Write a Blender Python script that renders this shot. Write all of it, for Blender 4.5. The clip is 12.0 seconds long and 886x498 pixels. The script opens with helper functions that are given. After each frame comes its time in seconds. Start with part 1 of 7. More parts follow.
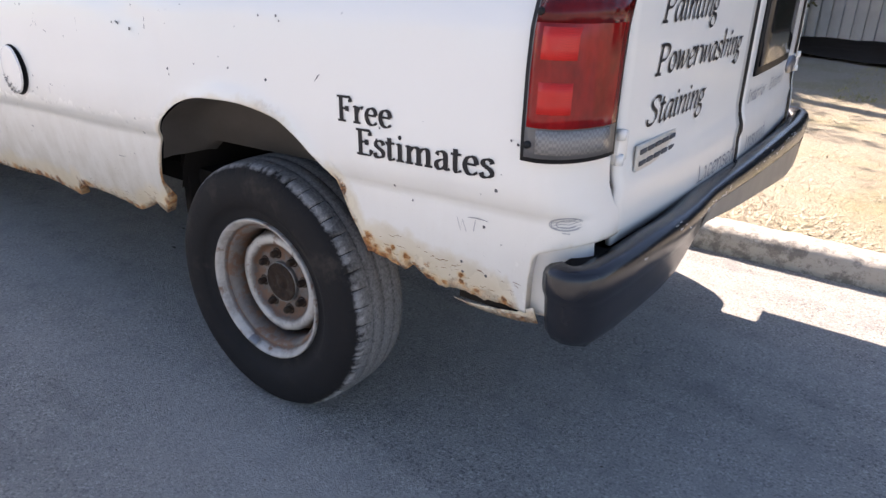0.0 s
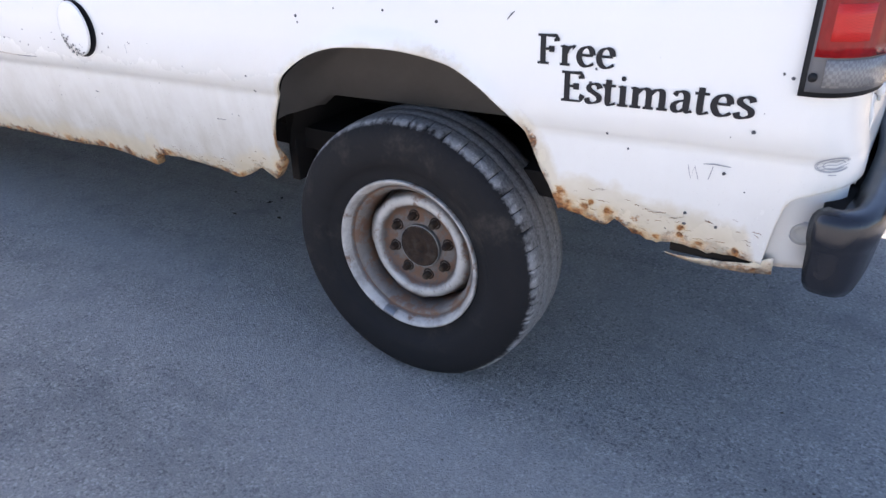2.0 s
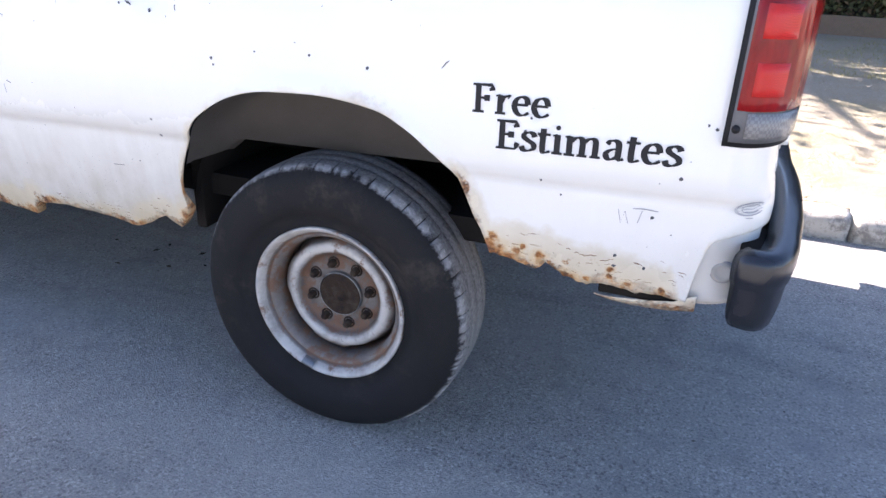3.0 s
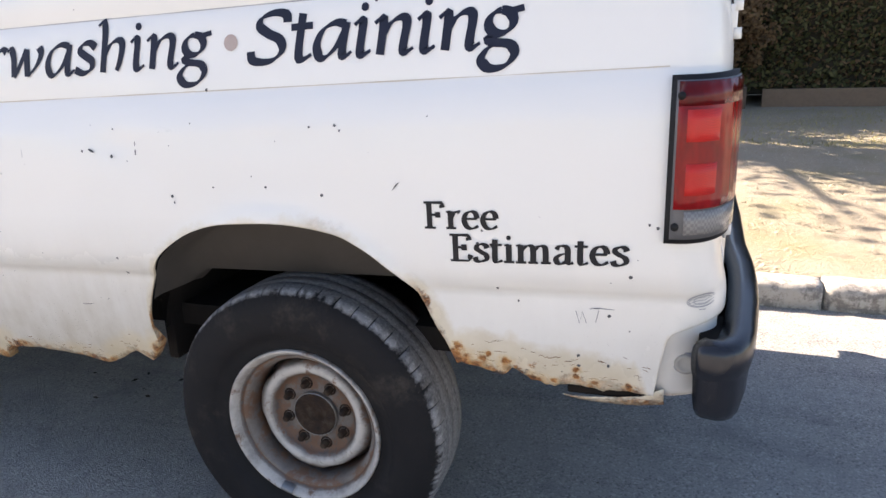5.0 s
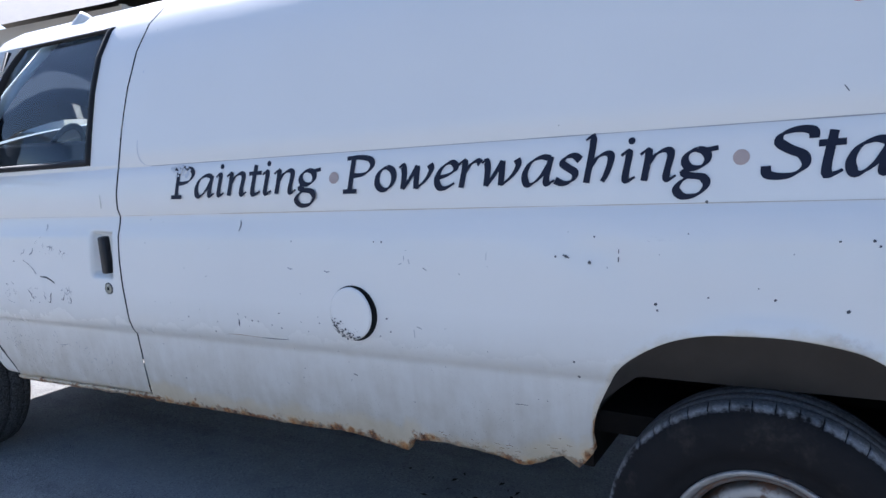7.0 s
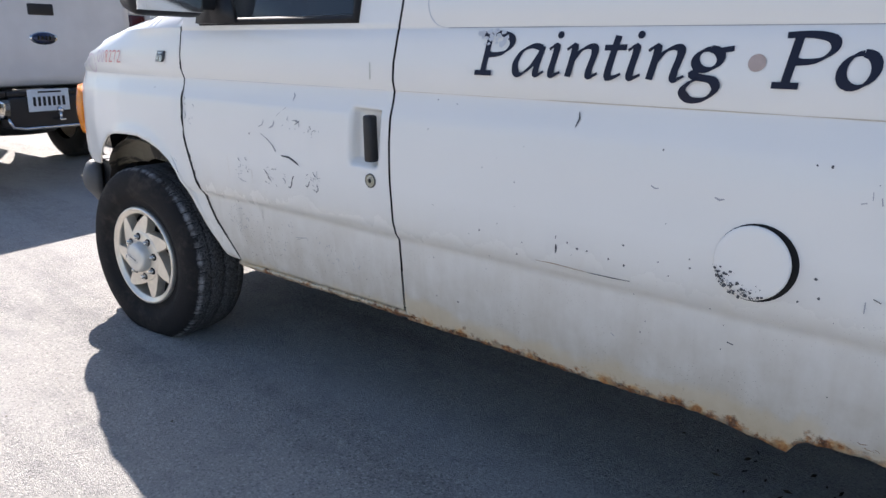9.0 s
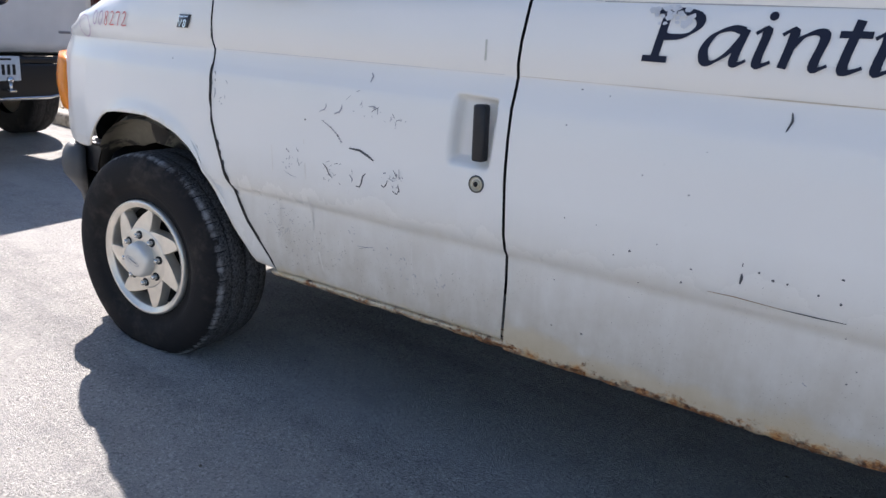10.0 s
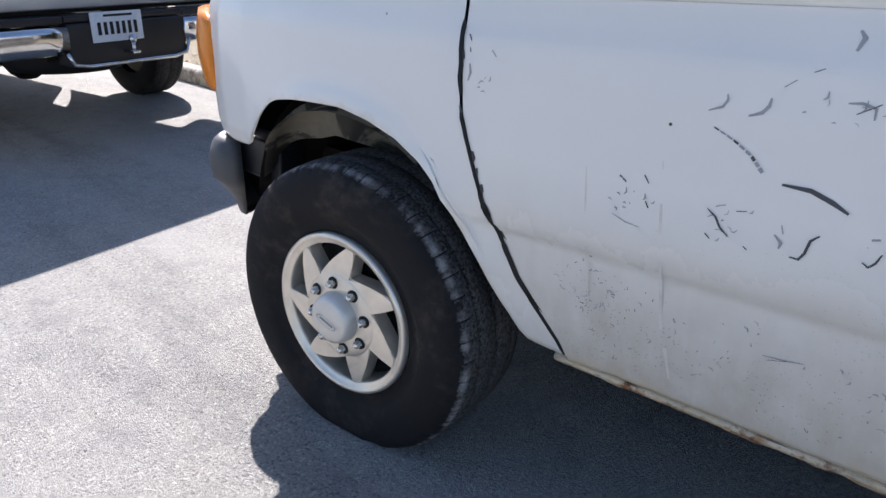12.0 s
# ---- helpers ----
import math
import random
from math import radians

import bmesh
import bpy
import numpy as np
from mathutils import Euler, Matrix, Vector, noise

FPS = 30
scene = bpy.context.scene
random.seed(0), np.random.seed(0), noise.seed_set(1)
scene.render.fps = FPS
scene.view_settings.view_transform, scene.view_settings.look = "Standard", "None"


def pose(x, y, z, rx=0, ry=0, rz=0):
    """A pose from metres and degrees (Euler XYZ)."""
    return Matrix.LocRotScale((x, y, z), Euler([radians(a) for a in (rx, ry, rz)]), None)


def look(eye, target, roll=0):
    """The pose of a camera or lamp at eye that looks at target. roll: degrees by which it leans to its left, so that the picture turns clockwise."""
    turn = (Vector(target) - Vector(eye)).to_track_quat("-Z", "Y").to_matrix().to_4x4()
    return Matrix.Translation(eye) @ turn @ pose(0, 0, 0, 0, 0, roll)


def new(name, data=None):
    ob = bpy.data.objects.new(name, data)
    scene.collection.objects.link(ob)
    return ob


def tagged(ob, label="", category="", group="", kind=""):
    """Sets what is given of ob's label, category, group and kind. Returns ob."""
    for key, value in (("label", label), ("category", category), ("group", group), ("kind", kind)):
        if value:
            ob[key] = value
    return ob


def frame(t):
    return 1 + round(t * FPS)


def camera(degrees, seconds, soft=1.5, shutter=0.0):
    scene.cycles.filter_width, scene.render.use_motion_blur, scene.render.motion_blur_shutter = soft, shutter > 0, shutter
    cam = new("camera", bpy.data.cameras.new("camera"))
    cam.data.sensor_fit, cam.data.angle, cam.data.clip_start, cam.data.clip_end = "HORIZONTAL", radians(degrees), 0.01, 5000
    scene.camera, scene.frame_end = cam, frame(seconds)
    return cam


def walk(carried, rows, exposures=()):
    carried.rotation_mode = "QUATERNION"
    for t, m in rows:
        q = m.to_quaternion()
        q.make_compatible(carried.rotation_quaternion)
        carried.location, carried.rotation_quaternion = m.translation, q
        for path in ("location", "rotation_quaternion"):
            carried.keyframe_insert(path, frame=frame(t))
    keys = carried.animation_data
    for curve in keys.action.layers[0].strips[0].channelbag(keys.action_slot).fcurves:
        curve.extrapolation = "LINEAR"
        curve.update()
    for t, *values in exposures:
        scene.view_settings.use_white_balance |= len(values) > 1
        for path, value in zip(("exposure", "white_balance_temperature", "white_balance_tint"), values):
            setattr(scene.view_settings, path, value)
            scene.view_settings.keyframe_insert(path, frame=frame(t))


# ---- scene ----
cam = camera(64.3, 12.0, soft=1.5, shutter=0.0)
PATH = [
    (0, (1.427, -1.145, 1.265), (0.365, 0.363, 0.492), 1.6),
    (0.5, (1.277, -1.186, 1.25), (0.278, 0.382, 0.514), 2.9),
    (1, (1.144, -1.366, 1.277), (0.299, 0.269, 0.496), 3.9),
    (1.5, (1.047, -1.371, 1.251), (0.206, 0.228, 0.393), 3.1),
    (2, (0.913, -1.294, 1.24), (-0.019, 0.212, 0.311), -1.2),
    (2.5, (0.832, -1.282, 1.207), (0.107, 0.314, 0.244), 3.2),
    (2.7, (0.782, -1.318, 1.227), (0.14, 0.37, 0.368), 3.3),
    (4.3, (0.779, -1.337, 1.27), (0.104, 0.379, 0.495), -1.2),
    (4.5, (0.801, -1.322, 1.267), (0.136, 0.409, 0.518), -1.3),
    (5, (0.841, -1.316, 1.296), (0.209, 0.49, 0.713), -2.4),
    (5.5, (0.817, -1.366, 1.343), (0.159, 0.478, 0.936), 0.4),
    (6, (0.677, -1.538, 1.398), (-0.011, 0.323, 1.145), -1.7),
    (6.5, (0.442, -1.615, 1.37), (-0.48, 0.135, 1.072), 0.9),
    (6.7, (0.29, -1.633, 1.34), (-0.707, 0.08, 1.072), -2.3),
    (8.3, (-0.3, -1.598, 1.336), (-1.187, 0.126, 0.848), 1.5),
    (8.5, (-0.416, -1.505, 1.321), (-1.391, 0.16, 0.795), 1.0),
    (9, (-0.734, -1.494, 1.293), (-1.944, -0.012, 0.713), 2.2),
    (9.5, (-1.064, -1.543, 1.215), (-2.132, 0.084, 0.755), 5.3),
    (10, (-1.323, -1.491, 1.22), (-2.378, 0.103, 0.633), 5.5),
    (10.5, (-1.6, -1.342, 1.232), (-2.816, 0.119, 0.611), -0.3),
    (11, (-1.86, -1.293, 1.213), (-3.002, 0.233, 0.607), 0.3),
    (11.5, (-2.137, -1.249, 1.202), (-3.217, 0.271, 0.479), 1.3),
    (12, (-2.332, -1.051, 1.189), (-3.56, 0.311, 0.391), 1.3),
]
EXPOSURES = [(0.0, 2.09, 6720, 20), (1.5, 2.45, 6430, 20), (2.0, 2.48, 6240, 20), (2.5, 2.71, 6040, 21), (4.5, 2.31, 6820, 18), (5.5, 2.02, 6940, 18), (6.0, 1.65, 5670, 16), (6.5, 1.38, 5320, 15), (8.5, 1.42, 5570, 15), (9.0, 1.5, 6070, 15), (9.5, 1.48, 5940, 16), (10.0, 1.47, 6040, 16), (12.0, 1.38, 5820, 15)]
walk(cam, [(t, look(eye, target, roll)) for t, eye, target, roll in PATH], EXPOSURES)

# ---- world and light ----
SUN_A, SUN_B = 1.06, 0.545          # ground shift of a shadow per metre of height: rearwards, kerb to road
world = bpy.data.worlds.new("sky")
scene.world = world
world.use_nodes = True
wn = world.node_tree.nodes
sky = wn.new("ShaderNodeTexSky")
sky.sky_type = "NISHITA"
sky.sun_disc = False
sky.sun_elevation = math.atan(1 / math.hypot(SUN_A, SUN_B))
sky.sun_rotation = math.atan2(-SUN_A, SUN_B)
sky.air_density, sky.dust_density, sky.ozone_density = 1.0, 1.0, 1.0
wn["Background"].inputs["Strength"].default_value = 0.07
world.node_tree.links.new(sky.outputs["Color"], wn["Background"].inputs["Color"])
sun_data = bpy.data.lights.new("sun", "SUN")
sun_data.energy, sun_data.angle, sun_data.color = 5.0, radians(0.53), (1.0, 0.90, 0.775)
sun = new("sun", sun_data)
sun.matrix_world = look((-9.8, 5.0, 10.0), (-9.8 + SUN_A, 5.0 - SUN_B, 9.0))


# ---- materials ----
class Mat:
    """A node material with short-hand for its nodes."""

    def __init__(self, name, colour=(0.5, 0.5, 0.5), rough=0.5, metal=0.0):
        self.m = bpy.data.materials.new(name)
        self.m.use_nodes = True
        self.n, self.l = self.m.node_tree.nodes, self.m.node_tree.links
        self.b = self.n["Principled BSDF"]
        self.put("Base Color", colour)
        self.put("Roughness", rough)
        self.put("Metallic", metal)
        self.co = self.n.new("ShaderNodeTexCoord").outputs["Object"]

    def put(self, key, v):
        s = self.b.inputs[key]
        if isinstance(v, bpy.types.NodeSocket):
            self.l.new(v, s)
        else:
            s.default_value = (*v, 1) if isinstance(v, tuple) and len(v) == 3 else v

    def link(self, v, s):
        if isinstance(v, bpy.types.NodeSocket):
            self.l.new(v, s)
        else:
            s.default_value = (*v, 1) if isinstance(v, tuple) and len(v) == 3 and s.type == "RGBA" else v

    def mapped(self, scale):
        n = self.n.new("ShaderNodeMapping")
        n.inputs["Scale"].default_value = scale
        self.l.new(self.co, n.inputs["Vector"])
        return n.outputs[0]

    def noise(self, scale, detail=4, rough=0.55, vec=None, distort=0.0):
        n = self.n.new("ShaderNodeTexNoise")
        n.inputs["Scale"].default_value, n.inputs["Detail"].default_value = scale, detail
        n.inputs["Roughness"].default_value, n.inputs["Distortion"].default_value = rough, distort
        self.l.new(vec or self.co, n.inputs["Vector"])
        return n.outputs["Fac"]

    def voronoi(self, scale, vec=None, out="Distance", rand=1.0):
        n = self.n.new("ShaderNodeTexVoronoi")
        n.inputs["Scale"].default_value, n.inputs["Randomness"].default_value = scale, rand
        self.l.new(vec or self.co, n.inputs["Vector"])
        return n.outputs[out]

    def ramp(self, fac, *stops):
        n = self.n.new("ShaderNodeValToRGB")
        e = n.color_ramp.elements
        while len(e) < len(stops):
            e.new(0.5)
        for k, (p, c) in zip(e, stops):
            k.position = p
            k.color = (c, c, c, 1) if isinstance(c, (int, float)) else (*c, 1)
        self.l.new(fac, n.inputs["Fac"])
        return n.outputs["Color"]

    def math(self, op, a, b=0.0):
        n = self.n.new("ShaderNodeMath")
        n.operation = op
        self.link(a, n.inputs[0]), self.link(b, n.inputs[1])
        return n.outputs[0]

    def mix(self, fac, a, b, kind="MIX"):
        n = self.n.new("ShaderNodeMixRGB")
        n.blend_type = kind
        self.link(fac, n.inputs["Fac"]), self.link(a, n.inputs["Color1"]), self.link(b, n.inputs["Color2"])
        return n.outputs["Color"]

    def attr(self, name):
        n = self.n.new("ShaderNodeAttribute")
        n.attribute_name = name
        return n.outputs["Fac"]

    def random(self):
        return self.n.new("ShaderNodeObjectInfo").outputs["Random"]

    def island(self):
        return self.n.new("ShaderNodeNewGeometry").outputs["Random Per Island"]

    def bump(self, height, strength=0.3, dist=0.01):
        n = self.n.new("ShaderNodeBump")
        n.inputs["Strength"].default_value, n.inputs["Distance"].default_value = strength, dist
        self.l.new(height, n.inputs["Height"])
        self.l.new(n.outputs["Normal"], self.b.inputs["Normal"])
        return self


def plain(name, colour, rough=0.5, metal=0.0, grain=0.0, scale=40.0, spec=0.5):
    """A surface of one colour with slight unevenness in tone and gloss."""
    k = Mat(name, colour, rough, metal)
    k.put("Specular IOR Level", spec)
    f = k.noise(scale, 5)
    k.put("Base Color", k.mix(f, tuple(c * 0.78 for c in colour), tuple(min(1, c * 1.18) for c in colour)))
    k.put("Roughness", k.math("ADD", k.math("MULTIPLY", k.noise(scale * 0.3, 3), 0.2), max(0.02, rough - 0.1)))
    if grain:
        k.bump(f, grain, 0.004)
    return k.m


def asphalt_material():
    k = Mat("asphalt", rough=0.9)
    k.put("Specular IOR Level", 0.25)
    stone = k.voronoi(150, out="Color")
    grit = k.ramp(k.noise(120, 6, 0.85), (0.36, 0.0), (0.64, 1.0))
    big = k.noise(0.9, 5, 0.6)
    mid = k.noise(7, 4, 0.6)
    base = k.mix(grit, (0.145, 0.149, 0.165), (0.505, 0.474, 0.415))
    sep = k.n.new("ShaderNodeSeparateColor")
    k.l.new(stone, sep.inputs[0])
    light = k.ramp(sep.outputs[0], (0.88, 0.0), (0.92, 1.0))
    base = k.mix(k.math("MULTIPLY", light, 0.60), base, (0.60, 0.58, 0.54))
    pit = k.ramp(sep.outputs[1], (0.10, 1.0), (0.16, 0.0))
    base = k.mix(k.math("MULTIPLY", pit, 0.55), base, (0.035, 0.036, 0.040))
    base = k.mix(k.ramp(big, (0.35, 0.0), (0.7, 0.45)), base, (0.33, 0.325, 0.31))
    base = k.mix(k.ramp(mid, (0.50, 0.0), (0.78, 0.5)), base, (0.120, 0.126, 0.140))
    band = k.noise(1.0, 5, 0.6, k.mapped((0.35, 2.2, 1)))
    base = k.mix(k.ramp(band, (0.38, 0.0), (0.66, 0.42)), base, (0.46, 0.45, 0.425))
    base = k.mix(k.ramp(band, (0.34, 0.26), (0.46, 0.0)), base, (0.10, 0.105, 0.118))
    base = k.mix(k.ramp(k.noise(2.6, 6, 0.7, distort=0.6), (0.58, 0.0), (0.72, 0.24)), base, (0.42, 0.415, 0.40))
    k.put("Base Color", base)
    k.put("Roughness", k.math("ADD", k.math("MULTIPLY", grit, 0.2), 0.72))
    h = k.math("ADD", k.voronoi(190), k.math("MULTIPLY", grit, 0.6))
    k.bump(h, 0.7, 0.007)
    return k.m


RUST_SPOTS = [(0.398, 0.625, 0.022), (0.412, 0.612, 0.026), (0.432, 0.606, 0.016), (0.405, 0.654, 0.010), (0.392, 0.632, 0.016), (0.455, 0.622, 0.012), (0.503, 0.620, 0.013), (0.468, 0.634, 0.008), (0.560, 0.588, 0.012), (0.575, 0.582, 0.011), (0.607, 0.584, 0.008),
              (0.655, 0.618, 0.009), (0.657, 0.600, 0.006), (0.689, 0.588, 0.008), (0.760, 0.585, 0.007), (-0.43, 0.545, 0.014), (-0.60, 0.485, 0.013), (-1.01, 0.450, 0.016), (-0.90, 0.505, 0.010), (-1.90, 0.447, 0.018), (-2.03, 0.445, 0.016), (-1.66, 0.452, 0.013), (-1.44, 0.460, 0.018), (-1.36, 0.464, 0.012), (-1.20, 0.472, 0.014)]


def paint_material(name, dirt=1.0):
    """White van paint. The attribute edge is the height above the panel's rotted lower rim."""
    k = Mat(name, (0.80, 0.80, 0.79), 0.16)
    k.put("Specular IOR Level", 0.45)
    edge = k.attr("edge")
    low = k.attr("low")
    rot = k.attr("rot")
    blotch = k.noise(9, 6, 0.65)
    fine = k.noise(46, 5, 0.7)
    streak = k.noise(1.0, 4, 0.6, k.mapped((26, 26, 2.2)))
    col = k.mix(k.noise(1.4, 3), (0.732, 0.715, 0.675), (0.793, 0.775, 0.730))
    # road grime that thins out upwards, run into streaks
    along = k.n.new("ShaderNodeSeparateXYZ")
    k.l.new(k.co, along.inputs[0])
    reach = k.ramp(low, (0.0, 1.0), (0.18, 0.62), (0.48, 0.0))
    reach = k.math("MULTIPLY", reach, k.ramp(along.outputs[0], (0.10, 1.0), (0.45, 0.30)))
    grime = k.math("MULTIPLY", reach, k.math("MULTIPLY", k.math("ADD", k.math("MULTIPLY", streak, 0.65), blotch), 1.05 * dirt))
    col = k.mix(grime, col, (0.41, 0.357, 0.270))
    # mud specks thrown up by the wheels
    speck = k.ramp(k.voronoi(120), (0.10, 1.0), (0.16, 0.0))
    speck = k.math("MULTIPLY", speck, k.math("MULTIPLY", reach, k.ramp(k.noise(5, 4, 0.7), (0.46, 0.0), (0.58, 0.9 * dirt))))
    col = k.mix(speck, col, (0.16, 0.12, 0.085))
    # stone chips and small rust spots
    warp = k.mapped((1, 1, 1))
    spots = k.ramp(k.voronoi(9.5, warp), (0.022, 1.0), (0.032, 0.0))
    pick = k.ramp(k.noise(3.1, 2), (0.52, 0.0), (0.58, 1.0))
    spots = k.math("MULTIPLY", spots, pick)
    col = k.mix(spots, col, (0.045, 0.032, 0.025))
    # faint scuffs
    scuff = k.ramp(k.noise(1.0, 5, 0.7, k.mapped((7, 7, 30))), (0.70, 0.0), (0.80, 0.30))
    col = k.mix(scuff, col, (0.45, 0.45, 0.45))
    # rust: yellow bleed, brown scale and flaked primer near the rim
    near = k.math("SUBTRACT", k.math("MULTIPLY", rot, 1.0), k.math("MULTIPLY", edge, 8.0))
    bleed = k.ramp(k.math("MULTIPLY", k.math("ADD", near, k.math("MULTIPLY", blotch, 0.9)), 0.5), (0.24, 0.0), (0.36, 0.75), (0.62, 1.0))
    col = k.mix(k.math("MULTIPLY", bleed, 0.78), col, k.mix(k.noise(13, 4, 0.6), (0.46, 0.36, 0.20), (0.70, 0.61, 0.44)))
    patchy = k.noise(21, 6, 0.72)
    scale_ = k.ramp(k.math("ADD", k.math("MULTIPLY", near, 0.24), patchy), (0.725, 0.0), (0.81, 1.0))
    lip = k.ramp(k.math("ADD", edge, k.math("MULTIPLY", k.math("SUBTRACT", patchy, 0.5), 0.12)), (0.010, 1.0), (0.024, 0.0))
    lip = k.math("MULTIPLY", lip, k.math("MULTIPLY", k.ramp(rot, (0.22, 0.0), (0.5, 1.0)), k.ramp(k.noise(12, 4, 0.7), (0.40, 0.3), (0.56, 1.0))))
    scale_ = k.math("MAXIMUM", scale_, lip)
    brown = k.ramp(fine, (0.38, (0.040, 0.018, 0.011)), (0.50, (0.18, 0.075, 0.030)), (0.59, (0.42, 0.20, 0.07)), (0.70, (0.58, 0.43, 0.25)))
    col = k.mix(scale_, col, brown)
    # rust that breaks through higher up on the quarter panel and the sill
    warp = k.n.new("ShaderNodeVectorMath")
    warp.operation = "MULTIPLY_ADD"
    k.l.new(k.co, warp.inputs[0])
    warp.inputs[1].default_value = (1.0, 0.0, 1.0)
    wob = k.n.new("ShaderNodeTexNoise")
    wob.inputs["Scale"].default_value, wob.inputs["Detail"].default_value = 55, 5
    k.l.new(k.co, wob.inputs["Vector"])
    shift = k.n.new("ShaderNodeVectorMath")
    shift.operation = "MULTIPLY"
    k.l.new(wob.outputs["Color"], shift.inputs[0])
    shift.inputs[1].default_value = (0.030, 0.0, 0.022)
    k.l.new(shift.outputs[0], warp.inputs[2])
    burst = None
    for x, z, r in RUST_SPOTS:
        d = k.n.new("ShaderNodeVectorMath")
        d.operation = "DISTANCE"
        k.l.new(warp.outputs[0], d.inputs[0])
        d.inputs[1].default_value = (x + 0.015, 0.0, z + 0.011)
        v = k.math("SUBTRACT", 1.0, k.math("MULTIPLY", d.outputs["Value"], 0.5 / r))
        burst = v if burst is None else k.math("MAXIMUM", burst, v)
    halo = k.ramp(k.math("ADD", burst, k.math("MULTIPLY", k.math("SUBTRACT", fine, 0.5), 0.8)), (0.05, 0.0), (0.75, 0.9))
    col = k.mix(halo, col, (0.60, 0.43, 0.23))
    core = k.ramp(k.math("ADD", burst, k.math("MULTIPLY", k.math("SUBTRACT", fine, 0.5), 1.2)), (0.42, 0.0), (0.72, 1.0))
    col = k.mix(core, col, k.ramp(k.noise(60, 4, 0.7), (0.36, (0.10, 0.040, 0.018)), (0.5, (0.30, 0.125, 0.040)), (0.64, (0.48, 0.25, 0.09))))
    flake = k.ramp(k.math("ADD", k.noise(22, 5, 0.7), k.math("MULTIPLY", near, 0.35)), (0.88, 0.0), (0.92, 1.0))
    col = k.mix(flake, col, (0.07, 0.05, 0.04))
    k.put("Base Color", col)
    k.put("Roughness", k.math("ADD", k.math("MULTIPLY", k.math("MAXIMUM", scale_, k.math("MULTIPLY", grime, 0.8)), 0.6), k.math("ADD", 0.10, k.math("MULTIPLY", k.noise(5, 4), 0.16))))
    bh = k.math("ADD", k.math("MULTIPLY", k.noise(2.2, 3), 1.0), k.math("MULTIPLY", k.math("MULTIPLY", scale_, fine), 0.35))
    k.bump(bh, 0.22, 0.012)
    return k.m


def tyre_material():
    k = Mat("tyre_rubber", (0.014, 0.014, 0.015), 0.75)
    k.put("Specular IOR Level", 0.14)
    worn = k.attr("worn")
    n1, n2 = k.noise(18, 5, 0.65), k.noise(140, 4, 0.7)
    col = k.mix(n1, (0.009, 0.009, 0.010), (0.022, 0.020, 0.020))
    col = k.mix(k.ramp(k.math("ADD", worn, k.math("MULTIPLY", k.math("SUBTRACT", n2, 0.5), 0.9)), (0.22, 0.0), (0.75, 1.0)), col, (0.27, 0.262, 0.258))
    flecks = k.math("MULTIPLY", k.ramp(k.noise(95, 4, 0.75), (0.52, 0.0), (0.60, 1.0)), k.ramp(worn, (0.60, 0.0), (0.78, 1.0)))
    col = k.mix(flecks, col, (0.40, 0.385, 0.37))
    mud = k.math("MULTIPLY", k.ramp(k.noise(5, 5, 0.7), (0.52, 0.0), (0.68, 0.55)), k.ramp(k.noise(33, 4, 0.7), (0.40, 0.2), (0.60, 1.0)))
    col = k.mix(mud, col, (0.075, 0.062, 0.05))
    k.put("Base Color", col)
    k.put("Roughness", k.math("ADD", 0.62, k.math("MULTIPLY", n1, 0.25)))
    k.bump(n2, 0.35, 0.003)
    return k.m


def steel_wheel_material():
    k = Mat("wheel_steel", rough=0.42)
    n1, n2 = k.noise(24, 6, 0.7), k.noise(7, 4, 0.6)
    worn = k.attr("worn")
    col = k.mix(n2, (0.40, 0.365, 0.325), (0.60, 0.565, 0.52))
    blot = k.math("ADD", worn, k.math("MULTIPLY", k.math("SUBTRACT", k.noise(15, 5, 0.7), 0.5), 0.9))
    col = k.mix(k.ramp(blot, (0.10, 0.0), (0.45, 0.74), (0.85, 0.97)), col, (0.075, 0.056, 0.047))
    col = k.mix(k.ramp(k.math("ADD", n1, k.math("MULTIPLY", worn, 0.22)), (0.61, 0.0), (0.70, 0.85)), col, (0.15, 0.075, 0.040))
    k.put("Base Color", k.mix(k.ramp(k.noise(95, 3, 0.7), (0.68, 0.0), (0.74, 0.8)), col, (0.05, 0.040, 0.034)))
    k.put("Metallic", 0.1)
    k.put("Roughness", 0.55)
    k.bump(n1, 0.25, 0.003)
    return k.m


def rust_material(name="rust_scale", dark=1.0):
    k = Mat(name, rough=0.9)
    f = k.noise(38, 6, 0.7)
    k.put("Base Color", k.ramp(f, (0.3, (0.07 * dark, 0.03 * dark, 0.015 * dark)), (0.5, (0.30 * dark, 0.125 * dark, 0.04 * dark)), (0.7, (0.62 * dark, 0.46 * dark, 0.28 * dark))))
    k.bump(f, 0.6, 0.006)
    return k.m


def concrete_material():
    k = Mat("kerb_concrete", rough=0.9)
    f, g = k.noise(6, 6, 0.65), k.noise(60, 5, 0.7)
    col = k.mix(f, (0.27, 0.25, 0.22), (0.47, 0.44, 0.39))
    col = k.mix(k.ramp(k.noise(16, 6, 0.75), (0.47, 0.0), (0.58, 0.88)), col, (0.095, 0.085, 0.075))
    col = k.mix(k.math("MULTIPLY", g, 0.4), col, (0.52, 0.49, 0.44))
    k.put("Base Color", col)
    k.bump(k.math("ADD", f, k.math("MULTIPLY", g, 0.5)), 0.8, 0.012)
    return k.m


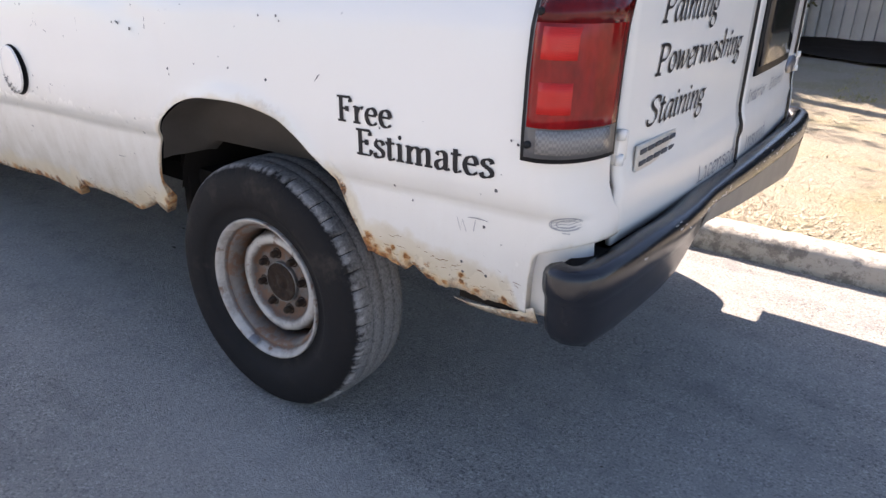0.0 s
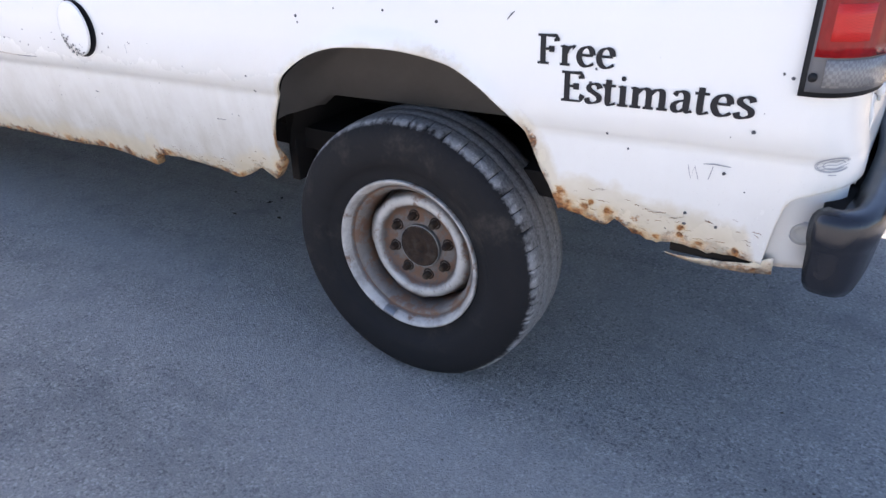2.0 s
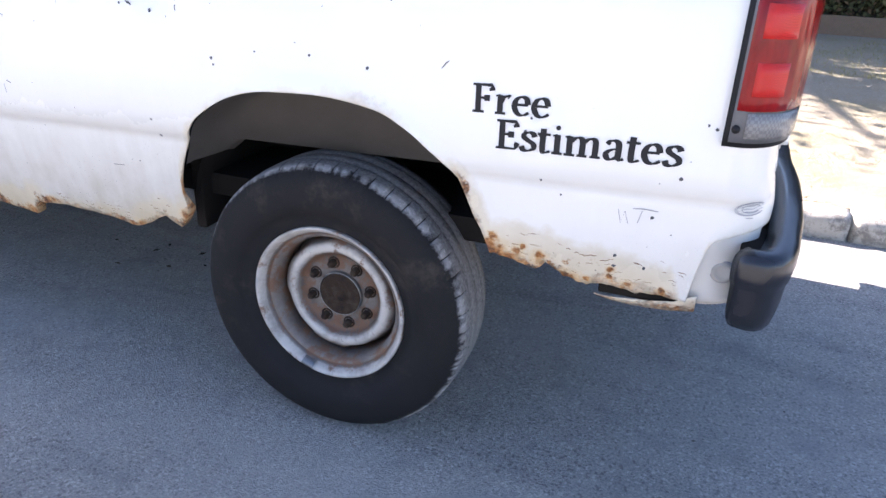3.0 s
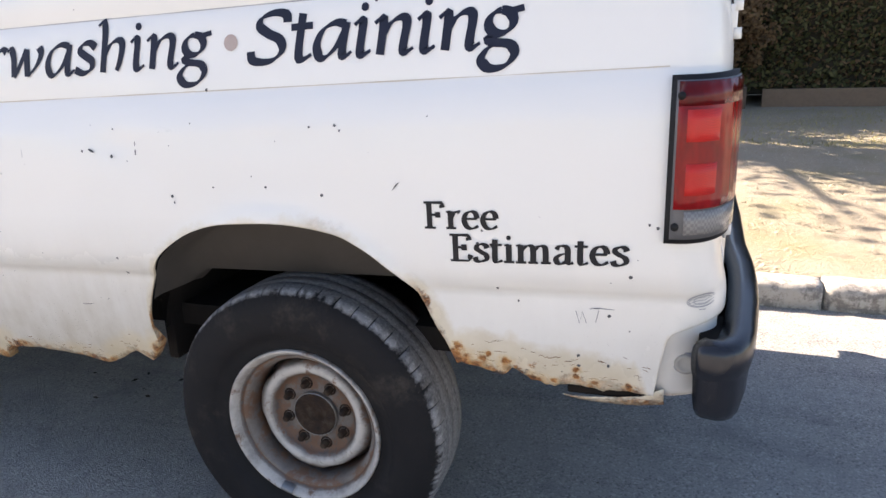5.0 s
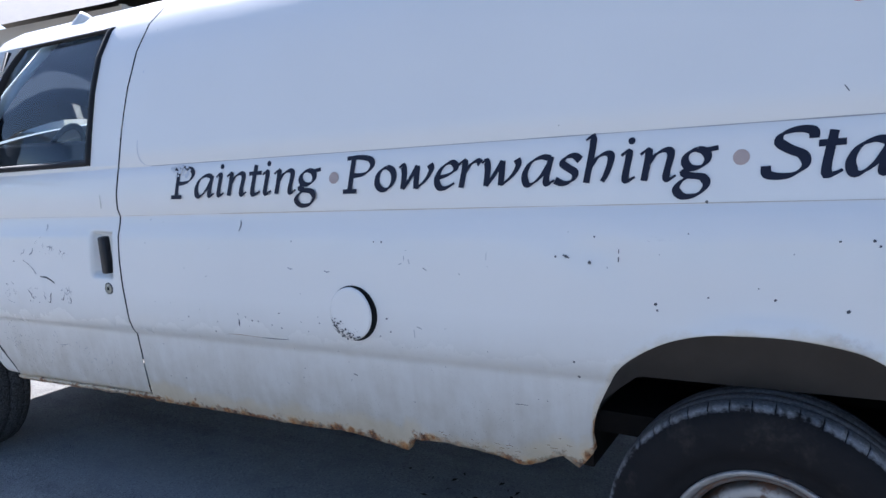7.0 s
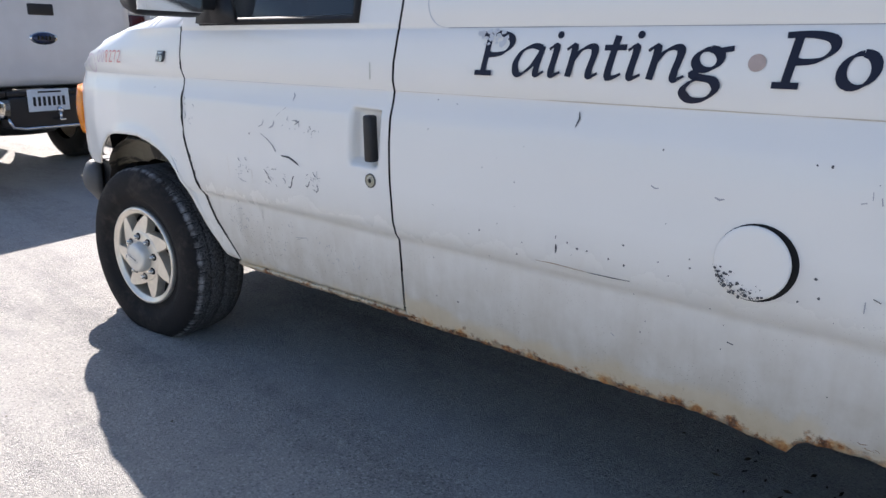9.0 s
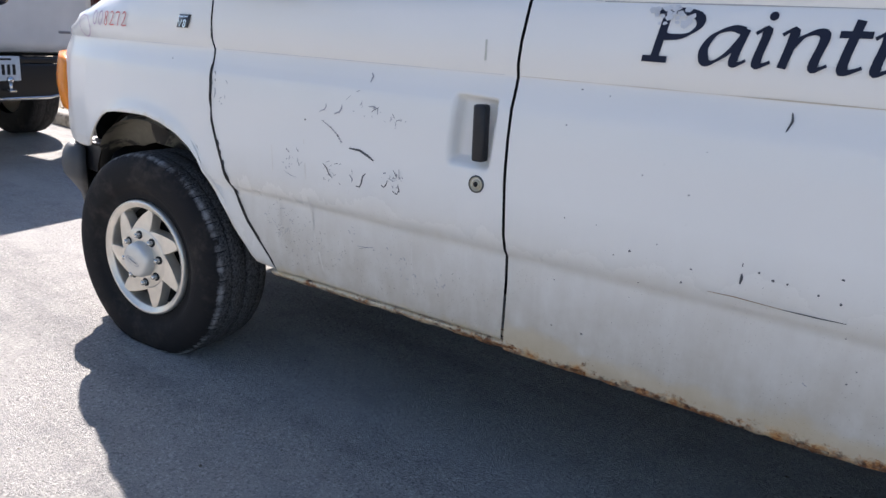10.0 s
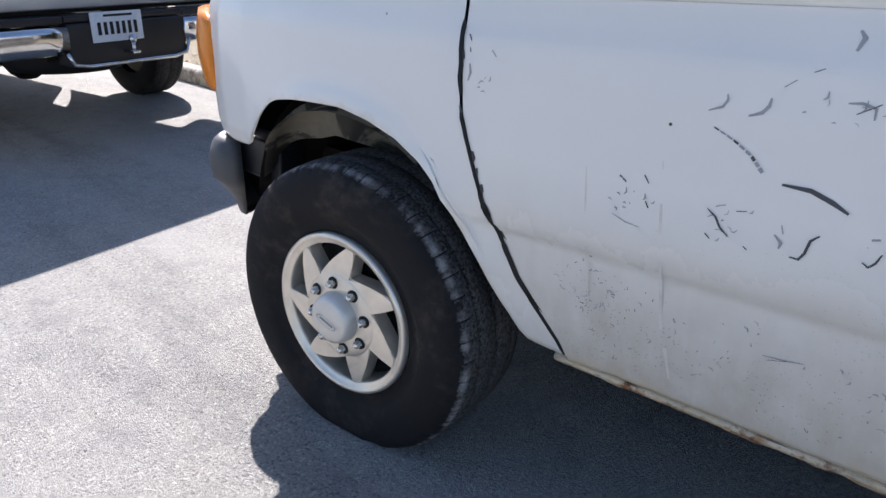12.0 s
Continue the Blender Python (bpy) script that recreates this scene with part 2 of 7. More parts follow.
def lawn_material():
    k = Mat("dry_turf", rough=0.95)
    f, g, h = k.noise(1.1, 5, 0.6), k.noise(34, 5, 0.75), k.noise(130, 3, 0.7)
    col = k.mix(g, (0.225, 0.185, 0.125), (0.43, 0.38, 0.295))
    col = k.mix(k.ramp(f, (0.50, 0.0), (0.68, 0.5)), col, (0.22, 0.20, 0.07))
    col = k.mix(k.ramp(h, (0.6, 0.0), (0.75, 0.6)), col, (0.13, 0.10, 0.06))
    k.put("Base Color", col)
    k.bump(k.math("ADD", g, h), 0.9, 0.02)
    return k.m


def blade_material(name, a, b):
    k = Mat(name, rough=0.8)
    k.put("Base Color", k.mix(k.island(), a, b))
    k.put("Specular IOR Level", 0.12)
    return k.m


def glass_material(name, tint, alpha=0.3):
    """Window glass: a clear pane with a mirror-like surface."""
    k = Mat(name, tint, 0.03)
    k.put("Transmission Weight", 1.0)
    k.put("IOR", 1.45)
    return k.m


def lens_material(name, colour, scale=0.0):
    k = Mat(name, colour, 0.14)
    k.put("Specular IOR Level", 0.28)
    if scale:
        c = k.n.new("ShaderNodeTexChecker")
        c.inputs["Scale"].default_value = scale
        k.l.new(k.co, c.inputs["Vector"])
        k.bump(c.outputs["Fac"], 0.5, 0.002)
        k.put("Base Color", k.mix(c.outputs["Fac"], tuple(v * 0.78 for v in colour), colour))
    else:
        blot = k.ramp(k.noise(1.0, 4, 0.65, k.mapped((16, 16, 7))), (0.34, 0.0), (0.62, 1.0))
        k.put("Base Color", k.mix(blot, tuple(v * 0.50 for v in colour), colour))
        k.bump(k.math("SINE", k.math("MULTIPLY", k.noise(0.01, 0, 0, k.mapped((40, 40, 0))), 900.0)), 0.2, 0.002)
    return k.m


ASPHALT = asphalt_material()
PAINT = paint_material("van_paint")
PAINT_CLEAN = paint_material("panel_paint", 0.35)
RUBBER = tyre_material()


def stained_material():
    """Cream underpaint with black oily patches."""
    k = Mat("stained_underpaint", rough=0.6)
    f = k.noise(7.5, 5, 0.6, distort=0.8)
    col = k.mix(k.noise(30, 4), (0.15, 0.13, 0.095), (0.26, 0.235, 0.18))
    k.put("Base Color", k.mix(k.ramp(f, (0.47, 0.0), (0.53, 1.0)), col, (0.022, 0.020, 0.017)))
    return k.m


STAINED = stained_material()
STEEL = steel_wheel_material()
RUST_MID = rust_material("sill_rust", 0.55)
RUST_DARK = rust_material("hub_rust", 0.085)
CONCRETE = concrete_material()
LAWN = lawn_material()
BLACK_PLASTIC = plain("black_plastic", (0.014, 0.014, 0.016), 0.42, 0, 0.2, 90, 0.35)
BUMPER_PAINT = plain("bumper_black", (0.014, 0.015, 0.019), 0.24, 0, 0.3, 14)
BUMPER_GREY = plain("bumper_grey", (0.062, 0.062, 0.064), 0.5, 0, 0.2, 30)
# near-black dirt colour that also stands for shade in the wells and hollow
UNDERSIDE = plain("underside_dirt_shade", (0.019, 0.016, 0.014), 0.9, 0, 0.4, 20, 0.1)
LINER = plain("wheel_well_coat", (0.078, 0.070, 0.063), 0.8, 0, 0.9, 11, 0.15)
SEAL = plain("rubber_seal", (0.010, 0.010, 0.011), 0.6, 0, 0, 40, 0.25)
VINYL = plain("navy_vinyl", (0.010, 0.013, 0.030), 0.5, 0, 0.0, 12, 0.25)
VINYL_BLACK = plain("black_vinyl", (0.013, 0.013, 0.016), 0.5, 0, 0.0, 12, 0.25)
VINYL_GREY = plain("faded_vinyl", (0.17, 0.17, 0.19), 0.5)
DOT_TAN = plain("tan_vinyl", (0.42, 0.33, 0.29), 0.5)
MARKER_RED = plain("red_paint_marker", (0.60, 0.16, 0.15), 0.6, 0, 0, 60)
MARKER_FADED = plain("faded_marker", (0.45, 0.33, 0.42), 0.6, 0, 0, 60)
CHROME = plain("chrome", (0.62, 0.62, 0.62), 0.12, 1.0, 0, 8)
ALLOY = plain("silver_wheel_cover", (0.72, 0.665, 0.575), 0.32, 0.65, 0, 22)
NUT_STEEL = plain("nut_steel", (0.24, 0.235, 0.23), 0.35, 0.8)
NUT_BRIGHT = plain("nut_chrome", (0.62, 0.60, 0.56), 0.22, 0.9)
CAP_PAINT = plain("silver_cap", (0.66, 0.63, 0.57), 0.38, 0.35, 0, 14)
WINDOW = glass_material("side_window_glass", (0.34, 0.50, 0.68))
DARK_GLASS = plain("dark_window_glass", (0.012, 0.013, 0.015), 0.06)
SEAT = plain("grey_seat_cloth", (0.035, 0.037, 0.042), 0.85, 0, 0, 40, 0.1)
# line colours that paint the shade of pressed grooves, brownish with rust
GROOVE = plain("groove_rust_shade", (0.52, 0.46, 0.37), 0.8, 0, 0, 30)
GROOVE_DARK = plain("groove_shadow", (0.36, 0.35, 0.34), 0.8, 0, 0, 30)
RED_LENS = lens_material("red_lens", (0.27, 0.010, 0.010))
RED_BRIGHT = lens_material("bright_red_lens", (0.56, 0.030, 0.024), 460)
RED_DEEP = lens_material("deep_red_lens", (0.12, 0.006, 0.006))
CLEAR_LENS = lens_material("reversing_lens", (0.23, 0.225, 0.22), 170)
LAMP_CASE = plain("lamp_housing", (0.10, 0.10, 0.105), 0.35)
AMBER = lens_material("amber_lens", (0.85, 0.27, 0.02), 420)
SCUFF = plain("scuff_black", (0.075, 0.075, 0.08), 0.8)
MUD = plain("dried_mud", (0.15, 0.125, 0.10), 0.9)
SCUFF_GREY = plain("scuff_grey", (0.34, 0.34, 0.35), 0.8)
PLUG = plain("dull_plug", (0.40, 0.385, 0.355), 0.6)
PRESSED = plain("pressed_shade", (0.50, 0.51, 0.53), 0.5)
WOOD = plain("weathered_board", (0.15, 0.105, 0.07), 0.85, 0, 0.4, 22)


# ---- mesh tools ----
def part(name, bm, material, parent, label="", smooth=True):
    me = bpy.data.meshes.new(name)
    bmesh.ops.recalc_face_normals(bm, faces=bm.faces[:]) if len(bm.faces) < 9000 else None
    for f in bm.faces:
        f.smooth = smooth
    bm.to_mesh(me)
    bm.free()
    me.materials.append(material)
    ob = new(name, me)
    if parent is not None:
        ob.parent = parent
    if label:
        ob["label"] = label
    return ob


def lerp_list(points, x):
    """Piecewise straight curve through (x, y) pairs."""
    if x <= points[0][0]:
        return points[0][1]
    for (x0, y0), (x1, y1) in zip(points, points[1:]):
        if x <= x1:
            return y0 + (y1 - y0) * (x - x0) / (x1 - x0)
    return points[-1][1]


def smooth_step(a, b, x):
    t = min(1, max(0, (x - a) / (b - a)))
    return t * t * (3 - 2 * t)


def add_box(bm, x0, x1, y0, y1, z0, z1, bevel=0.0, m=None):
    made = bmesh.ops.create_cube(bm, size=1)["verts"]
    for v in made:
        v.co = Vector((x0 + (v.co.x + 0.5) * (x1 - x0), y0 + (v.co.y + 0.5) * (y1 - y0), z0 + (v.co.z + 0.5) * (z1 - z0)))
        if m:
            v.co = m @ v.co
    if bevel:
        edges = list({e for v in made for e in v.link_edges})
        bmesh.ops.bevel(bm, geom=edges, offset=bevel, segments=2, affect="EDGES", profile=0.6)


def box(x0, x1, y0, y1, z0, z1, bevel=0.0):
    bm = bmesh.new()
    add_box(bm, x0, x1, y0, y1, z0, z1, bevel)
    return bm


def add_grid(bm, rows, closed=False, keep=None):
    """Quads between rows of points; points at one place are shared."""
    vs = [[bm.verts.new(p) for p in r] for r in rows]
    for i in range(len(vs) - 1):
        n = len(vs[i])
        for j in range(n if closed else n - 1):
            if keep and not keep(i, j):
                continue
            q = [vs[i][j], vs[i + 1][j], vs[i + 1][(j + 1) % n], vs[i][(j + 1) % n]]
            p = []
            for v in q:
                if all((v.co - w.co).length > 1e-6 for w in p):
                    p.append(v)
            if len(p) > 2:
                bm.faces.new(p)
    return vs


def lathe(profile, centre, segments=48, bm=None):
    """Turns (radius, y) pairs about an axis along y through centre."""
    bm = bm or bmesh.new()
    rows = []
    for r, y in profile:
        rows.append([(centre[0] + r * math.cos(2 * math.pi * k / segments), centre[1] + y, centre[2] + r * math.sin(2 * math.pi * k / segments)) for k in range(segments)])
    add_grid(bm, rows, closed=True)
    return bm


def add_tube(bm, points, radius, segments=8):
    """A round rod along a line of points."""
    pts = [Vector(p) for p in points]
    rows = []
    for i, p in enumerate(pts):
        d = (pts[min(i + 1, len(pts) - 1)] - pts[max(i - 1, 0)]).normalized()
        a = d.orthogonal().normalized()
        if rows:
            a = (last - d * last.dot(d)).normalized()
        last = a
        b = d.cross(a)
        r = radius[i] if isinstance(radius, list) else radius
        rows.append([p + (a * math.cos(2 * math.pi * k / segments) + b * math.sin(2 * math.pi * k / segments)) * r for k in range(segments)])
    vs = add_grid(bm, rows, closed=True)
    bm.faces.new(vs[0]), bm.faces.new(vs[-1][::-1])


def float_layer(ob, name, values):
    a = ob.data.attributes.new(name, "FLOAT", "POINT")
    a.data.foreach_set("value", values)


def empty(name, at, label, category, group="", kind=""):
    ob = new(name)
    ob.location = at
    ob.empty_display_size = 0.1
    return tagged(ob, label, category, group, kind)


# ---- road, kerb, lawn ----
bm = bmesh.new()
steps = [-600, -80, -20, -12] + [-10 + 0.5 * k for k in range(29)] + [6, 12, 30, 90, 600]
cross = [-600, -80, -20, -8, -4, -2, -1, 0, 1, 2, 2.6, 8, 30, 120, 600]
add_grid(bm, [[(x, y, 0.0) for y in cross] for x in steps])
ground = part("road", bm, ASPHALT, None)
tagged(ground, "grey worn asphalt road with pale stone grit", "road", kind="structure")

KERB_Y, KERB_TOP = 2.10, 0.125
kerb = empty("kerb", (0, KERB_Y, 0), "pale weathered concrete kerb with chipped edges beside the road", "kerb", kind="structure")


def kerb_stone(x0, x1, seed):
    rng = random.Random(seed)
    bm = bmesh.new()
    n = max(8, int((x1 - x0) / 0.035))
    off = rng.random() * 50
    outline = [(0.012, -0.03), (0.006, 0.04), (0.004, 0.085), (0.012, 0.108), (0.034, 0.124), (0.08, 0.127), (0.15, 0.124), (0.165, 0.10), (0.17, -0.03)]
    rows = []
    for i in range(n + 1):
        x = x0 + (x1 - x0) * i / n
        end = 0.010 * (1 - min(1, min(i, n - i) / 1.5))
        row = []
        for dy, z in outline:
            chip = noise.noise(Vector((x * 6 + off, dy * 9, z * 12))) + 0.8 * noise.noise(Vector((x * 21 + off, dy * 30, z * 30)))
            wear = max(0, noise.noise(Vector((x * 14 + off, dy * 3, 4)))) if 0.07 < z < 0.126 and dy < 0.06 else 0
            row.append((x, KERB_Y + dy + 0.005 * chip + 0.022 * wear + end, z + 0.004 * chip - 0.02 * wear - end * 0.8))
        rows.append(row)
    vs = add_grid(bm, rows)
    bm.faces.new(vs[0]), bm.faces.new(vs[-1][::-1])
    ob = part("kerb_stone", bm, CONCRETE, kerb)
    ob.matrix_parent_inverse = kerb.matrix_basis.inverted()
    return ob


joints = [-22.0, -18.4, -15.4, -12.4, -9.4, -6.5, -3.6, -1.55, 1.49, 4.5, 7.5, 10.5, 13.5]
for k, (a, b) in enumerate(zip(joints, joints[1:])):
    kerb_stone(a + 0.006, b - 0.006, k)

bm = bmesh.new()
xs = [-300, -60, -25] + [-12 + 0.3 * k for k in range(74)] + [14, 25, 60, 300]
ys = [KERB_Y + 0.165, 2.4, 2.7] + [3 + 0.3 * k for k in range(34)] + [16, 24, 60, 300]
add_grid(bm, [[(x, y, KERB_TOP - 0.012 + (0 if y < 2.5 else 0.03 * noise.noise(Vector((x * 0.6, y * 0.6, 0))) + 0.012 * noise.noise(Vector((x * 3, y * 3, 1))))) for y in ys] for x in xs])
lawn = part("lawn", bm, LAWN, None)
tagged(lawn, "dry straw-coloured lawn behind the kerb", "lawn", kind="structure")


def blades(name, count, x0, x1, y0, y1, length, material, label, seed, flat=0.5, width=0.004):
    rng = np.random.default_rng(seed)
    px, py = rng.uniform(x0, x1, count), y0 + (y1 - y0) * rng.uniform(0, 1, count) ** 1.5
    ang, ln = rng.uniform(0, 2 * np.pi, count), length * rng.uniform(0.4, 1.2, count)
    up = rng.uniform(0.15, 1.0, count) * (1 - flat) + 0.06
    z = np.full(count, KERB_TOP - 0.012)
    for i in range(count):
        x, y = px[i], py[i]
        z[i] += 0.03 * noise.noise(Vector((x * 0.6, y * 0.6, 0))) + 0.012 * noise.noise(Vector((x * 3, y * 3, 1))) - 0.004
    dx, dy = np.cos(ang), np.sin(ang)
    w = width * rng.uniform(0.6, 1.5, count)
    a = np.stack([px - dy * w, py + dx * w, z], 1)
    b = np.stack([px + dy * w, py - dx * w, z], 1)
    c = np.stack([px + dx * ln * (1 - up * 0.5), py + dy * ln * (1 - up * 0.5), z + ln * up], 1)
    verts = np.stack([a, b, c], 1).reshape(-1, 3)
    me = bpy.data.meshes.new(name)
    me.from_pydata(verts.tolist(), [], np.arange(count * 3).reshape(-1, 3).tolist())
    me.materials.append(material)
    return tagged(new(name, me), label, "grass", kind="stuff")


STRAW = blade_material("straw_blades", (0.25, 0.208, 0.140), (0.50, 0.445, 0.345))
GREEN_BLADE = blade_material("half_dry_blades", (0.20, 0.20, 0.06), (0.46, 0.38, 0.16))
blades("dry_grass", 60000, -4.0, 7.0, 2.27, 9.6, 0.05, STRAW, "short dry straw-coloured grass of the lawn", 3, 0.6)
blades("dry_grass", 9000, 0.5, 7.0, 6.3, 9.4, 0.06, GREEN_BLADE, "yellow-green tufts in the dry lawn", 4, 0.35)
blades("dry_grass", 9000, -14.0, -6.0, 2.27, 6.0, 0.07, STRAW, "dry straw-coloured grass beside the kerb ahead", 5, 0.5)


# grit and bits of leaf on the road
rng = np.random.default_rng(9)
verts, faces = [], []
for k in range(420):
    x, y = rng.uniform(-6.0, 2.0), rng.uniform(-1.2, 2.0)
    r = rng.uniform(0.0015, 0.0045) * (2.2 if k % 37 == 0 else 1)
    n = len(verts)
    a = rng.uniform(0, 6.28)
    for j in range(4):
        q = a + j * 1.57 + rng.uniform(-0.3, 0.3)
        verts.append((x + r * math.cos(q) * rng.uniform(0.7, 1.6), y + r * math.sin(q), 0.0005))
    verts.append((x, y, r * rng.uniform(0.5, 1.0)))
    faces += [(n + j, n + (j + 1) % 4, n + 4) for j in range(4)]
me = bpy.data.meshes.new("road_grit")
me.from_pydata(verts, [], faces)
me.materials.append(blade_material("grit_bits", (0.03, 0.025, 0.02), (0.30, 0.27, 0.22)))
tagged(new("road_grit", me), "scattered dark grit and leaf bits on the road", "grit", kind="stuff")


# withered leaf bits under the sill
rng = np.random.default_rng(14)
verts, faces = [], []
for k in range(21):
    c = ((-1.15, 0.62), (-1.32, 0.72), (-1.00, 0.70))[k % 3]
    x, y, a = c[0] + rng.normal(0, 0.10), c[1] + rng.normal(0, 0.05), rng.uniform(0, 6.28)
    l, w, n = rng.uniform(0.006, 0.020), rng.uniform(0.003, 0.007), len(verts)
    dx, dy = math.cos(a), math.sin(a)
    verts += [(x - dx * l, y - dy * l, 0.002), (x - dy * w, y + dx * w, 0.006), (x + dx * l, y + dy * l, 0.003), (x + dy * w, y - dx * w, 0.001)]
    faces += [(n, n + 1, n + 2), (n, n + 2, n + 3)]
me = bpy.data.meshes.new("leaf_litter")
me.from_pydata(verts, [], faces)
me.materials.append(blade_material("withered_leaf", (0.012, 0.010, 0.008), (0.06, 0.045, 0.03)))
tagged(new("leaf_litter", me), "dark withered leaf bits on the road below the van", "leaf litter", kind="stuff")


# ---- hedge, fence and what stands behind the lawn ----
def leaf_mass(name, count, place, size, material, parent, seed, label=""):
    """Many small bent leaves at points given by place(rng)."""
    rng = random.Random(seed)
    verts, faces = [], []
    for _ in range(count):
        p = place(rng)
        d = Vector((rng.gauss(0, 1), rng.gauss(0, 1), rng.gauss(0, 0.8))).normalized()
        s = d.orthogonal().normalized()
        l, w = size * rng.uniform(0.6, 1.4), size * rng.uniform(0.25, 0.5)
        n = len(verts)
        verts += [p - d * l * 0.5, p + s * w, p + d * l * 0.5, p - s * w]
        faces += [(n, n + 1, n + 2), (n, n + 2, n + 3)]
    me = bpy.data.meshes.new(name)
    me.from_pydata([tuple(v) for v in verts], [], faces)
    me.materials.append(material)
    ob = new(name, me)
    if parent is not None:
        ob.parent = parent
    if label:
        ob["label"] = label
    return ob


HEDGE_LEAF = blade_material("hedge_leaves", (0.040, 0.046, 0.020), (0.105, 0.100, 0.042))
HEDGE_BROWN = blade_material("brown_hedge_leaves", (0.070, 0.045, 0.026), (0.150, 0.098, 0.050))
HEDGE_CORE = plain("hedge_core", (0.040, 0.035, 0.022), 0.95, 0, 0.8, 9)
HEDGE_Y = 10.2


def hedge_front(x, z):
    return HEDGE_Y + 0.25 * noise.noise(Vector((x * 0.9, z * 0.9, 2))) + 0.10 * noise.noise(Vector((x * 3.1, z * 3.1, 7)))


hedge = empty("hedge", (6, HEDGE_Y + 0.6, KERB_TOP), "tall dark green and brown ivy hedge behind a board edging", "hedge")
bm = bmesh.new()
rows = []
for i in range(57):
    x = 1.45 + 0.22 * i
    rows.append([(x - 6, hedge_front(x, 0.35 * k) + 0.16 - HEDGE_Y - 0.6, 0.15 + 0.3 * k) for k in range(14)] + [(x - 6, 0.9, 4.1), (x - 6, 0.9, 0.0)])
vs = add_grid(bm, rows)
bm.faces.new(vs[0]), bm.faces.new(vs[-1][::-1])
part("hedge_core", bm, HEDGE_CORE, hedge)


def on_hedge(rng):
    x, z = rng.uniform(1.4, 12), 0.2 + 3.9 * rng.random() ** 1.15
    return Vector((x - 6, hedge_front(x, z) + 0.12 - abs(rng.gauss(0, 0.13)) - HEDGE_Y - 0.6, z))


leaf_mass("foliage", 26000, on_hedge, 0.075, HEDGE_LEAF, hedge, 1)
leaf_mass("foliage", 11000, on_hedge, 0.07, HEDGE_BROWN, hedge, 2, "brown withered leaves")

edging = empty("edging_board", (6, HEDGE_Y - 0.35, KERB_TOP), "weathered brown board edging below the hedge", "edging")
for k in range(4):
    part("board", box(1.85 + 2.5 * k - 6, 4.34 + 2.5 * k - 6, -0.03, 0.03, -0.05, 0.24 - 0.01 * (k % 2), 0.008), WOOD, edging, smooth=False)

# corrugated metal fence
FENCE_Y = 12.1
SHEET = plain("fence_sheet_paint", (0.82, 0.82, 0.80), 0.45, 0.1, 0, 3)
fence = empty("corrugated_fence", (-3, FENCE_Y, KERB_TOP), "tall white ribbed metal sheet fence behind the lawn", "fence")
for k in range(9):
    bm = bmesh.new()
    x0 = -7.2 + 1.02 * k
    wave = []
    for r in range(6):
        for dx, dy in ((0, 0), (0.118, 0), (0.122, 0.10), (0.150, 0.10), (0.154, 0)):
            wave.append((x0 + r * 0.17 + dx + 3, dy))
    wave.append((x0 + 1.022 + 3, 0))
    add_grid(bm, [[(x, y, -0.06) for x, y in wave], [(x, y, 2.7) for x, y in wave]])
    part("sheet", bm, SHEET, fence, smooth=False)
part("rail", box(-4.2, 5.2, 0.01, 0.07, 2.2, 2.3, 0.005), SHEET, fence, smooth=False)

SOIL = plain("dark_bed_soil", (0.030, 0.024, 0.019), 0.95, 0, 0.8, 30, 0.1)
bm = bmesh.new()
add_grid(bm, [[(x, y, KERB_TOP + (-0.05 if y in (9.3, 12.6) else 0.045 + 0.03 * noise.noise(Vector((x * 2, y * 2, 3))) + 0.02 * noise.noise(Vector((x * 9, y * 9, 5))))) for y in [9.3 + 0.55 * noise.noise(Vector((x * 0.7, 0, 9))) * (q == 0) + 0.15 * q for q in range(23)]] for x in [-6.5 + 0.15 * k for k in range(54)]])
tagged(part("soil_bed", bm, SOIL, None), "dark bare soil bed below the metal fence", "soil bed", kind="structure")
PLANTER = plain("planter_block", (0.085, 0.062, 0.045), 0.9, 0, 0.4, 18)
planter = empty("planter_box", (1.36, 9.80, KERB_TOP), "dark brown planter box below a brown shrub", "planter")
part("wall", box(-0.26, 0.26, -0.3, -0.22, 0, 0.30, 0.01), PLANTER, planter, smooth=False)
part("wall", box(-0.26, -0.18, -0.218, 0.25, 0, 0.30, 0.01), PLANTER, planter, smooth=False)
part("wall", box(0.18, 0.26, -0.218, 0.25, 0, 0.30, 0.01), PLANTER, planter, smooth=False)
part("soil", box(-0.18, 0.18, -0.22, 0.25, 0, 0.25, 0.0), UNDERSIDE, planter, smooth=False)


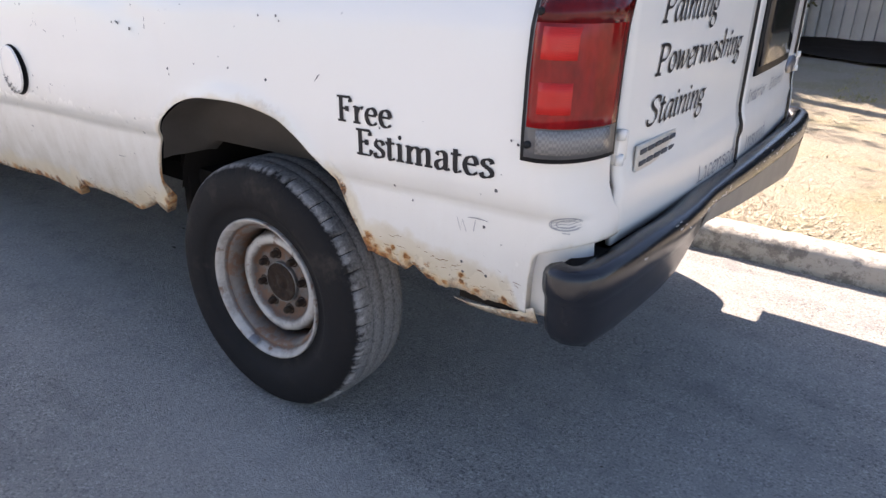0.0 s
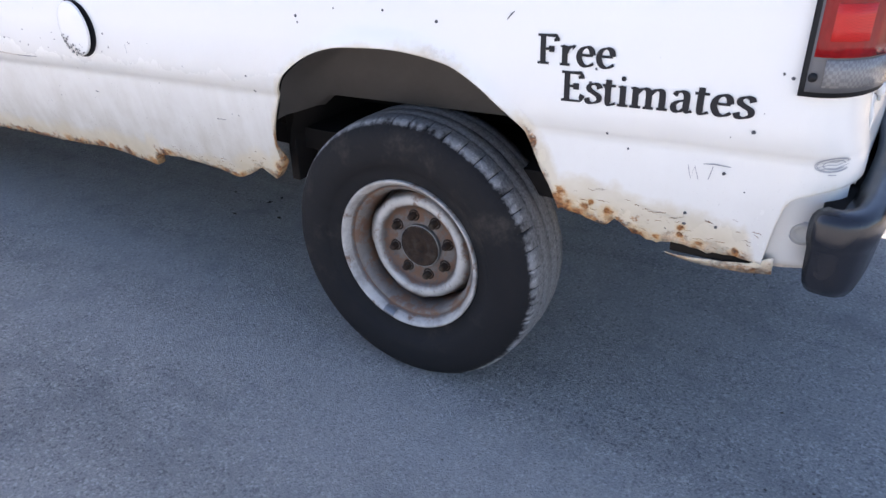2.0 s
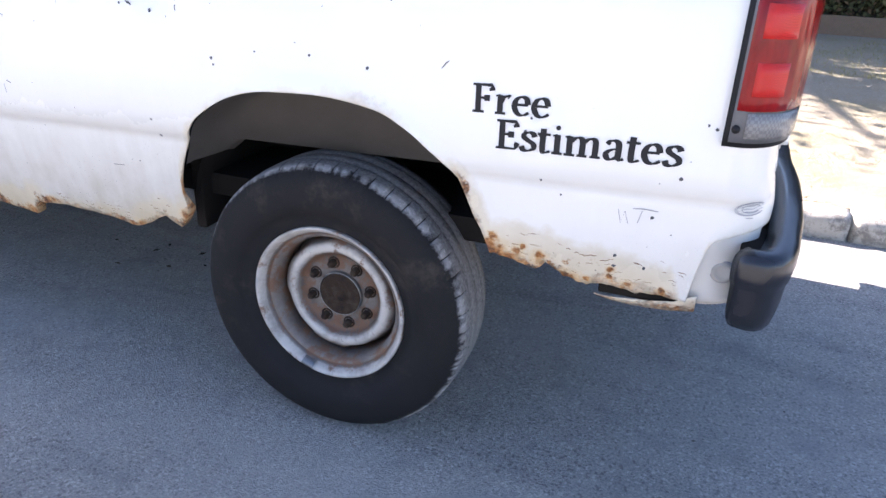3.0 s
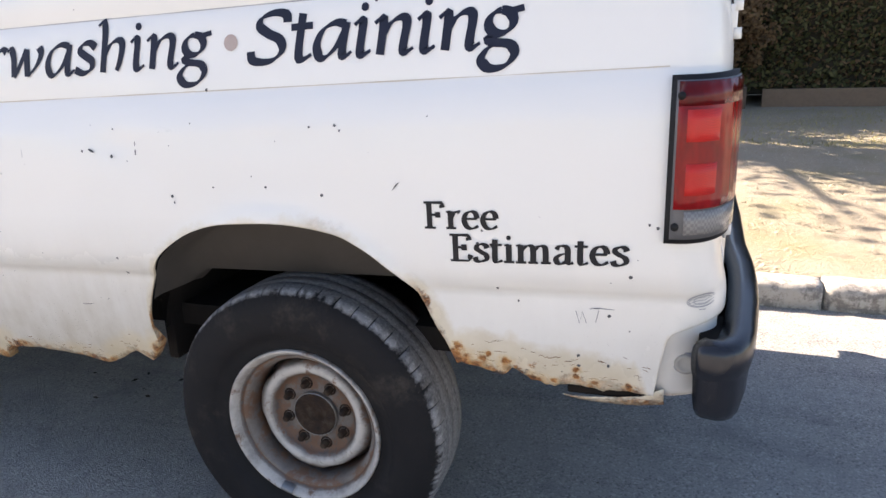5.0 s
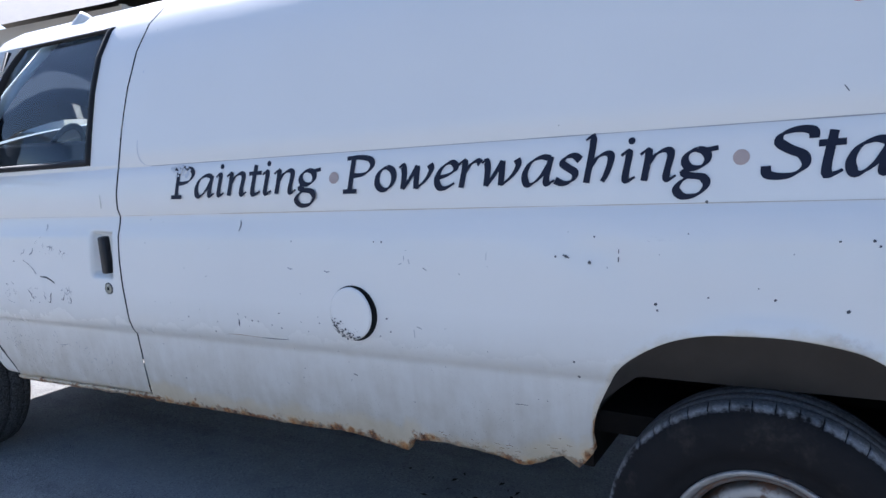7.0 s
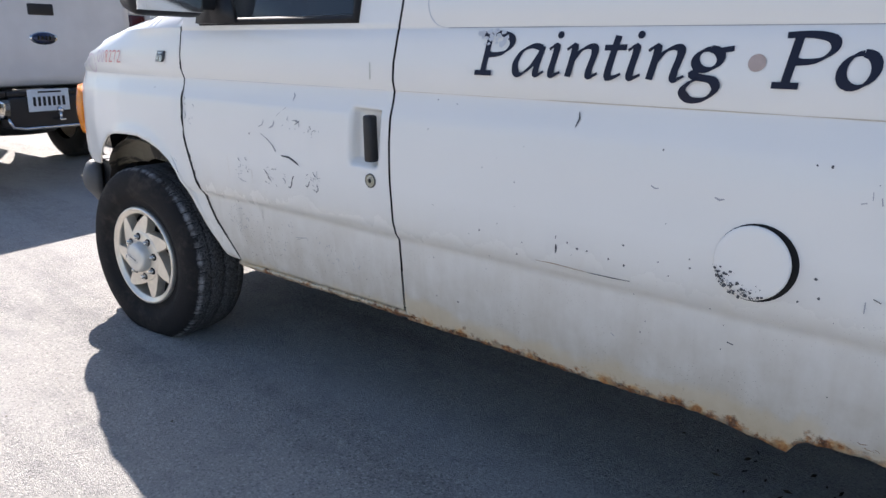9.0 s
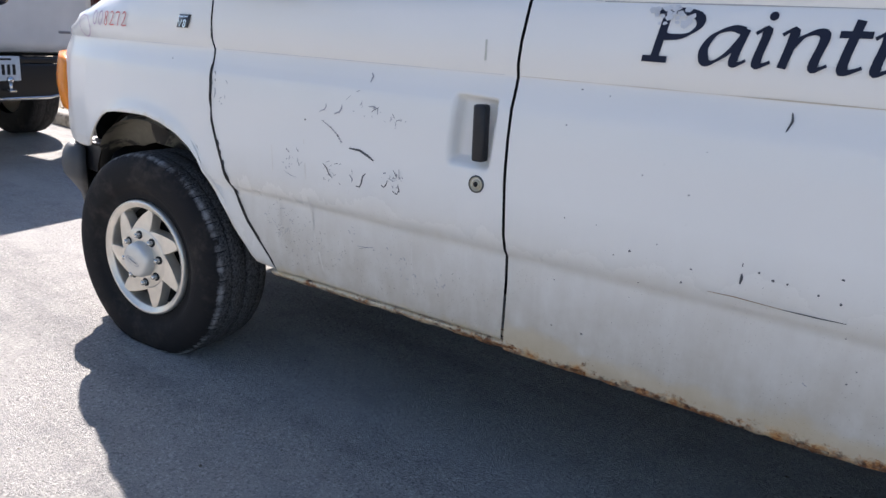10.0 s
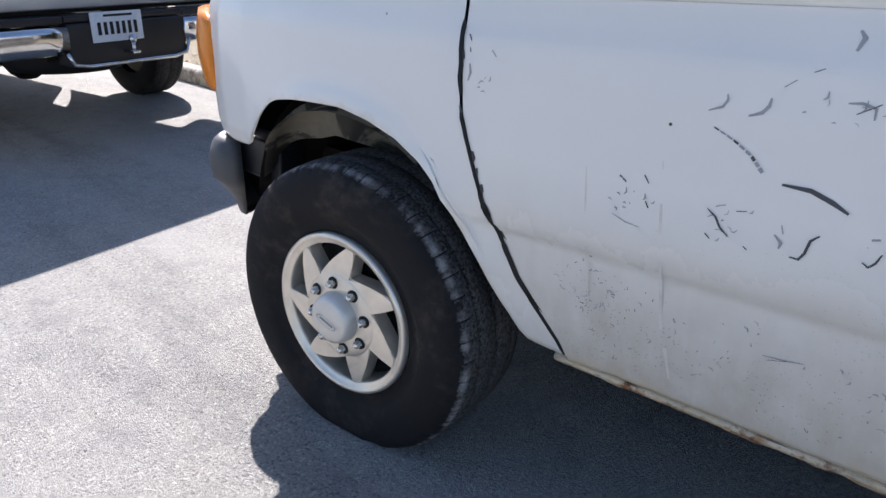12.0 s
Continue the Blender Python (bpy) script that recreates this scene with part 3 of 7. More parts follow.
def shrub(at, height, radius, seed, label, leaf, count):
    rng = random.Random(seed)
    ob = empty("shrub", at, label, "shrub")
    bm = bmesh.new()
    for _ in range(7):
        a, r = rng.uniform(0, 6.28), radius * rng.uniform(0.1, 0.6)
        pts = [(0.1 * math.cos(a) * s + r * math.cos(a) * s * s, 0.1 * math.sin(a) * s + r * math.sin(a) * s * s, height * 0.85 * s) for s in (0, 0.3, 0.6, 1)]
        add_tube(bm, pts, [0.03, 0.022, 0.014, 0.005], 6)
    part("stem", bm, WOOD, ob)
    clumps = []
    for _ in range(34):
        a, z = rng.uniform(0, 6.28), rng.uniform(0.12, 1.0)
        r = radius * math.sqrt(rng.random()) * (1.1 - 0.6 * z)
        clumps.append((Vector((r * math.cos(a), r * math.sin(a), z * height)), rng.uniform(0.12, 0.3) * radius * 1.6))

    def place(rg):
        c, s = rg.choice(clumps)
        return c + Vector((rg.gauss(0, s * 0.5), rg.gauss(0, s * 0.5), rg.gauss(0, s * 0.45)))

    leaf_mass("foliage", count, place, 0.07, leaf, ob, seed + 1)
    # solid core added so that big bushes cast dense shade
    if radius > 0.9:
        bm = bmesh.new()
        bmesh.ops.create_icosphere(bm, subdivisions=4, radius=1.0)
        for v in bm.verts:
            q = 1 + 0.35 * noise.noise(v.co * 2.1 + Vector((seed, 0, 0)))
            v.co = Vector((v.co.x * radius * 0.78 * q, v.co.y * radius * 0.78 * q, height * (0.48 + 0.44 * v.co.z * q)))
        part("inner_twigs", bm, HEDGE_CORE, ob)
    return ob


shrub((1.36, 9.80, KERB_TOP + 0.25), 2.4, 0.5, 11, "brown and green evergreen shrub in the planter", HEDGE_BROWN, 5200)
shrub((-1.05, 9.6, KERB_TOP), 3.4, 0.95, 12, "dark green evergreen shrub before the metal fence", HEDGE_LEAF, 8000)


def over_open_lawn(p, at):
    """True for a point of a crown that would shade the open part of the lawn by the kerb."""
    sx, sy = p[0] + at[0] + SUN_A * p[2], p[1] + at[1] - SUN_B * p[2]
    return sx < 1.35 and sy < 6.3 or sy < 3.0


def tree(at, height, spread, seed, leaves, bare=False):
    """A bare-limbed tree whose crown is many small leaf clumps."""
    rng = random.Random(seed)
    ob = empty("tree", at, "tall sparse tree whose shadow falls over the lawn", "tree")
    bm = bmesh.new()
    trunk_top = height * 0.45
    add_tube(bm, [(0, 0, 0), (0.05, 0.02, trunk_top * 0.5), (0.0, 0.1, trunk_top), (0.1, 0.05, height * 0.8)], [0.17, 0.14, 0.11, 0.03], 9)
    tips = []
    for k in range(26 if bare else 13):
        a, z0 = k * 2.4 + rng.uniform(-0.4, 0.4), rng.uniform(0.35, 0.7) * height
        l = spread * rng.uniform(0.6, 1.1)
        pts = [(l * s * math.cos(a + 0.3 * s), l * s * math.sin(a + 0.3 * s), z0 + height * 0.28 * s ** 0.8) for s in (0, 0.25, 0.5, 0.75, 1.0)]
        if bare and any(over_open_lawn(p, at) for p in pts[1:]):
            continue
        add_tube(bm, pts, [0.075, 0.06, 0.045, 0.03, 0.012], 6)
        tips += [Vector(p) for p in pts[1:]]
    part("trunk", bm, WOOD, ob)

    def place(rg):
        c = rg.choice(tips)
        return c + Vector((rg.gauss(0, 0.22), rg.gauss(0, 0.22), rg.gauss(0, 0.2)))

    leaf_mass("crown", leaves, place, 0.10, HEDGE_LEAF, ob, seed + 5)
    return ob


# bushes and trees mostly out of view, placed for their shade on the lawn
shrub((-3.4, 9.5, KERB_TOP), 3.9, 1.6, 31, "large dark evergreen bush that shades the lawn", HEDGE_LEAF, 16000)
shrub((-2.3, 11.0, KERB_TOP), 3.6, 1.3, 33, "dark evergreen bush close to the metal fence", HEDGE_LEAF, 9000)
tree((-4.0, 8.2, KERB_TOP), 7.0, 2.3, 21, 2200, True)
tree((-2.4, 7.9, KERB_TOP), 6.6, 2.1, 27, 3400, True)
shrub((-1.7, 10.7, KERB_TOP), 5.0, 1.4, 35, "tall dark evergreen bush beside the metal fence", HEDGE_LEAF, 12000)
tree((-4.6, 10.1, KERB_TOP), 8.5, 2.6, 29, 2600)
tree((-9.5, 8.6, KERB_TOP), 6.5, 2.0, 23, 3500)

# house with lap siding beyond the parked pickup
SIDING = plain("grey_door_paint", (0.16, 0.17, 0.19), 0.6, 0, 0.1, 6)
TRIM = plain("pale_trim", (0.60, 0.59, 0.56), 0.6)
ROOF = plain("roof_shingle", (0.08, 0.075, 0.07), 0.9, 0, 0.5, 20)
house = empty("house", (-19, 9.0, KERB_TOP), "pale plastered building with a dark grey slatted garage door", "house")
part("wall", box(-7, 5.0, 0.05, 7, 0, 4.6), TRIM, house, smooth=False)
gate = part("garage_door", box(-0.5, 1.7, -0.03, 0.045, 0, 2.7, 0.01), SIDING, house, "dark grey slatted garage door", smooth=False)
for k in range(17):
    part("slat", box(-0.48, 1.68, -0.06, -0.032, 0.16 * k + 0.01, 0.16 * k + 0.15, 0.01), SIDING, gate, smooth=False)
part("corner_trim", box(5.03, 5.12, -0.06, 0.1, 0, 4.6, 0.01), TRIM, house, smooth=False)
bm = bmesh.new()
add_grid(bm, [[(-7.5, -0.6, 4.5), (-7.5, 3.5, 6.6), (-7.5, 7.6, 4.5)], [(5.6, -0.6, 4.5), (5.6, 3.5, 6.6), (5.6, 7.6, 4.5)]])
part("roof", bm, ROOF, house, smooth=False)


# ---- the van ----
RAKE = 0.03                        # the tail stands higher than the nose
VAN_BASE = Vector((-1.7, 0.98, 0))
VAN_MID = 0.98
van = empty("van", VAN_BASE, "white cargo van with rotted sills and navy painter's lettering", "van")


def van_part(name, bm, material, parent=None, label="", smooth=True):
    ob = part(name, bm, material, parent or van, label, smooth)
    if parent is None:
        ob.matrix_parent_inverse = Matrix.Translation(-VAN_BASE)
    return ob


PROFILE = [(0.36, 0.11), (0.45, 0.065), (0.55, 0.03), (0.66, 0.008), (0.74, -0.002), (0.772, -0.005), (0.792, -0.020), (0.83, -0.031),
           (0.95, -0.036), (1.06, -0.034), (1.13, -0.027), (1.17, -0.013), (1.19, -0.002), (1.198, 0.0035), (1.201, 0.005), (1.206, 0.0055),
           (1.28, 0.016), (1.366, 0.031), (1.3705, 0.036), (1.375, 0.033), (1.5, 0.055), (1.65, 0.085), (1.78, 0.125), (1.88, 0.18), (1.95, 0.25), (2.0, 0.34)]
PLAN = [(-4.30, 0.20), (-4.26, 0.11), (-4.2, 0.055), (-4.1, 0.02), (-3.95, -0.005), (-3.7, -0.025), (-3.3, -0.03), (-2.5, -0.02), (-1.8, -0.008), (-1.0, 0.0), (0.5, 0.0), (0.83, 0.006)]
LEVELS = [0.36, 0.40, 0.45, 0.50, 0.55, 0.60, 0.66, 0.70, 0.74, 0.760, 0.772, 0.782, 0.792, 0.81, 0.83, 0.86, 0.90, 0.95, 1.0, 1.03, 1.06, 1.08, 1.10, 1.115, 1.13, 1.15, 1.17, 1.18, 1.19, 1.198, 1.201, 1.206, 1.23,
          1.28, 1.33, 1.366, 1.3705, 1.375, 1.44, 1.5, 1.57, 1.65, 1.72, 1.78, 1.83, 1.88, 1.92, 1.95, 1.98, 2.0]
CORNER = 0.83                      # where the side turns into the tail
LEAN = [(1.22, 0.0), (1.36, 0.016), (1.49, 0.04), (1.61, 0.072), (1.70, 0.10), (1.85, 0.16), (2.0, 0.24)]


def side(u, h, out=0.0):
    """A point of the left flank: u runs along x and, past CORNER, round the tail; h is the height at the rear axle."""
    c = min(1.0, max(0.0, (u - CORNER) / 0.2))
    x = min(u, CORNER)
    y = lerp_list(PROFILE, h) + lerp_list(PLAN, x) - out * math.cos(c * math.pi / 2)
    y -= 0.034 * smooth_step(1.16, 1.26, h) * (1 - smooth_step(-1.9, 0.1, x))
    if c > 0:
        y += 0.16 * (1 - math.cos(c * math.pi / 2))
        x += 0.090 * math.sin(c * math.pi / 2) + out * math.sin(c * math.pi / 2)
    if u > 0.2:
        x -= lerp_list(LEAN, h) * smooth_step(0.2, CORNER, u) - 0.020 * (1 - smooth_step(0.74, 0.86, h)) * smooth_step(0.82, 0.94, u)
    return Vector((x, y, h + RAKE * min(u, CORNER)))


def mirrored(bm):
    """The right-hand twin of a left-hand mesh."""
    for v in bm.verts:
        v.co.y = 2 * VAN_MID - v.co.y
    bmesh.ops.reverse_faces(bm, faces=bm.faces[:])
    return bm


# lower rims of the panels, as height over x
SILL = [(-2.2, 0.432), (-2.08, 0.433), (-1.813, 0.442), (-1.472, 0.450), (-1.198, 0.464), (-1.13, 0.456), (-0.993, 0.436), (-0.975, 0.486), (-0.842, 0.494), (-0.70, 0.486), (-0.616, 0.468), (-0.53, 0.512), (-0.505, 0.532), (-0.461, 0.498), (-0.428, 0.53), (-0.415, 0.56)]
ARCH = [(-0.412, 0.60), (-0.408, 0.64), (-0.393, 0.69), (-0.366, 0.75), (-0.334, 0.805), (-0.285, 0.847), (-0.222, 0.883), (-0.15, 0.906), (-0.083, 0.914), (0.035, 0.918), (0.148, 0.903), (0.207, 0.877), (0.258, 0.842), (0.324, 0.780), (0.36, 0.70), (0.385, 0.655)]
ARCH = [ARCH[0]] + [tuple(0.5 * (2 * b[c] + (d[c] - a[c]) * t + (2 * a[c] - 5 * b[c] + 4 * d[c] - e[c]) * t * t + (3 * b[c] - a[c] - 3 * d[c] + e[c]) * t ** 3) for c in (0, 1))
                    for a, b, d, e in zip([ARCH[0]] + ARCH, ARCH, ARCH[1:], ARCH[2:] + ARCH[-1:]) for t in (0.25, 0.5, 0.75, 1.0)]
TAIL = [(0.395, 0.612), (0.44, 0.600), (0.475, 0.590), (0.497, 0.582), (0.518, 0.606), (0.56, 0.582), (0.593, 0.570), (0.63, 0.576), (0.665, 0.578), (0.70, 0.571), (0.76, 0.575), (0.795, 0.571), (0.812, 0.566), (0.818, 0.64), (0.823, 0.680), (0.829, 0.702), (0.838, 0.716), (0.852, 0.725), (0.90, 0.740), (0.94, 0.745), (1.1, 0.742)]
RIM = SILL + ARCH + TAIL
ROT = [(-2.2, 0.85), (-1.95, 0.80), (-1.7, 0.62), (-1.4, 0.68), (-1.1, 0.74), (-0.98, 0.85), (-0.9, 0.45), (-0.8, 0.36), (-0.62, 0.55), (-0.44, 0.80), (-0.425, 0.6), (-0.38, 0.26), (-0.1, 0.12), (0.02, 0.14), (0.10, 0.27), (0.18, 0.27), (0.25, 0.12), (0.3, 0.12), (0.36, 0.7), (0.42, 0.95), (0.50, 0.9), (0.58, 0.84), (0.7, 0.84), (0.77, 0.76), (0.798, 0.18), (0.82, 0.15), (1.1, 0.2)]
SEAM_REAR = [(0.42, -2.118), (0.49, -2.112), (0.62, -2.104), (0.74, -2.108), (0.92, -2.124), (1.13, -2.134), (1.47, -2.120), (1.84, -2.075), (2.0, -2.05)]
SEAM_FRONT = [(0.42, -2.945), (0.47, -2.965), (0.59, -3.06), (0.69, -3.11), (0.80, -3.150), (0.90, -3.184), (1.03, -3.193), (1.15, -3.202), (1.3, -3.212), (1.5, -3.13), (1.7, -3.0), (2.0, -2.9)]


def ragged(u):
    z = lerp_list(RIM, u)
    if u < -0.416 or 0.38 < u < 0.79:
        z += 0.006 * noise.noise(Vector((u * 60, 0, 0))) + 0.004 * noise.noise(Vector((u * 160, 3, 0)))
    return z


def fold(h, low, band=0.05):
    """Presses the heights below a rim together into a narrow band above it."""
    return h if h >= low + band else low + band * max(0.0, h - 0.355) / (low + band - 0.355)


def skin(us, levels, rim, shift=None, dent=None, keep=None, top=None, flange=0.028):
    """Sheet over columns us and heights levels, cut off below at rim(u), with a turned-in lower edge."""
    bm = bmesh.new()
    rows = []
    for u in us:
        low = rim(u) - RAKE * min(u, CORNER)
        high = top(u) - RAKE * min(u, CORNER) if top else 9
        row = []
        for h in [None] + levels:
            hh = low if h is None else fold(h, low)
            p = side(u, min(high, hh))
            if shift:
                p.x += shift(u, p.z)
            if dent:
                p.y += dent(p.x, p.z)
            if h is None:
                p.y += flange(u) if callable(flange) else flange
                p.z += 0.004
            row.append(p)
        rows.append(row)
    add_grid(bm, rows, keep=keep)
    bmesh.ops.remove_doubles(bm, verts=bm.verts[:], dist=2e-5)
    bmesh.ops.delete(bm, geom=[v for v in bm.verts if not v.link_faces], context="VERTS")
    return bm


def wear_layers(ob, rim, rot):
    co = [v.co for v in ob.data.vertices]
    float_layer(ob, "edge", [max(0.0, c.z - rim(c.x)) for c in co])
    float_layer(ob, "rot", [rot(c.x) for c in co])
    float_layer(ob, "low", [max(0.0, c.z - 0.45 - RAKE * c.x) for c in co])


def spread(a, b, step):
    n = max(1, round((b - a) / step))
    return [a + (b - a) * k / n for k in range(n + 1)]


def solid(ob, thick=0.002):
    m = ob.modifiers.new("thickness", "SOLIDIFY")
    m.thickness, m.offset = thick, 0
    return ob


# rear flank with the wheel arch
us = spread(-2.14, -0.42, 0.02) + spread(-0.416, -0.352, 0.005) + spread(-0.345, 0.34, 0.0137) + spread(0.348, 0.84, 0.01) + spread(0.85, 1.03, 0.02)


def rear_shift(u, z):
    return (lerp_list(SEAM_REAR, z) + 0.004 + 2.14) * max(0, 1 - (u + 2.14) / 0.25)


DENTS = [(-0.40, 1.085, 0.07, 0.035, 0.006), (-0.50, 1.125, 0.10, 0.025, 0.004), (-0.32, 1.045, 0.05, 0.05, 0.004), (0.02, 1.09, 0.12, 0.05, 0.003), (0.56, 1.075, 0.10, 0.06, 0.003), (-1.72, 1.15, 0.16, 0.03, 0.005), (-1.05, 1.12, 0.14, 0.05, 0.003), (-0.75, 0.90, 0.16, 0.09, 0.003), (0.62, 0.80, 0.09, 0.04, 0.003)]


def rear_arch_lip(x, z):
    """The flared lip round the wheel arch, and the dents in the flank."""
    d = math.hypot((x - 0.0) / 0.40, (z - 0.52) / 0.40) - 1
    lip = -0.012 * math.exp(-(d / 0.09) ** 2) if z > 0.60 and -0.5 < x < 0.5 else 0.0
    return lip + sum(deep * math.exp(-((x - dx) / wide) ** 2 - ((z - dz) / tall) ** 2) for dx, dz, wide, tall, deep in DENTS)


flank = van_part("side_panel", skin(us, LEVELS, ragged, rear_shift, rear_arch_lip, flange=lambda u: 0.007 if -0.414 < u < 0.39 else 0.028), PAINT, None, "white panel with rust-eaten lower edge")
wear_layers(flank, lambda x: lerp_list(RIM, x), lambda x: lerp_list(ROT, x))
# the far rim is lowered unseen to keep sunlight from under the van
far_rim = lambda u: lerp_list([(-2.2, 0.30), (-0.5, 0.36), (-0.42, 0.50), (-0.39, 0.60), (-0.30, 0.81), (-0.2, 0.885), (0.03, 0.91), (0.15, 0.90), (0.26, 0.84), (0.36, 0.70), (0.40, 0.60), (1.1, 0.62)], u)
ob = van_part("side_panel", mirrored(skin(spread(-2.14, 1.03, 0.05), LEVELS[::2] + [2.0], far_rim)), PAINT_CLEAN)
wear_layers(ob, far_rim, lambda x: 0.3)

# driver's door
WIN_H = 1.386                      # lower edge of the window opening
WIN_X0, WIN_X1 = -3.09, -2.285
door_levels = sorted(set(LEVELS + [WIN_H, 1.90, 0.93, 0.98, 1.02, 1.045, 1.08] + [0.965, 0.972, 0.980, 0.988, 1.005, 0.92, 1.135, 1.142, 1.149, 1.156, 1.163]))
DOOR_BOTTOM = [(-3.3, 0.430), (-2.95, 0.433), (-2.1, 0.467), (-2.0, 0.471)]
us_door = spread(-3.2, -2.36, 0.04) + spread(-2.33, -2.14, 0.0063)
us_door = sorted(set([round(u, 4) for u in us_door] + [WIN_X0, WIN_X1]))


def door_shift(u, z):
    a = lerp_list(SEAM_FRONT, z) + 0.004 + 3.2
    b = lerp_list(SEAM_REAR, z) - 0.004 + 2.14
    if z > 1.31:
        return 0.0 if WIN_X0 - 0.005 < u < WIN_X1 + 0.005 else (a if u < WIN_X0 else b * (u - WIN_X1) / (-2.14 - WIN_X1))
    t = (u + 3.2) / 1.06
    return a * max(0, 1 - t * 3) + b * max(0, 1 - (1 - t) * 6)


def handle_dent(x, z):
    """The pressed bowl behind the handle."""
    a = smooth_step(-2.294, -2.270, x) * (1 - smooth_step(-2.180, -2.168, x))
    b = smooth_step(0.910, 0.932, z) * (1 - smooth_step(1.066, 1.084, z))
    return 0.034 * a * b


def door_keep(i, j):
    ua, ub = us_door[i], us_door[i + 1]
    h = ([door_levels[0]] + door_levels)[j]
    return not (ua >= WIN_X0 - 1e-4 and ub <= WIN_X1 + 1e-4 and WIN_H - 1e-4 <= h < 1.90 - 1e-4)


door_rim = lambda u: lerp_list(DOOR_BOTTOM, u)
bm = skin(us_door, door_levels, door_rim, door_shift, handle_dent, door_keep)
front_door = van_part("front_door", bm, PAINT, None, "white door with black scuffs and grime along its foot")
wear_layers(front_door, lambda x: lerp_list(DOOR_BOTTOM, x), lambda x: 0.22)
ob = van_part("front_door", mirrored(skin(us_door, door_levels, door_rim, door_shift, None, door_keep)), PAINT_CLEAN)
wear_layers(ob, lambda x: lerp_list(DOOR_BOTTOM, x), lambda x: 0.2)

# front wing
F_ARCH = [(-4.3, 0.655), (-4.06, 0.662), (-3.98, 0.672), (-3.95, 0.685), (-3.925, 0.715), (-3.875, 0.778), (-3.83, 0.81), (-3.78, 0.831), (-3.71, 0.844), (-3.645, 0.850), (-3.525, 0.856), (-3.434, 0.844), (-3.35, 0.820), (-3.287, 0.786), (-3.249, 0.753), (-3.211, 0.686), (-3.146, 0.589), (-3.082, 0.474), (-3.051, 0.440), (-3.02, 0.436), (-2.967, 0.436), (-2.9, 0.436)]
HOOD = [(-4.31, 1.02), (-4.28, 1.04), (-4.20, 1.085), (-4.14, 1.135), (-4.06, 1.178), (-3.96, 1.209), (-3.88, 1.236), (-3.69, 1.278), (-3.525, 1.311), (-3.42, 1.334), (-3.34, 1.350), (-3.26, 1.352), (-3.1, 1.34)]
us_wing = spread(-4.28, -4.0, 0.02) + spread(-3.985, -2.945, 0.02)


def wing_cols():
    """Columns of the wing, squeezed to end on the door seam at each height."""
    bm = bmesh.new()
    rows = []
    us2 = us_wing
    for u in us2:
        t = (u + 4.28) / (4.28 - 2.945)
        row = []
        for h in [None] + LEVELS[:40]:
            z0 = (h or 0.36) + RAKE * u
            end = lerp_list(SEAM_FRONT, z0) - 0.004
            x = -4.28 + (end + 4.28) * t if u > -4.28 else u
            low, high = lerp_list(F_ARCH, x), lerp_list(HOOD, x)
            z = min(high, low if h is None else fold(z0 - RAKE * x, low - RAKE * x) + RAKE * x)
            hh = z - RAKE * x
            p = side(x, hh)
            d = math.hypot((x + 3.56) / 0.42, (z - 0.46) / 0.40) - 1
            p.y -= 0.014 * math.exp(-(d / 0.1) ** 2) if z > 0.5 else 0.0
            if z > high - 0.05:
                p.y += 0.05 * ((z - high + 0.05) / 0.05) ** 2
            if h is None:
                p.y += 0.009
                p.z += 0.003
            row.append(p)
        rows.append(row)
    add_grid(bm, rows)
    bmesh.ops.remove_doubles(bm, verts=bm.verts[:], dist=2e-5)
    bmesh.ops.delete(bm, geom=[v for v in bm.verts if not v.link_faces], context="VERTS")
    return bm


wing = van_part("front_wing", wing_cols(), PAINT_CLEAN)
wear_layers(wing, lambda x: lerp_list(F_ARCH, x), lambda x: 0.12)
wing = van_part("front_wing", mirrored(wing_cols()), PAINT_CLEAN)
wear_layers(wing, lambda x: lerp_list(F_ARCH, x), lambda x: 0.12)

# bonnet, nose, windscreen and roof
bm = bmesh.new()
rows = []
for x in spread(-4.28, -3.25, 0.06):
    z, y0 = lerp_list(HOOD, x), side(x, lerp_list(HOOD, x) - RAKE * x).y + 0.05
    rows.append([(x - 0.03 * math.sin(math.pi * k / 14), y0 + (2 * VAN_MID - 2 * y0) * k / 14, z + 0.002 + 0.018 * math.sin(math.pi * k / 14) ** 0.8) for k in range(15)])
add_grid(bm, rows)
ob = van_part("bonnet", bm, PAINT_CLEAN)
wear_layers(ob, lambda x: -1.0, lambda x: 0.0)
bm = bmesh.new()
rows = []
for k in range(15):
    y0 = side(-4.28, 1.1).y + 0.05
    y = y0 + (2 * VAN_MID - 2 * y0) * k / 14
    b = 0.045 * math.sin(math.pi * k / 14) ** 0.7
    rows.append([(-4.28 - 0.23 * b, y, 1.045 + 0.5 * b), (-4.29 - b, y, 0.98), (-4.30 - b, y, 0.80), (-4.27 - b, y, 0.66), (-4.20, y, 0.50)])
add_grid(bm, rows)
grille = van_part("grille", bm, BLACK_PLASTIC)
bm = bmesh.new()
add_grid(bm, [[(-3.26, 0.14 + 1.68 * k / 10, 1.34 + 0.07 * math.sin(math.pi * k / 10)) for k in range(11)], [(-2.62, 0.30 + 1.36 * k / 10, 1.93 + 0.04 * math.sin(math.pi * k / 10)) for k in range(11)]])
van_part("windscreen", bm, WINDOW)
for m in (0, 1):
    bm = bmesh.new()
    y0, y1 = (0.10, 0.27) if not m else (2 * VAN_MID - 0.10, 2 * VAN_MID - 0.27)
    add_tube(bm, [(-3.26, y0, 1.32), (-3.1, y0 + (y1 - y0) * 0.25, 1.47), (-2.62, y1, 1.92)], 0.035, 8)
    pillar = van_part("windscreen_pillar", bm, PAINT_CLEAN)
    wear_layers(pillar, lambda x: -1.0, lambda x: 0.0)
bm = bmesh.new()
rows = []
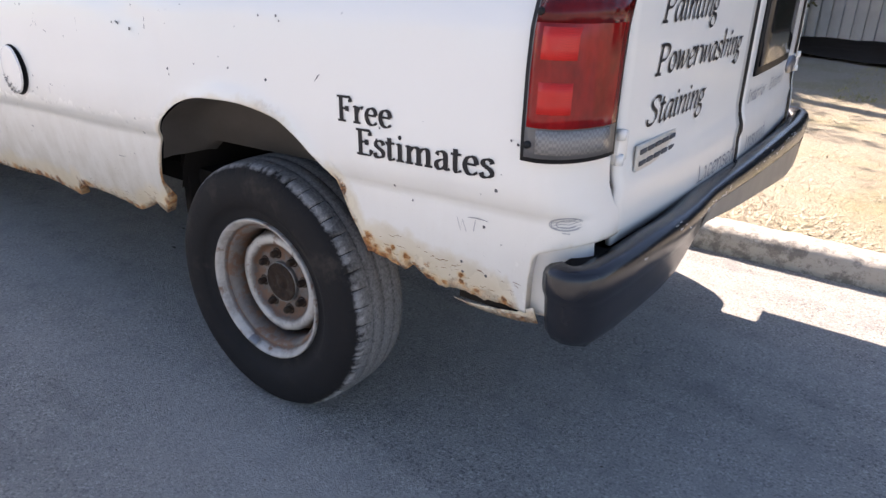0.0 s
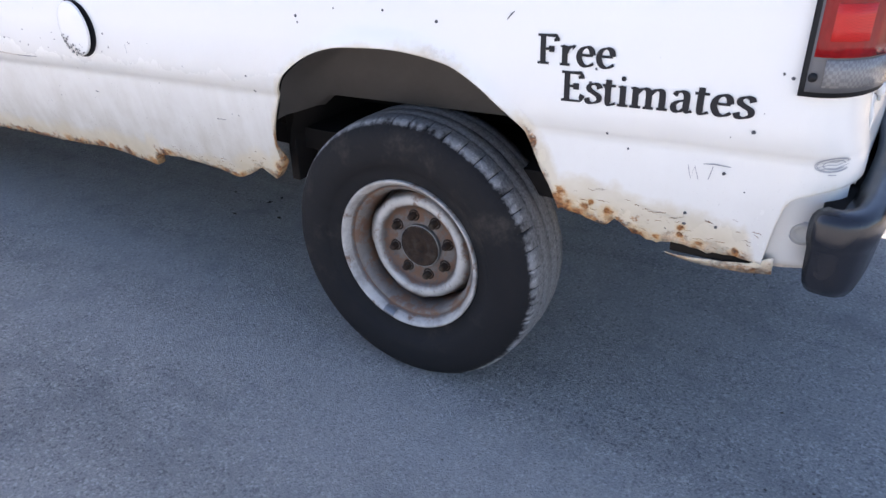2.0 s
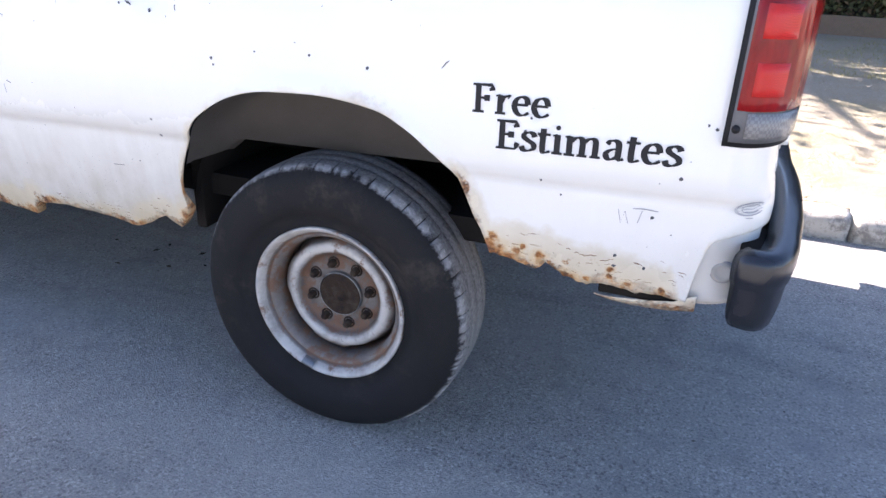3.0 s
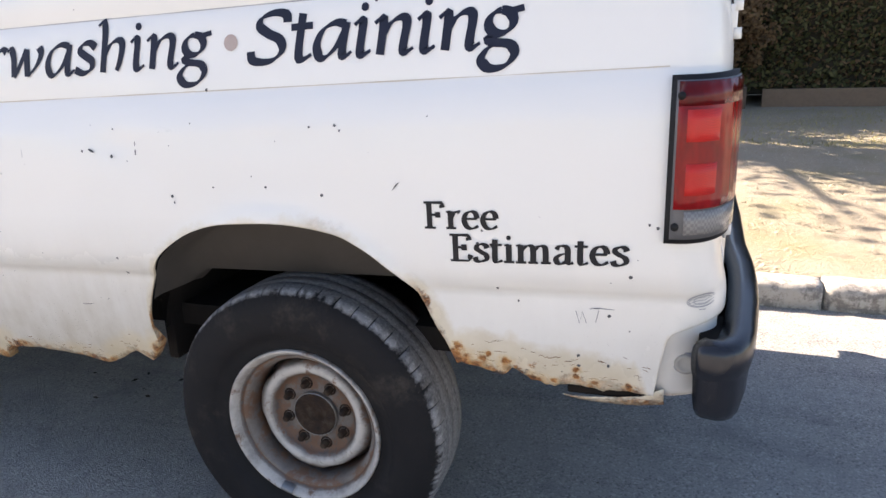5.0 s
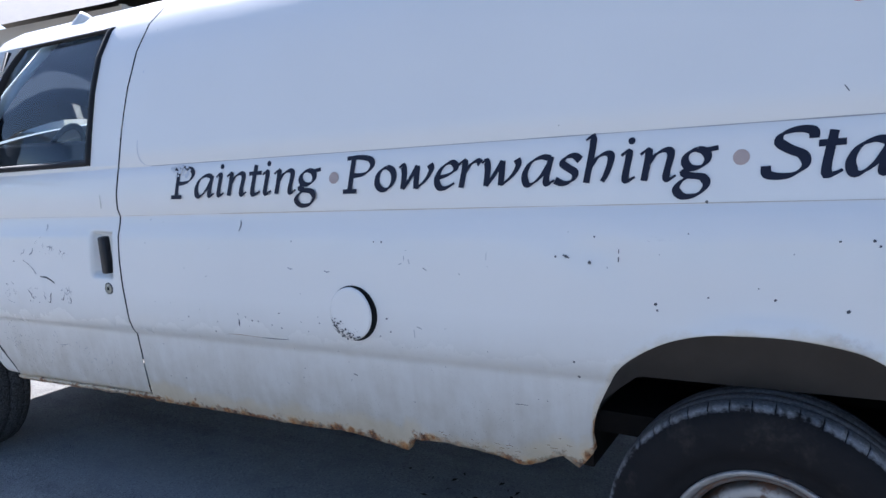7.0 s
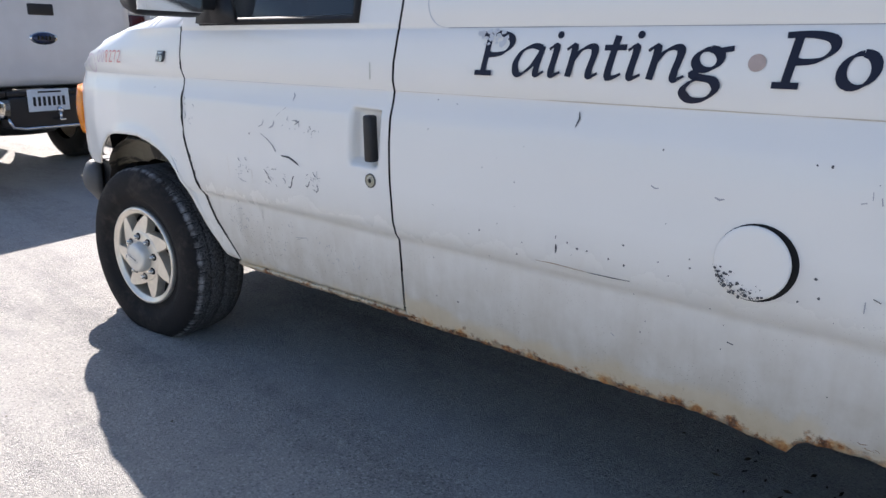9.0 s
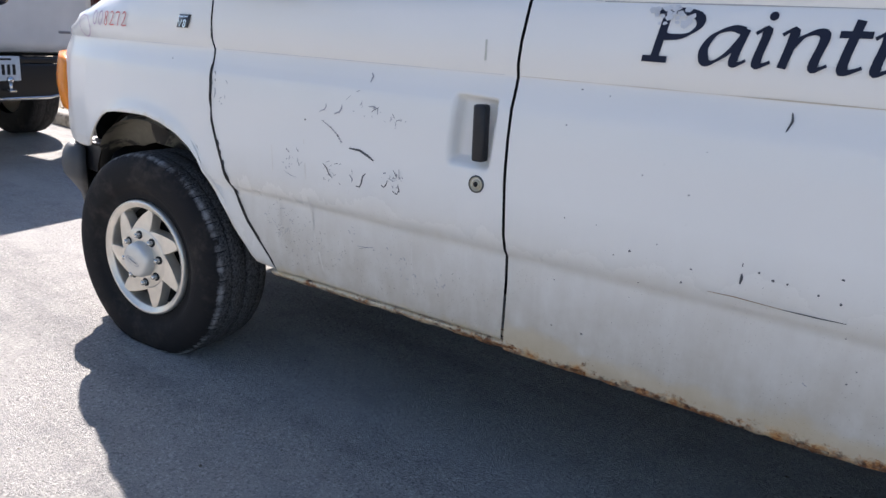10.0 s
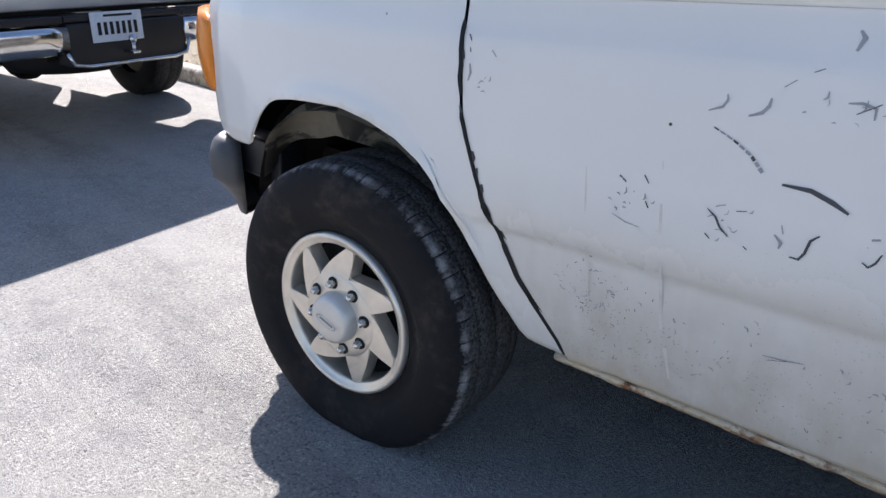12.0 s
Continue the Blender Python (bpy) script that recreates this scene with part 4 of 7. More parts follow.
for x in spread(-2.66, 0.66, 0.16):
    e = side(max(x, -2.5), 2.0)
    drop = 0.03 * smooth_step(-2.3, -2.66, x)
    rows.append([(x, e.y + (2 * VAN_MID - 2 * e.y) * k / 12, e.z - drop + 0.085 * math.sin(math.pi * k / 12)) for k in range(13)])
add_grid(bm, rows)
roof = van_part("roof", bm, PAINT_CLEAN)
wear_layers(roof, lambda x: -1.0, lambda x: 0.0)

# rear doors
def rear_door(y0, y1, window):
    bm = bmesh.new()
    ys, zs = spread(y0, y1, 0.04), [0.716, 0.742, 0.765, 0.80, 0.84, 0.86, 0.90, 0.955, 1.0, 1.1, 1.2, 1.25, 1.36, 1.49, 1.61, 1.70, 1.85, 1.98]
    def at(y, z, out=0.0):
        bow = 0.030 * (1 - ((y - VAN_MID) / 0.82) ** 2)
        crease = 0.010 * math.exp(-((z - 0.83) / 0.035) ** 2) - 0.006 * math.exp(-((z - 0.79) / 0.02) ** 2)
        return Vector((0.911 + bow + crease + 0.014 * (1 - smooth_step(0.76, 0.88, z)) - lerp_list(LEAN, z) + out, y, z))
    rows = [[at(y, z) for z in zs] for y in ys]
    vs = add_grid(bm, rows)
    ob = solid(van_part("rear_door", bm, PAINT_CLEAN), 0.012)
    wear_layers(ob, lambda x: 0.4, lambda x: 0.0)
    if window:
        for name, mat, grow, out in (("window_seal", SEAL, 0.025, 0.010), ("window", DARK_GLASS, 0.0, 0.014)):
            bm = bmesh.new()
            a, b, c, d = y0 + 0.10 - grow, y1 - 0.22 + grow, 0.985 - grow, 1.75 + grow
            add_grid(bm, [[at(y, z, out) for z in spread(c, d, 0.1)] for y in spread(a, b, 0.1)])
            solid(van_part(name, bm, mat, ob), 0.006)
    return ob, at


door_left, tail_at = rear_door(0.160, 0.969, False)
door_right, _ = rear_door(0.994, 1.79, True)
bm = bmesh.new()
add_grid(bm, [[tail_at(y + 0.010 * math.exp(-((z - 0.80) / 0.03) ** 2), z, 0.0068 + o) for y, o in ((0.962, 0.0), (0.968, 0.0018), (0.990, 0.0018), (0.996, 0.0))] for z in spread(0.716, 1.97, 0.02)])
van_part("door_seal", bm, SEAL, door_left, "black rubber seal between the rear doors")
# hinges on the tail corner
for y, z, parent in ((0.150, 0.925, door_left), (0.150, 1.30, door_left), (1.81, 0.93, door_right), (1.81, 1.32, door_right)):
    bm = bmesh.new()
    x = 0.924 - lerp_list(LEAN, z)
    add_box(bm, x - 0.02, x + 0.006, y - 0.008, y + 0.040, z - 0.032, z + 0.028, 0.003)
    for dz in (-0.034, 0.016):
        r = [Vector((x + 0.006 + 0.009 * math.cos(a * math.pi / 5), y + 0.011 * math.sin(a * math.pi / 5), 0)) for a in range(10)]
        vs = add_grid(bm, [[p + Vector((0, 0, z + dz)) for p in r], [p + Vector((0, 0, z + dz + 0.02)) for p in r]], closed=True)
        bm.faces.new(vs[0]), bm.faces.new(vs[-1])
    h = van_part("hinge", bm, PAINT_CLEAN, parent)
    wear_layers(h, lambda x: 0.05, lambda x: 0.4)
# badge plate with raised bars, and oval badge
p = tail_at(0.375, 0.88)
badge_plate = van_part("model_badge", box(p.x + 0.003, p.x + 0.010, 0.238, 0.468, 0.856, 0.912, 0.003), plain("tarnished_badge", (0.52, 0.50, 0.46), 0.4, 0.2, 0, 60), door_left, "tarnished metal model badge")
for k in range(5):
    y = 0.248 + 0.044 * k
    van_part("badge_bar", box(p.x + 0.0098, p.x + 0.013, y, y + 0.034, 0.892, 0.902, 0.001), SCUFF, badge_plate)
    van_part("badge_bar", box(p.x + 0.0098, p.x + 0.013, y, y + 0.034, 0.867, 0.877, 0.001), SCUFF, badge_plate)
bm = bmesh.new()
vs = [bm.verts.new((tail_at(1.70, 0.93).x + 0.012, 1.70 + 0.075 * math.cos(a * math.pi / 12), 0.93 + 0.03 * math.sin(a * math.pi / 12))) for a in range(24)]
bm.faces.new(vs)
solid(van_part("oval_badge", bm, plain("badge_grey", (0.16, 0.17, 0.20), 0.3, 0.4), door_right), 0.008)


# ---- tail lamp ----
def patch(u0, u1, h0, h1, out, depth, name, material, parent, bulge=0.0, label=""):
    """A closed slab that follows the flank and the tail corner."""
    bm = bmesh.new()
    us_, hs = spread(u0, u1, 0.015), spread(h0, h1, 0.02)
    front = [[side(u, h, out + bulge * math.sin(math.pi * (u - u0) / (u1 - u0))) for h in hs] for u in us_]
    back = [[side(u, h, out - depth) for h in hs] for u in us_]
    a, b = add_grid(bm, front), add_grid(bm, back)
    loop = lambda g: g[0] + [r[-1] for r in g[1:]] + g[-1][-2::-1] + [r[0] for r in g[-2:0:-1]]
    la, lb = loop(a), loop(b)
    for k in range(len(la)):
        bm.faces.new((la[k], la[(k + 1) % len(la)], lb[(k + 1) % len(la)], lb[k]))
    return van_part(name, bm, material, parent, label)


lamp = patch(0.815, 1.018, 0.895, 1.188, 0.012, 0.02, "tail_lamp", SEAL, None, 0.004, "tail lamp with red and clear lenses in a black frame")
patch(0.824, 1.008, 0.904, 1.180, 0.016, 0.012, "lamp_housing", LAMP_CASE, lamp, 0.004)
patch(0.828, 1.003, 0.960, 1.178, 0.0195, 0.01, "red_lens", RED_LENS, lamp, 0.004)
patch(0.828, 1.003, 1.138, 1.178, 0.0202, 0.01, "upper_lens", RED_DEEP, lamp, 0.004, "deep red upper lens")
patch(0.846, 0.925, 1.078, 1.132, 0.0215, 0.01, "reflector", RED_BRIGHT, lamp, 0.004, "bright red reflector field")
patch(0.848, 0.922, 0.985, 1.040, 0.0215, 0.01, "reflector", RED_BRIGHT, lamp, 0.004, "bright red reflector field")
patch(0.850, 0.990, 0.913, 0.956, 0.0205, 0.01, "reversing_lens", CLEAR_LENS, lamp, 0.004, "clear ribbed reversing lens")
for h in (0.928, 1.155):
    p = side(0.833, h, 0.019)
    van_part("screw", lathe([(0.007, 0.004), (0.007, -0.004), (0.0, -0.005)], p, 12), SEAL, lamp)

# bumper filler and its round plug
bm = skin(spread(0.795, 0.95, 0.01), [0.50, 0.52, 0.54, 0.56, 0.6, 0.65, 0.69, 0.71, 0.73, 0.76], lambda u: 0.536 + 0.05 * max(0, u - 0.8), None, lambda x, z: 0.022)
filler = van_part("bumper_filler", bm, PAINT_CLEAN)
wear_layers(filler, lambda x: 0.536, lambda x: 0.30)
for x, z, r in ((0.872, 0.647, 0.021),):
    p = side(x, z - RAKE * x)
    van_part("plug", lathe([(r, 0.03), (r, 0.014), (r - 0.005, 0.010), (r - 0.008, 0.013), (0.0, 0.012)], p, 24), PLUG, filler)
    van_part("plug_ring", lathe([(r + 0.003, 0.026), (r + 0.003, 0.017), (r, 0.0165)], p, 24), SCUFF_GREY, filler)
# torn strip that hangs below the rotted quarter; a near-black block paints the dark hollow behind it
bm = bmesh.new()
rows = []
STRIP = [(0.625, 0.540, 0.548), (0.66, 0.531, 0.545), (0.70, 0.528, 0.550), (0.75, 0.529, 0.556), (0.79, 0.533, 0.564), (0.806, 0.536, 0.576), (0.83, 0.542, 0.59)]
for u in spread(0.625, 0.83, 0.006):
    low = lerp_list([(q, lo) for q, lo, _ in STRIP], u) + 0.002 * noise.noise(Vector((u * 70, 0, 0)))
    high = lerp_list([(q, hi) for q, _, hi in STRIP], u) + 0.003 * noise.noise(Vector((u * 90, 4, 0)))
    rows.append([side(u, low + (max(high, low + 0.001) - low) * f - RAKE * u, -0.003 - 0.010 * (1 - f)) for f in (0, 0.5, 1)])
add_grid(bm, rows)
strip = solid(van_part("torn_strip", bm, PAINT, None, "torn rusty strip hanging below the quarter panel"), 0.002)
wear_layers(strip, lambda x: lerp_list([(q, lo) for q, lo, _ in STRIP], x) + 0.004, lambda x: 0.62)
van_part("inner_sill", box(0.632, 0.80, 0.052, 0.09, 0.548, 0.64, 0.004), UNDERSIDE, None, "near-black block standing for the unlit hollow behind the tear")

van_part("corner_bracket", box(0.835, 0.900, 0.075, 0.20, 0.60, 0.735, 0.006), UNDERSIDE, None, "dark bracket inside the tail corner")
# far sill, made extra deep to block light under the van
van_part("sill", box(-3.0, -2.05, 1.86, 1.91, 0.27, 0.47, 0.01), PAINT_CLEAN, None, "far sill, reaching low to block light under the van")

# rear bumper
def sweep(path, section, scale=None, rise=None):
    """A section of (outward, height) pairs carried along a plan path."""
    bm = bmesh.new()
    rows = []
    for i, p in enumerate(path):
        lift, k2 = rise(i) if rise else (0.0, 1.0)
        zt = max(z for _, z in section)
        a, b = Vector(path[max(0, i - 1)]), Vector(path[min(len(path) - 1, i + 1)])
        d = (b - a).normalized()
        n = Vector((d.y, -d.x))
        k = scale(i) if scale else 1.0
        rows.append([(p[0] + n.x * o * k, p[1] + n.y * o * k, zt + lift - (zt - z) * k2) for o, z in section])
    vs = add_grid(bm, rows)
    bm.faces.new(vs[0]), bm.faces.new(vs[-1][::-1])
    return bm


BUMPER_PLAN = [(0.886, -0.016, 0.92), (0.898, -0.026, 0.92), (0.930, -0.028, 0.93), (0.952, -0.014, 0.95), (0.969, 0.018, 1.0), (0.979, 0.06, 1.0), (0.986, 0.12, 1.0), (0.996, 0.22, 1.0), (1.002, 0.32, 0.98), (1.005, 0.40, 0.90),
               (1.005, 0.48, 0.72), (1.001, 0.56, 0.58), (0.997, 0.64, 0.58), (0.999, 0.76, 0.66), (1.004, 1.0, 0.82), (1.006, 1.4, 1.06), (1.002, 1.68, 1.24), (0.991, 1.84, 1.28), (0.986, 1.90, 1.28), (0.974, 1.942, 1.2), (0.950, 1.974, 1.1), (0.925, 1.988, 1.0), (0.885, 1.986, 1.0), (0.872, 1.976, 1.0)]
section = [(-0.050, 0.705), (-0.047, 0.724), (-0.022, 0.737), (0.000, 0.735), (0.010, 0.728), (0.014, 0.716), (0.014, 0.690), (0.012, 0.676), (0.0085, 0.667), (0.006, 0.658), (0.003, 0.605), (-0.002, 0.580), (-0.012, 0.563), (-0.055, 0.560)]
rear_bumper = solid(van_part("rear_bumper", sweep([p[:2] for p in BUMPER_PLAN], section, None, lambda i: (-0.012 if i < 5 else -0.007 if i < 7 else 0.0, BUMPER_PLAN[i][2])), BUMPER_PAINT, None, "bent and scuffed dark blue-black painted steel bumper"), 0.003)
van_part("step_pad", box(0.900, 0.972, 0.16, 1.80, 0.640, 0.672, 0.004), UNDERSIDE, rear_bumper)
van_part("corner_brace", box(0.89, 0.958, 0.025, 0.155, 0.63, 0.712, 0.004), UNDERSIDE, rear_bumper)
# dull bare lower face of the far half, its rust hole, and scrapes along the rolled edge
BARE = plain("worn_bumper_primer", (0.24, 0.215, 0.185), 0.55, 0, 0.25, 16)
face = [(0.0140, 0.674), (0.0106, 0.666), (0.0082, 0.658), (0.0052, 0.605), (0.0005, 0.580), (-0.004, 0.572)]
far_half = BUMPER_PLAN[11:18]
van_part("worn_face", sweep([p[:2] for p in far_half], face, None, lambda i: (0.065 * (1 - far_half[i][2]), far_half[i][2])), BARE, rear_bumper, "dull bare lower face of the bumper")
rng = random.Random(5)
bm = bmesh.new()
for k in range(60):
    y = rng.uniform(0.10, 1.80) if k > 22 else rng.gauss(0.62, 0.06)
    x = lerp_list([(q[1], q[0]) for q in BUMPER_PLAN[2:21]], y)
    l, z, w = rng.uniform(0.004, 0.022), rng.uniform(0.702, 0.731), rng.uniform(0.0008, 0.0026)
    o = lerp_list([(0.702, 0.0146), (0.716, 0.0146), (0.728, 0.0110), (0.735, 0.003)], z) + 0.0022
    tip = lerp_list([(q[1], q[0]) for q in BUMPER_PLAN[2:21]], y + l)
    vs = [bm.verts.new(v) for v in ((x + o, y, z - w), (tip + o, y + l, z - w * 0.4), (tip + o - 0.0006, y + l, z + w * 0.5), (x + o - 0.001, y, z + w))]
    bm.faces.new(vs)
tagged(van_part("scrape", bm, plain("scraped_bumper", (0.42, 0.40, 0.37), 0.6), rear_bumper, "pale scrapes along the rolled edge"), kind="stuff")

# front bumper
half = [(-4.125, 0.040), (-4.14, 0.016), (-4.175, 0.002), (-4.22, 0.002), (-4.258, 0.022), (-4.29, 0.075), (-4.325, 0.18), (-4.355, 0.4), (-4.37, 0.7), (-4.375, VAN_MID)]
path = ([(x, 2 * VAN_MID - y) for x, y in half] + half[-2::-1])
section = [(-0.06, 0.636), (-0.030, 0.646), (-0.010, 0.630), (0.005, 0.596), (0.009, 0.556), (0.003, 0.530), (0.004, 0.522), (-0.020, 0.492), (-0.042, 0.462), (-0.060, 0.430), (-0.068, 0.398), (-0.074, 0.390), (-0.100, 0.392)]
front_bumper = solid(van_part("front_bumper", sweep(path, section), BUMPER_GREY, None, "grey-black front bumper with a rounded end"), 0.003)
# amber corner lamp
bm = bmesh.new()
rows = []
bend = [(-4.345, 0.19), (-4.338, 0.13), (-4.322, 0.085), (-4.295, 0.052), (-4.26, 0.032), (-4.225, 0.020), (-4.19, 0.016), (-4.165, 0.018)]
for k, (x, y) in enumerate(bend):
    t = k / 7
    lo, hi = 0.785 + 0.05 * (1 - t) ** 2, 1.005 - 0.055 * t ** 3
    rows.append([(x + 0.03, y + 0.03, lo + 0.004)] + [(x - 0.012 * math.sin(math.pi * s_) * (1 - t), y - 0.012 * math.sin(math.pi * s_), lo + (hi - lo) * s_) for s_ in (0, 0.08, 0.2, 0.4, 0.6, 0.8, 0.92, 1)] + [(x + 0.03, y + 0.03, hi - 0.004)])
add_grid(bm, rows)
solid(van_part("corner_lamp", bm, AMBER, None, "amber corner lamp"), 0.006)

# sills
bm = bmesh.new()
rows = []
for x in spread(-2.985, -2.03, 0.02):
    z = lerp_list(DOOR_BOTTOM, x)
    j = 0.004 * noise.noise(Vector((x * 30, 1, 0))) - 0.010 * max(0, noise.noise(Vector((x * 9, 5, 0))))
    y = side(x, z - RAKE * x).y
    rows.append([(x, y + 0.05, z + 0.01), (x, y + 0.010, z - 0.005), (x, y + 0.003, z - 0.009), (x, y + 0.004, z - 0.016), (x, y + 0.016, z - 0.027 + j), (x, y + 0.06, z - 0.034 + j)])
add_grid(bm, rows)
sill = van_part("sill", bm, PAINT, None, "rusty far sill, reaching low to block light under the van below the door")
wear_layers(sill, lambda x: lerp_list(DOOR_BOTTOM, x) - 0.031, lambda x: 0.60 + 0.5 * smooth_step(-2.6, -2.15, x))
# black strip that paints the shadow gap between door and sill
bm = bmesh.new()
rows = []
for x in spread(-2.95, -2.11, 0.02):
    z = lerp_list(DOOR_BOTTOM, x)
    y = side(x, z - RAKE * x).y
    rows.append([(x, y + 0.012, z + 0.006), (x, y + 0.0095, z - 0.0036)])
add_grid(bm, rows)
van_part("door_gap_seal", bm, SEAL, sill)
for x0, x1 in ((-2.83, -2.79), (-2.61, -2.50), (-2.43, -2.22)):
    bm = bmesh.new()
    rows = []
    for x in spread(x0, x1, 0.008):
        t = (x - x0) / (x1 - x0)
        w = 0.0056 * math.sin(math.pi * t) ** 0.6 * (1 + 0.5 * noise.noise(Vector((x * 50, 0, 0)))) + 0.0004
        z = lerp_list(DOOR_BOTTOM, x) - 0.0095
        y = side(x, z - RAKE * x).y
        rows.append([(x, y + 0.0024, z - 0.002 + w), (x, y + 0.0028, z - 0.002 - w)])
    add_grid(bm, rows)
    van_part("split_paint", bm, SCUFF, sill, "dark split in the sill paint")
for x0, x1, dz in ((-2.27, -2.20, -0.008), (-2.17, -2.08, -0.006), (-1.92, -1.88, 0.004), (-1.40, -1.34, 0.0)):
    bm = bmesh.new()
    rows = []
    for x in spread(x0, x1, 0.01):
        z = (lerp_list(DOOR_BOTTOM, x) - 0.012 if x < -2.05 else lerp_list(RIM, x) + 0.006) + dz + 0.004 * noise.noise(Vector((x * 80, 0, 0)))
        y = side(x, z - RAKE * x).y
        rows.append([(x, y - 0.0012, z + 0.006 + 0.006 * noise.noise(Vector((x * 60, 9, 0)))), (x, y - 0.002, z - 0.001), (x, y + 0.006, z - 0.008)])
    add_grid(bm, rows)
    solid(van_part("rust_scale", bm, RUST_MID, sill, "flaking rust scale"), 0.0015)

# ---- window, mirror, handle, lock, fuel flap ----
def window_set(flip):
    """The black frame, glass and mirror sail of a front door window."""
    bm = bmesh.new()
    corners = [(WIN_X0, WIN_H), (WIN_X1, WIN_H), (WIN_X1 + 0.0, 1.90), (-2.86, 1.90)]
    loop_o, loop_i = [], []
    n = 14
    for k in range(4):
        a, b = corners[k], corners[(k + 1) % 4]
        for s in range(n):
            t = s / n
            loop_o.append((a[0] + (b[0] - a[0]) * t, a[1] + (b[1] - a[1]) * t))
    cx, cz = -2.66, 1.64
    rows = []
    for fac, out in ((1.0, 0.001), (0.985, 0.010), (0.945, 0.010), (0.925, -0.012)):
        rows.append([side(cx + (u - cx) * fac, cz + (h - cz) * (fac if h > cz else fac - (1 - fac) * 0.3), out) for u, h in loop_o])
    add_grid(bm, rows, closed=True)
    frame_ob = van_part("window_frame", mirrored(bm) if flip else bm, SEAL)
    bm = bmesh.new()
    add_grid(bm, [[side(-3.07 + 0.77 * a, 1.39 + 0.50 * b, -0.012) for b in (0, 0.33, 0.66, 1)] for a in (0, 0.33, 0.66, 1)])
    glass = van_part("window", mirrored(bm) if flip else bm, WINDOW, frame_ob)
    glass.visible_shadow = False
    bm = bmesh.new()
    for u in (-2.945,):
        add_grid(bm, [[side(u + d, h, 0.002) for h in (1.395, 1.6, 1.88)] for d in (-0.012, 0.012)])
    solid(van_part("divider_bar", mirrored(bm) if flip else bm, SEAL, frame_ob), 0.02)
    return frame_ob


window_frame = window_set(False)
window_set(True)
# triangular sail and mirror housing
bm = bmesh.new()
add_grid(bm, [[side(-3.085, 1.392, 0.012), side(-3.085, 1.52, 0.012)], [side(-2.98, 1.392, 0.014), side(-2.99, 1.62, 0.014)], [side(-2.86, 1.392, 0.010), side(-2.90, 1.46, 0.010)]])
sail = solid(van_part("mirror_mount", bm, BLACK_PLASTIC), 0.02)
bm = bmesh.new()
bmesh.ops.create_cube(bm, size=1)
for v in bm.verts:
    taper = 0.80 if v.co.x < 0 else 1.0
    v.co = Vector((-3.02 + v.co.x * 0.14, -0.215 + v.co.y * 0.27 * taper, 1.43 + v.co.z * 0.235 * taper))
bmesh.ops.bevel(bm, geom=bm.edges[:], offset=0.045, segments=4, affect="EDGES", profile=0.6)
add_box(bm, -3.04, -2.97, -0.10, 0.01, 1.345, 1.40, 0.012)
mirror = van_part("door_mirror", bm, BLACK_PLASTIC)
MIRROR = plain("mirror_silver", (0.8, 0.82, 0.84), 0.02, 1.0, 0, 2)
van_part("mirror_glass", box(-2.952, -2.947, -0.33, -0.10, 1.335, 1.525, 0.001), MIRROR, mirror)
# handle and lock
bm = bmesh.new()
hy = side(-2.2, 1.06).y
add_box(bm, -2.219, -2.187, hy - 0.014, hy + 0.018, 0.930, 1.066, 0.008, Matrix.Translation((-2.2, 0, 1.0)) @ Matrix.Rotation(radians(-4), 4, "Y") @ Matrix.Translation((2.2, 0, -1.0)))
handle = van_part("door_handle", bm, BLACK_PLASTIC, front_door, "worn black pull handle")
p = side(-2.198, 0.875 + RAKE * 2.198)
lock = van_part("lock", lathe([(0.019, 0.004), (0.019, -0.002), (0.015, -0.003), (0.0135, 0.0), (0.011, -0.001), (0.010, -0.004), (0.004, -0.004), (0.003, -0.001), (0.0, -0.001)], p, 28), plain("lock_metal", (0.38, 0.36, 0.28), 0.4, 0.6), front_door, "brassy round key lock")
van_part("keyhole", lathe([(0.0065, -0.001), (0.0065, -0.0045), (0.0, -0.0047)], p, 16), SEAL, lock)
van_part("lock_ring", lathe([(0.0215, 0.002), (0.0215, -0.002), (0.0185, -0.0035)], p, 28), SCUFF, lock)
# fuel flap, slightly ajar at its rear; a black ring paints the gap and its shadow crescent
FUEL_X, FUEL_H, FUEL_R = -1.107, 0.874 + RAKE * 1.107, 0.079
bm = bmesh.new()
ring = [[side(FUEL_X + FUEL_R * r * math.cos(2 * math.pi * k / 40), FUEL_H + FUEL_R * r * math.sin(2 * math.pi * k / 40), 0.0012) for k in range(40)] for r in (1.045, 0.6)]
add_grid(bm, ring, closed=True)
gap = van_part("flap_gap", bm, SEAL, flank)
bm = bmesh.new()
rows = []
for r, thick in ((0.0, 0), (0.4, 0), (0.8, 0), (0.95, 0), (0.985, -0.001), (0.99, -0.006)):
    rows.append([side(FUEL_X - 0.006 + FUEL_R * 0.985 * r * math.cos(2 * math.pi * k / 40), FUEL_H + FUEL_R * r * math.sin(2 * math.pi * k / 40), 0.011 + 0.007 * r * math.cos(2 * math.pi * k / 40) + thick) for k in range(40)])
add_grid(bm, rows, closed=True)
flap = van_part("fuel_flap", bm, PAINT_CLEAN, flank, "round white fuel flap standing slightly ajar")
wear_layers(flap, lambda x: 0.79, lambda x: 0.2)
rng = random.Random(8)
bm = bmesh.new()
